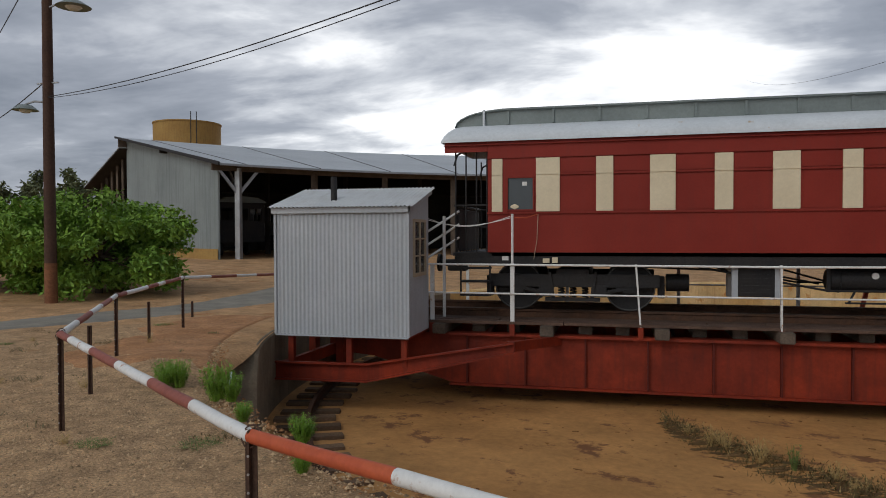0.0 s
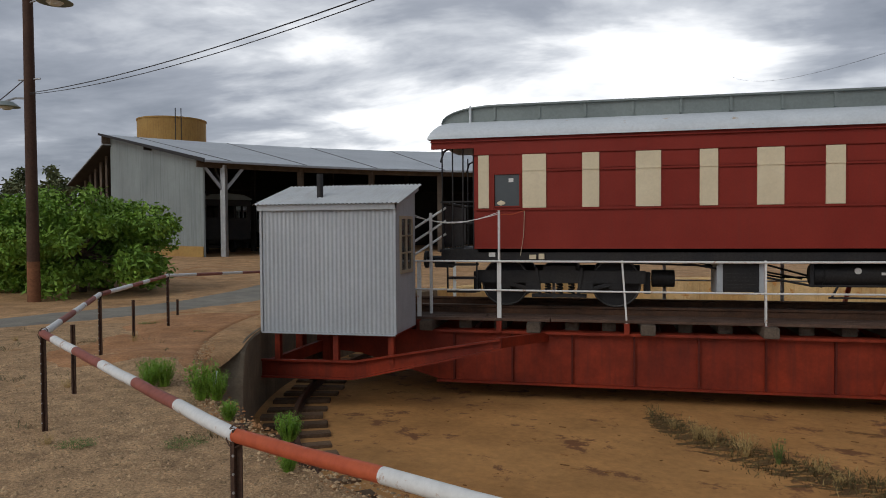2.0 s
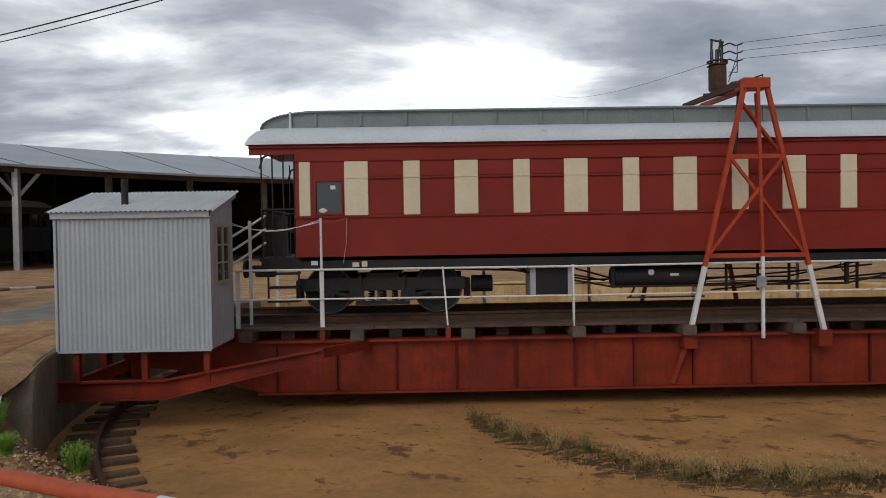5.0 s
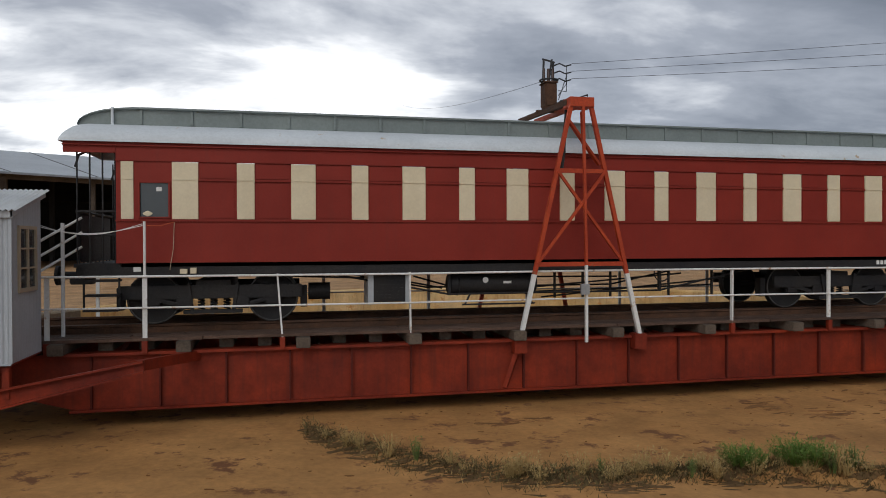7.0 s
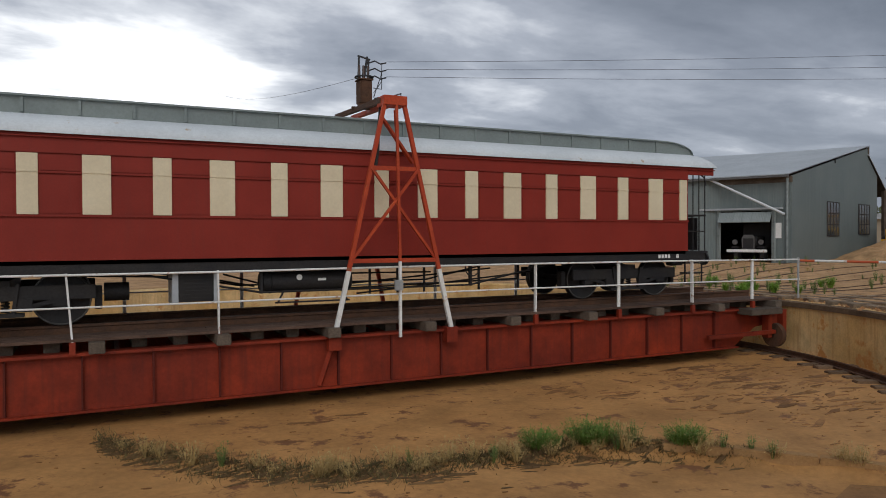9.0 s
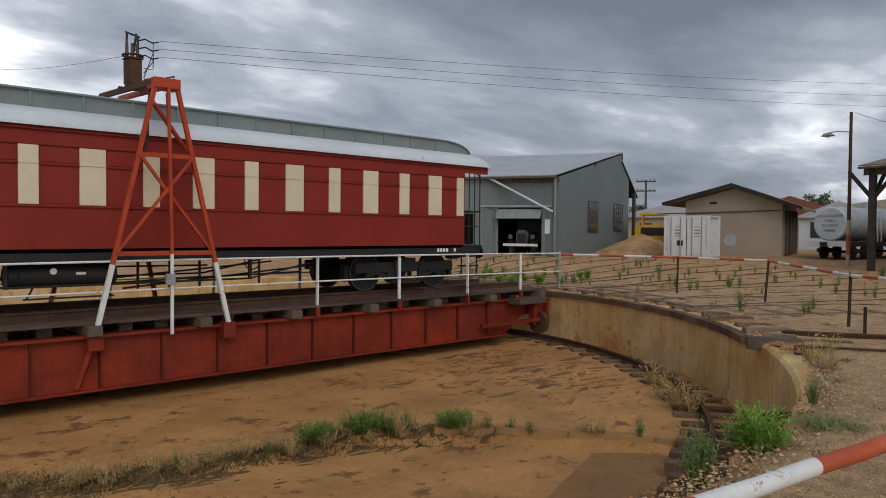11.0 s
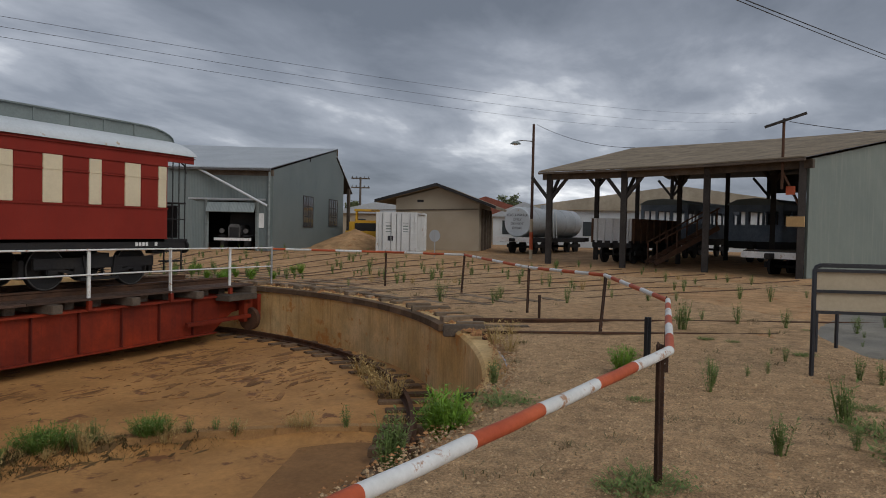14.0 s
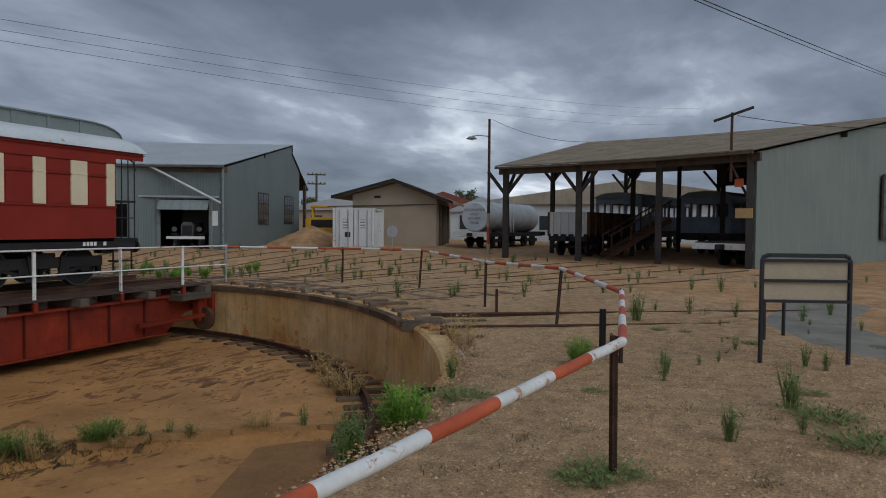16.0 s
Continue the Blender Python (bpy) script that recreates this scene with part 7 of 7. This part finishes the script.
# pebbles and clods as one scatter
def scatter(name, label, n, place, lo, hi, mt, seed):
    rnd = random.Random(seed)
    mb = MB()
    for _ in range(n):
        x, y, z = place(rnd)
        s = lo * (hi / lo) ** (rnd.random() ** 2.2)
        k = len(mb.v)
        a = rnd.uniform(0, 6.28)
        for dx, dy, dz in ((1, 0, 0), (0, 1, 0), (-1, 0, 0), (0, -1, 0), (0, 0, 0.75)):
            j = rnd.uniform(0.7, 1.2)
            mb.v.append(Vector((x + s * j * (dx * math.cos(a) - dy * math.sin(a)), y + s * j * (dx * math.sin(a) + dy * math.cos(a)), z + s * dz * j - 0.2 * s)))
        mb.f += [(k, k + 1, k + 4), (k + 1, k + 2, k + 4), (k + 2, k + 3, k + 4), (k + 3, k, k + 4)]
    tagged(part(name, mb, mt, fix=False), label, "stones", kind="stuff")


def near_place(rnd):
    while True:
        if rnd.random() < 0.5:
            x, y = rnd.uniform(-8.5, 0.5), 1.5 + 8.5 * rnd.random() ** 1.5
        else:
            x, y = rnd.uniform(4.0, 12.5), rnd.uniform(-3.2, 4.0)
        r = math.hypot(x - CX, y - CY)
        if r > 12.2:
            return x, y, ground_z(x, y) + 0.012


def rim_place(rnd):
    deg = rnd.uniform(180, 300)
    p = polar(12.1 + abs(rnd.gauss(0.0, 0.5)), deg)
    return p.x, p.y, ground_z(p.x, p.y) - 0.005


stone = mat("pale_pebble", (0.47, 0.33, 0.19), (0.33, 0.22, 0.12), 9.0, 0.9, 0, 0.0, 60, 0.2, island=0.45)
clod = mat("earth_clod", (0.40, 0.20, 0.085), (0.30, 0.145, 0.06), 6.0, 0.95, 0, 0.3, 40, 0.3, island=0.35)
scatter("pebbles", "loose buff pebbles over the gravel walk", 90000, near_place, 0.006, 0.026, stone, 1)
scatter("clods", "broken earth and rubble along the pit's edge", 6500, rim_place, 0.008, 0.03, clod, 2)


def yard_place(rnd):
    deg, r = rnd.uniform(-40, 40), rnd.uniform(12.3, 27)
    p = polar(r, deg)
    return p.x, p.y, ground_z(p.x, p.y)


scatter("yard_stones", "stones and clods strewn about the yard", 3500, yard_place, 0.012, 0.05, clod, 4)

# broken timber and black sheet where the wall ends
bt = thing("edge_timber", "weathered timber baulk lying on the broken rim", "timber", at=Matrix.Translation((12.55, 4.1, -0.14)) @ Matrix.Rotation(radians(118), 4, "Z"))
part("baulk", MB().box(-0.75, -0.09, -0.06, 0.75, 0.09, 0.14), timber, bt, bevel=0.015)
for (xa, ya), (xb, yb) in (((12.9, 4.5), (17.0, -2.75)), ((11.75, 3.85), (15.6, -2.95))):
    L, a = math.hypot(xb - xa, yb - ya), math.atan2(yb - ya, xb - xa)
    x, y = (xa + xb) / 2, (ya + yb) / 2
    rb = thing("loose_rail", "rusty rail lying half sunk in the sand", "rail", "loose rails", at=Matrix.Translation((x, y, ground_z(x, y) - 0.12)) @ Matrix.Rotation(a, 4, "Z"))
    part("rail", MB().prism([(-0.06, 0), (0.06, 0), (0.06, 0.02), (0.012, 0.035), (0.012, 0.1), (0.035, 0.11), (0.035, 0.14), (-0.035, 0.14), (-0.035, 0.11), (-0.012, 0.1), (-0.012, 0.035), (-0.06, 0.02)], 0, -L / 2, L / 2), rusty, rb)


def litter(name, label, n, place, mt, seed, h0=0.05, h1=0.16):
    rnd = random.Random(seed)
    mb = MB()
    for _ in range(n):
        x, y, z = place(rnd)
        a = rnd.uniform(0, 6.28)
        h = rnd.uniform(h0, h1)
        q = Vector((x + math.cos(a) * h * 0.8, y + math.sin(a) * h * 0.8, z + h * rnd.uniform(0.25, 1.0)))
        s = Vector((-math.sin(a), math.cos(a), 0)) * 0.006
        p = Vector((x, y, z))
        mb.quad(p - s, p + s, q + s * 0.3, q - s * 0.3)
    tagged(part(name, mb, mt, fix=False), label, "grass", kind="stuff")


def kerb_place(rnd):
    x = rnd.uniform(0.8, 9.2)
    y = step_y(x) + rnd.gauss(0.0, 0.12 + 0.3 * abs(noise.noise((x * 1.3, 0, 5))) + 0.18 * smooth01((4.2 - x) / 2))
    return x, y, floor_z(x, y) - 0.01


def tuft_place(rnd):
    k = rnd.randrange(150)
    r2 = random.Random(k)
    deg, r = r2.uniform(190, 345), 12.4 + 5.5 * r2.random() ** 1.4
    p = polar(r, deg)
    x, y = p.x + rnd.gauss(0, 0.07), p.y + rnd.gauss(0, 0.07)
    return x, y, ground_z(x, y)


litter("dead_grass", "dead olive-brown grass along the buried kerb", 12000, kerb_place, olive_dead, 5, 0.03, 0.11)
litter("straw", "dry straw standing along the buried kerb", 1200, kerb_place, weed_dry, 15, 0.03, 0.1)
litter("dry_tufts", "small dry brown tufts dotted over the gravel", 5000, tuft_place, clump_brown, 6, 0.03, 0.08)


def flakes(name, label, n, place, lo, hi, mt, seed, flat=0.008):
    """Thin uneven plates lying on the pit floor."""
    rnd = random.Random(seed)
    mb = MB()
    for _ in range(n):
        x, y = place(rnd)
        s_ = lo * (hi / lo) ** (rnd.random() ** 1.8)
        k, m_, a = len(mb.v), rnd.randrange(6, 10), rnd.uniform(-0.5, 0.5)
        ring = []
        for i in range(m_):
            t = 6.283 * i / m_
            q = s_ * rnd.uniform(0.45, 1.2)
            dx, dy = 1.5 * q * math.cos(t), 0.32 * q * math.sin(t)
            ring.append((x + dx * math.cos(a) - dy * math.sin(a), y + dx * math.sin(a) + dy * math.cos(a)))
        z = flat * rnd.uniform(0.5, 1.3)
        mb.v += [Vector((px, py, floor_z(px, py) + z)) for px, py in ring] + [Vector((px, py, floor_z(px, py) - 0.01)) for px, py in ring]
        mb.f.append(tuple(range(k, k + m_)))
        mb.f += [(k + i, k + m_ + i, k + m_ + (i + 1) % m_, k + (i + 1) % m_) for i in range(m_)]
    tagged(part(name, mb, mt, fix=True), label, "silt", kind="stuff")


def flaky_place(rnd):
    while True:
        x, y = rnd.gauss(13.2, 1.5), rnd.gauss(9.6, 1.5)
        if math.hypot(x - CX, y - CY) < 10.3 and y > step_y(x) + 0.5:
            return x, y


def damp_place(rnd):
    x = rnd.uniform(0.9, 5.2) if rnd.random() < 0.75 else rnd.uniform(5.2, 9.0)
    return x, step_y(x) + rnd.gauss(-0.1, 0.22)


def stray_place(rnd):
    while True:
        x, y = rnd.uniform(-4, 14), rnd.uniform(5.2, 13)
        if math.hypot(x - CX, y - CY) < 10:
            return x, y


flakes("silt_flakes", "dark cracked flakes of dried silt by the ring rail", 330, flaky_place, 0.03, 0.34, silt_dark, 31)
flakes("damp_silt", "dark damp silt caught along the buried kerb", 700, damp_place, 0.03, 0.2, damp_dark, 32, 0.005)
flakes("silt_crumbs", "small dark crumbs strewn over the pit floor", 260, stray_place, 0.012, 0.05, silt_dark, 33, 0.012)
for x0, y0, w_, h_, sd in ((9.9, 10.7, 0.5, 0.3, 41), (4.4, 11.6, 0.55, 0.14, 42), (9.2, 11.5, 0.12, 0.5, 43)):
    flakes("stain_patch", "dark damp stain on the pit floor", 16, lambda r, a=x0, b=y0, c=w_, d=h_: (r.gauss(a, c * 0.6), r.gauss(b, d * 0.6)), 0.08, 0.3, silt_dark, sd, 0.004)

slab = MB()


def slab_at(u, v):
    a, b = Vector((9.5, 5.78, 0)).lerp(Vector((6.6, 4.75, 0)), u), Vector((10.9, 4.5, 0)).lerp(Vector((8.6, 3.0, 0)), u)
    p = a.lerp(b, v)
    return p.x, p.y, floor_z(p.x, p.y) + 0.006


slab.grid(slab_at, 14, 10)
tagged(part("pit_slab", slab, silt_slab, smooth=True, fix=False), "brown concrete slab bare of silt in the pit", "slab", kind="structure")

cb = thing("coping_timbers", "brown timber ledge along the top of the pit wall", "timber")
for i in range(16):
    d0, d1 = -52 + i * 3.1, -52 + (i + 1) * 3.1 - 0.06
    mb = MB()
    for d in (d0, d1):
        mb.v += [polar(r, d, z) for r, z in ((R_WALL - 0.05, -0.22), (R_WALL - 0.05, -0.095), (R_WALL + 0.08, -0.07), (R_WALL + 0.08, -0.22))]
    mb.f += [(0, 1, 2, 3), (7, 6, 5, 4), (0, 4, 5, 1), (1, 5, 6, 2), (2, 6, 7, 3), (3, 7, 4, 0)]
    part("ledge_timber", mb, ring_timber, cb)

bs = thing("black_sheet", "scrap of black rubber sheet on the bank by the wall's end", "sheet")
mb = MB()
mb.grid(lambda u, v: polar(11.95 - 0.28 * v, 287 + 9 * u, lerp(-0.34, -0.86, u) - 0.06 * v + 0.02 * math.sin(5 * u + 3 * v)), 10, 4)
sheet = part("sheet", mb, black_paint, bs, fix=False)
sheet.modifiers.new("thickness", "SOLIDIFY").thickness = 0.012


def rim_place_east(rnd):
    p = polar(rnd.gauss(12.15, 0.16), rnd.uniform(-60, 20))
    return p.x, p.y, ground_z(p.x, p.y) - 0.02


scatter("rim_rubble", "rubble and clods along the eastern coping", 1500, rim_place_east, 0.015, 0.08, clod, 9)
rr_ = random.Random(12)
for i in range(20):
    d = -54 + i * 3.7 + rr_.uniform(-0.8, 0.8)
    c = polar(12.05 + rr_.uniform(-0.12, 0.2), d)
    th = thing("sleeper_end", "weathered sleeper end projecting over the coping", "sleeper", "sleeper ends on the rim", Matrix.Translation((c.x, c.y, -0.06 + rr_.uniform(-0.025, 0.02))) @ Matrix.Rotation(radians(d + rr_.uniform(-14, 14)), 4, "Z"))
    part("baulk", MB().box(-0.25, -0.11, -0.06, rr_.uniform(0.25, 0.7), 0.11, 0.07), grey_timber, th, bevel=0.012)

for i in range(34):
    weed(rw.choice(("tall", "tuft", "tall")), rw.uniform(16.9, 22), rw.uniform(13.6, 18.5), rw.uniform(0.5, 0.9))
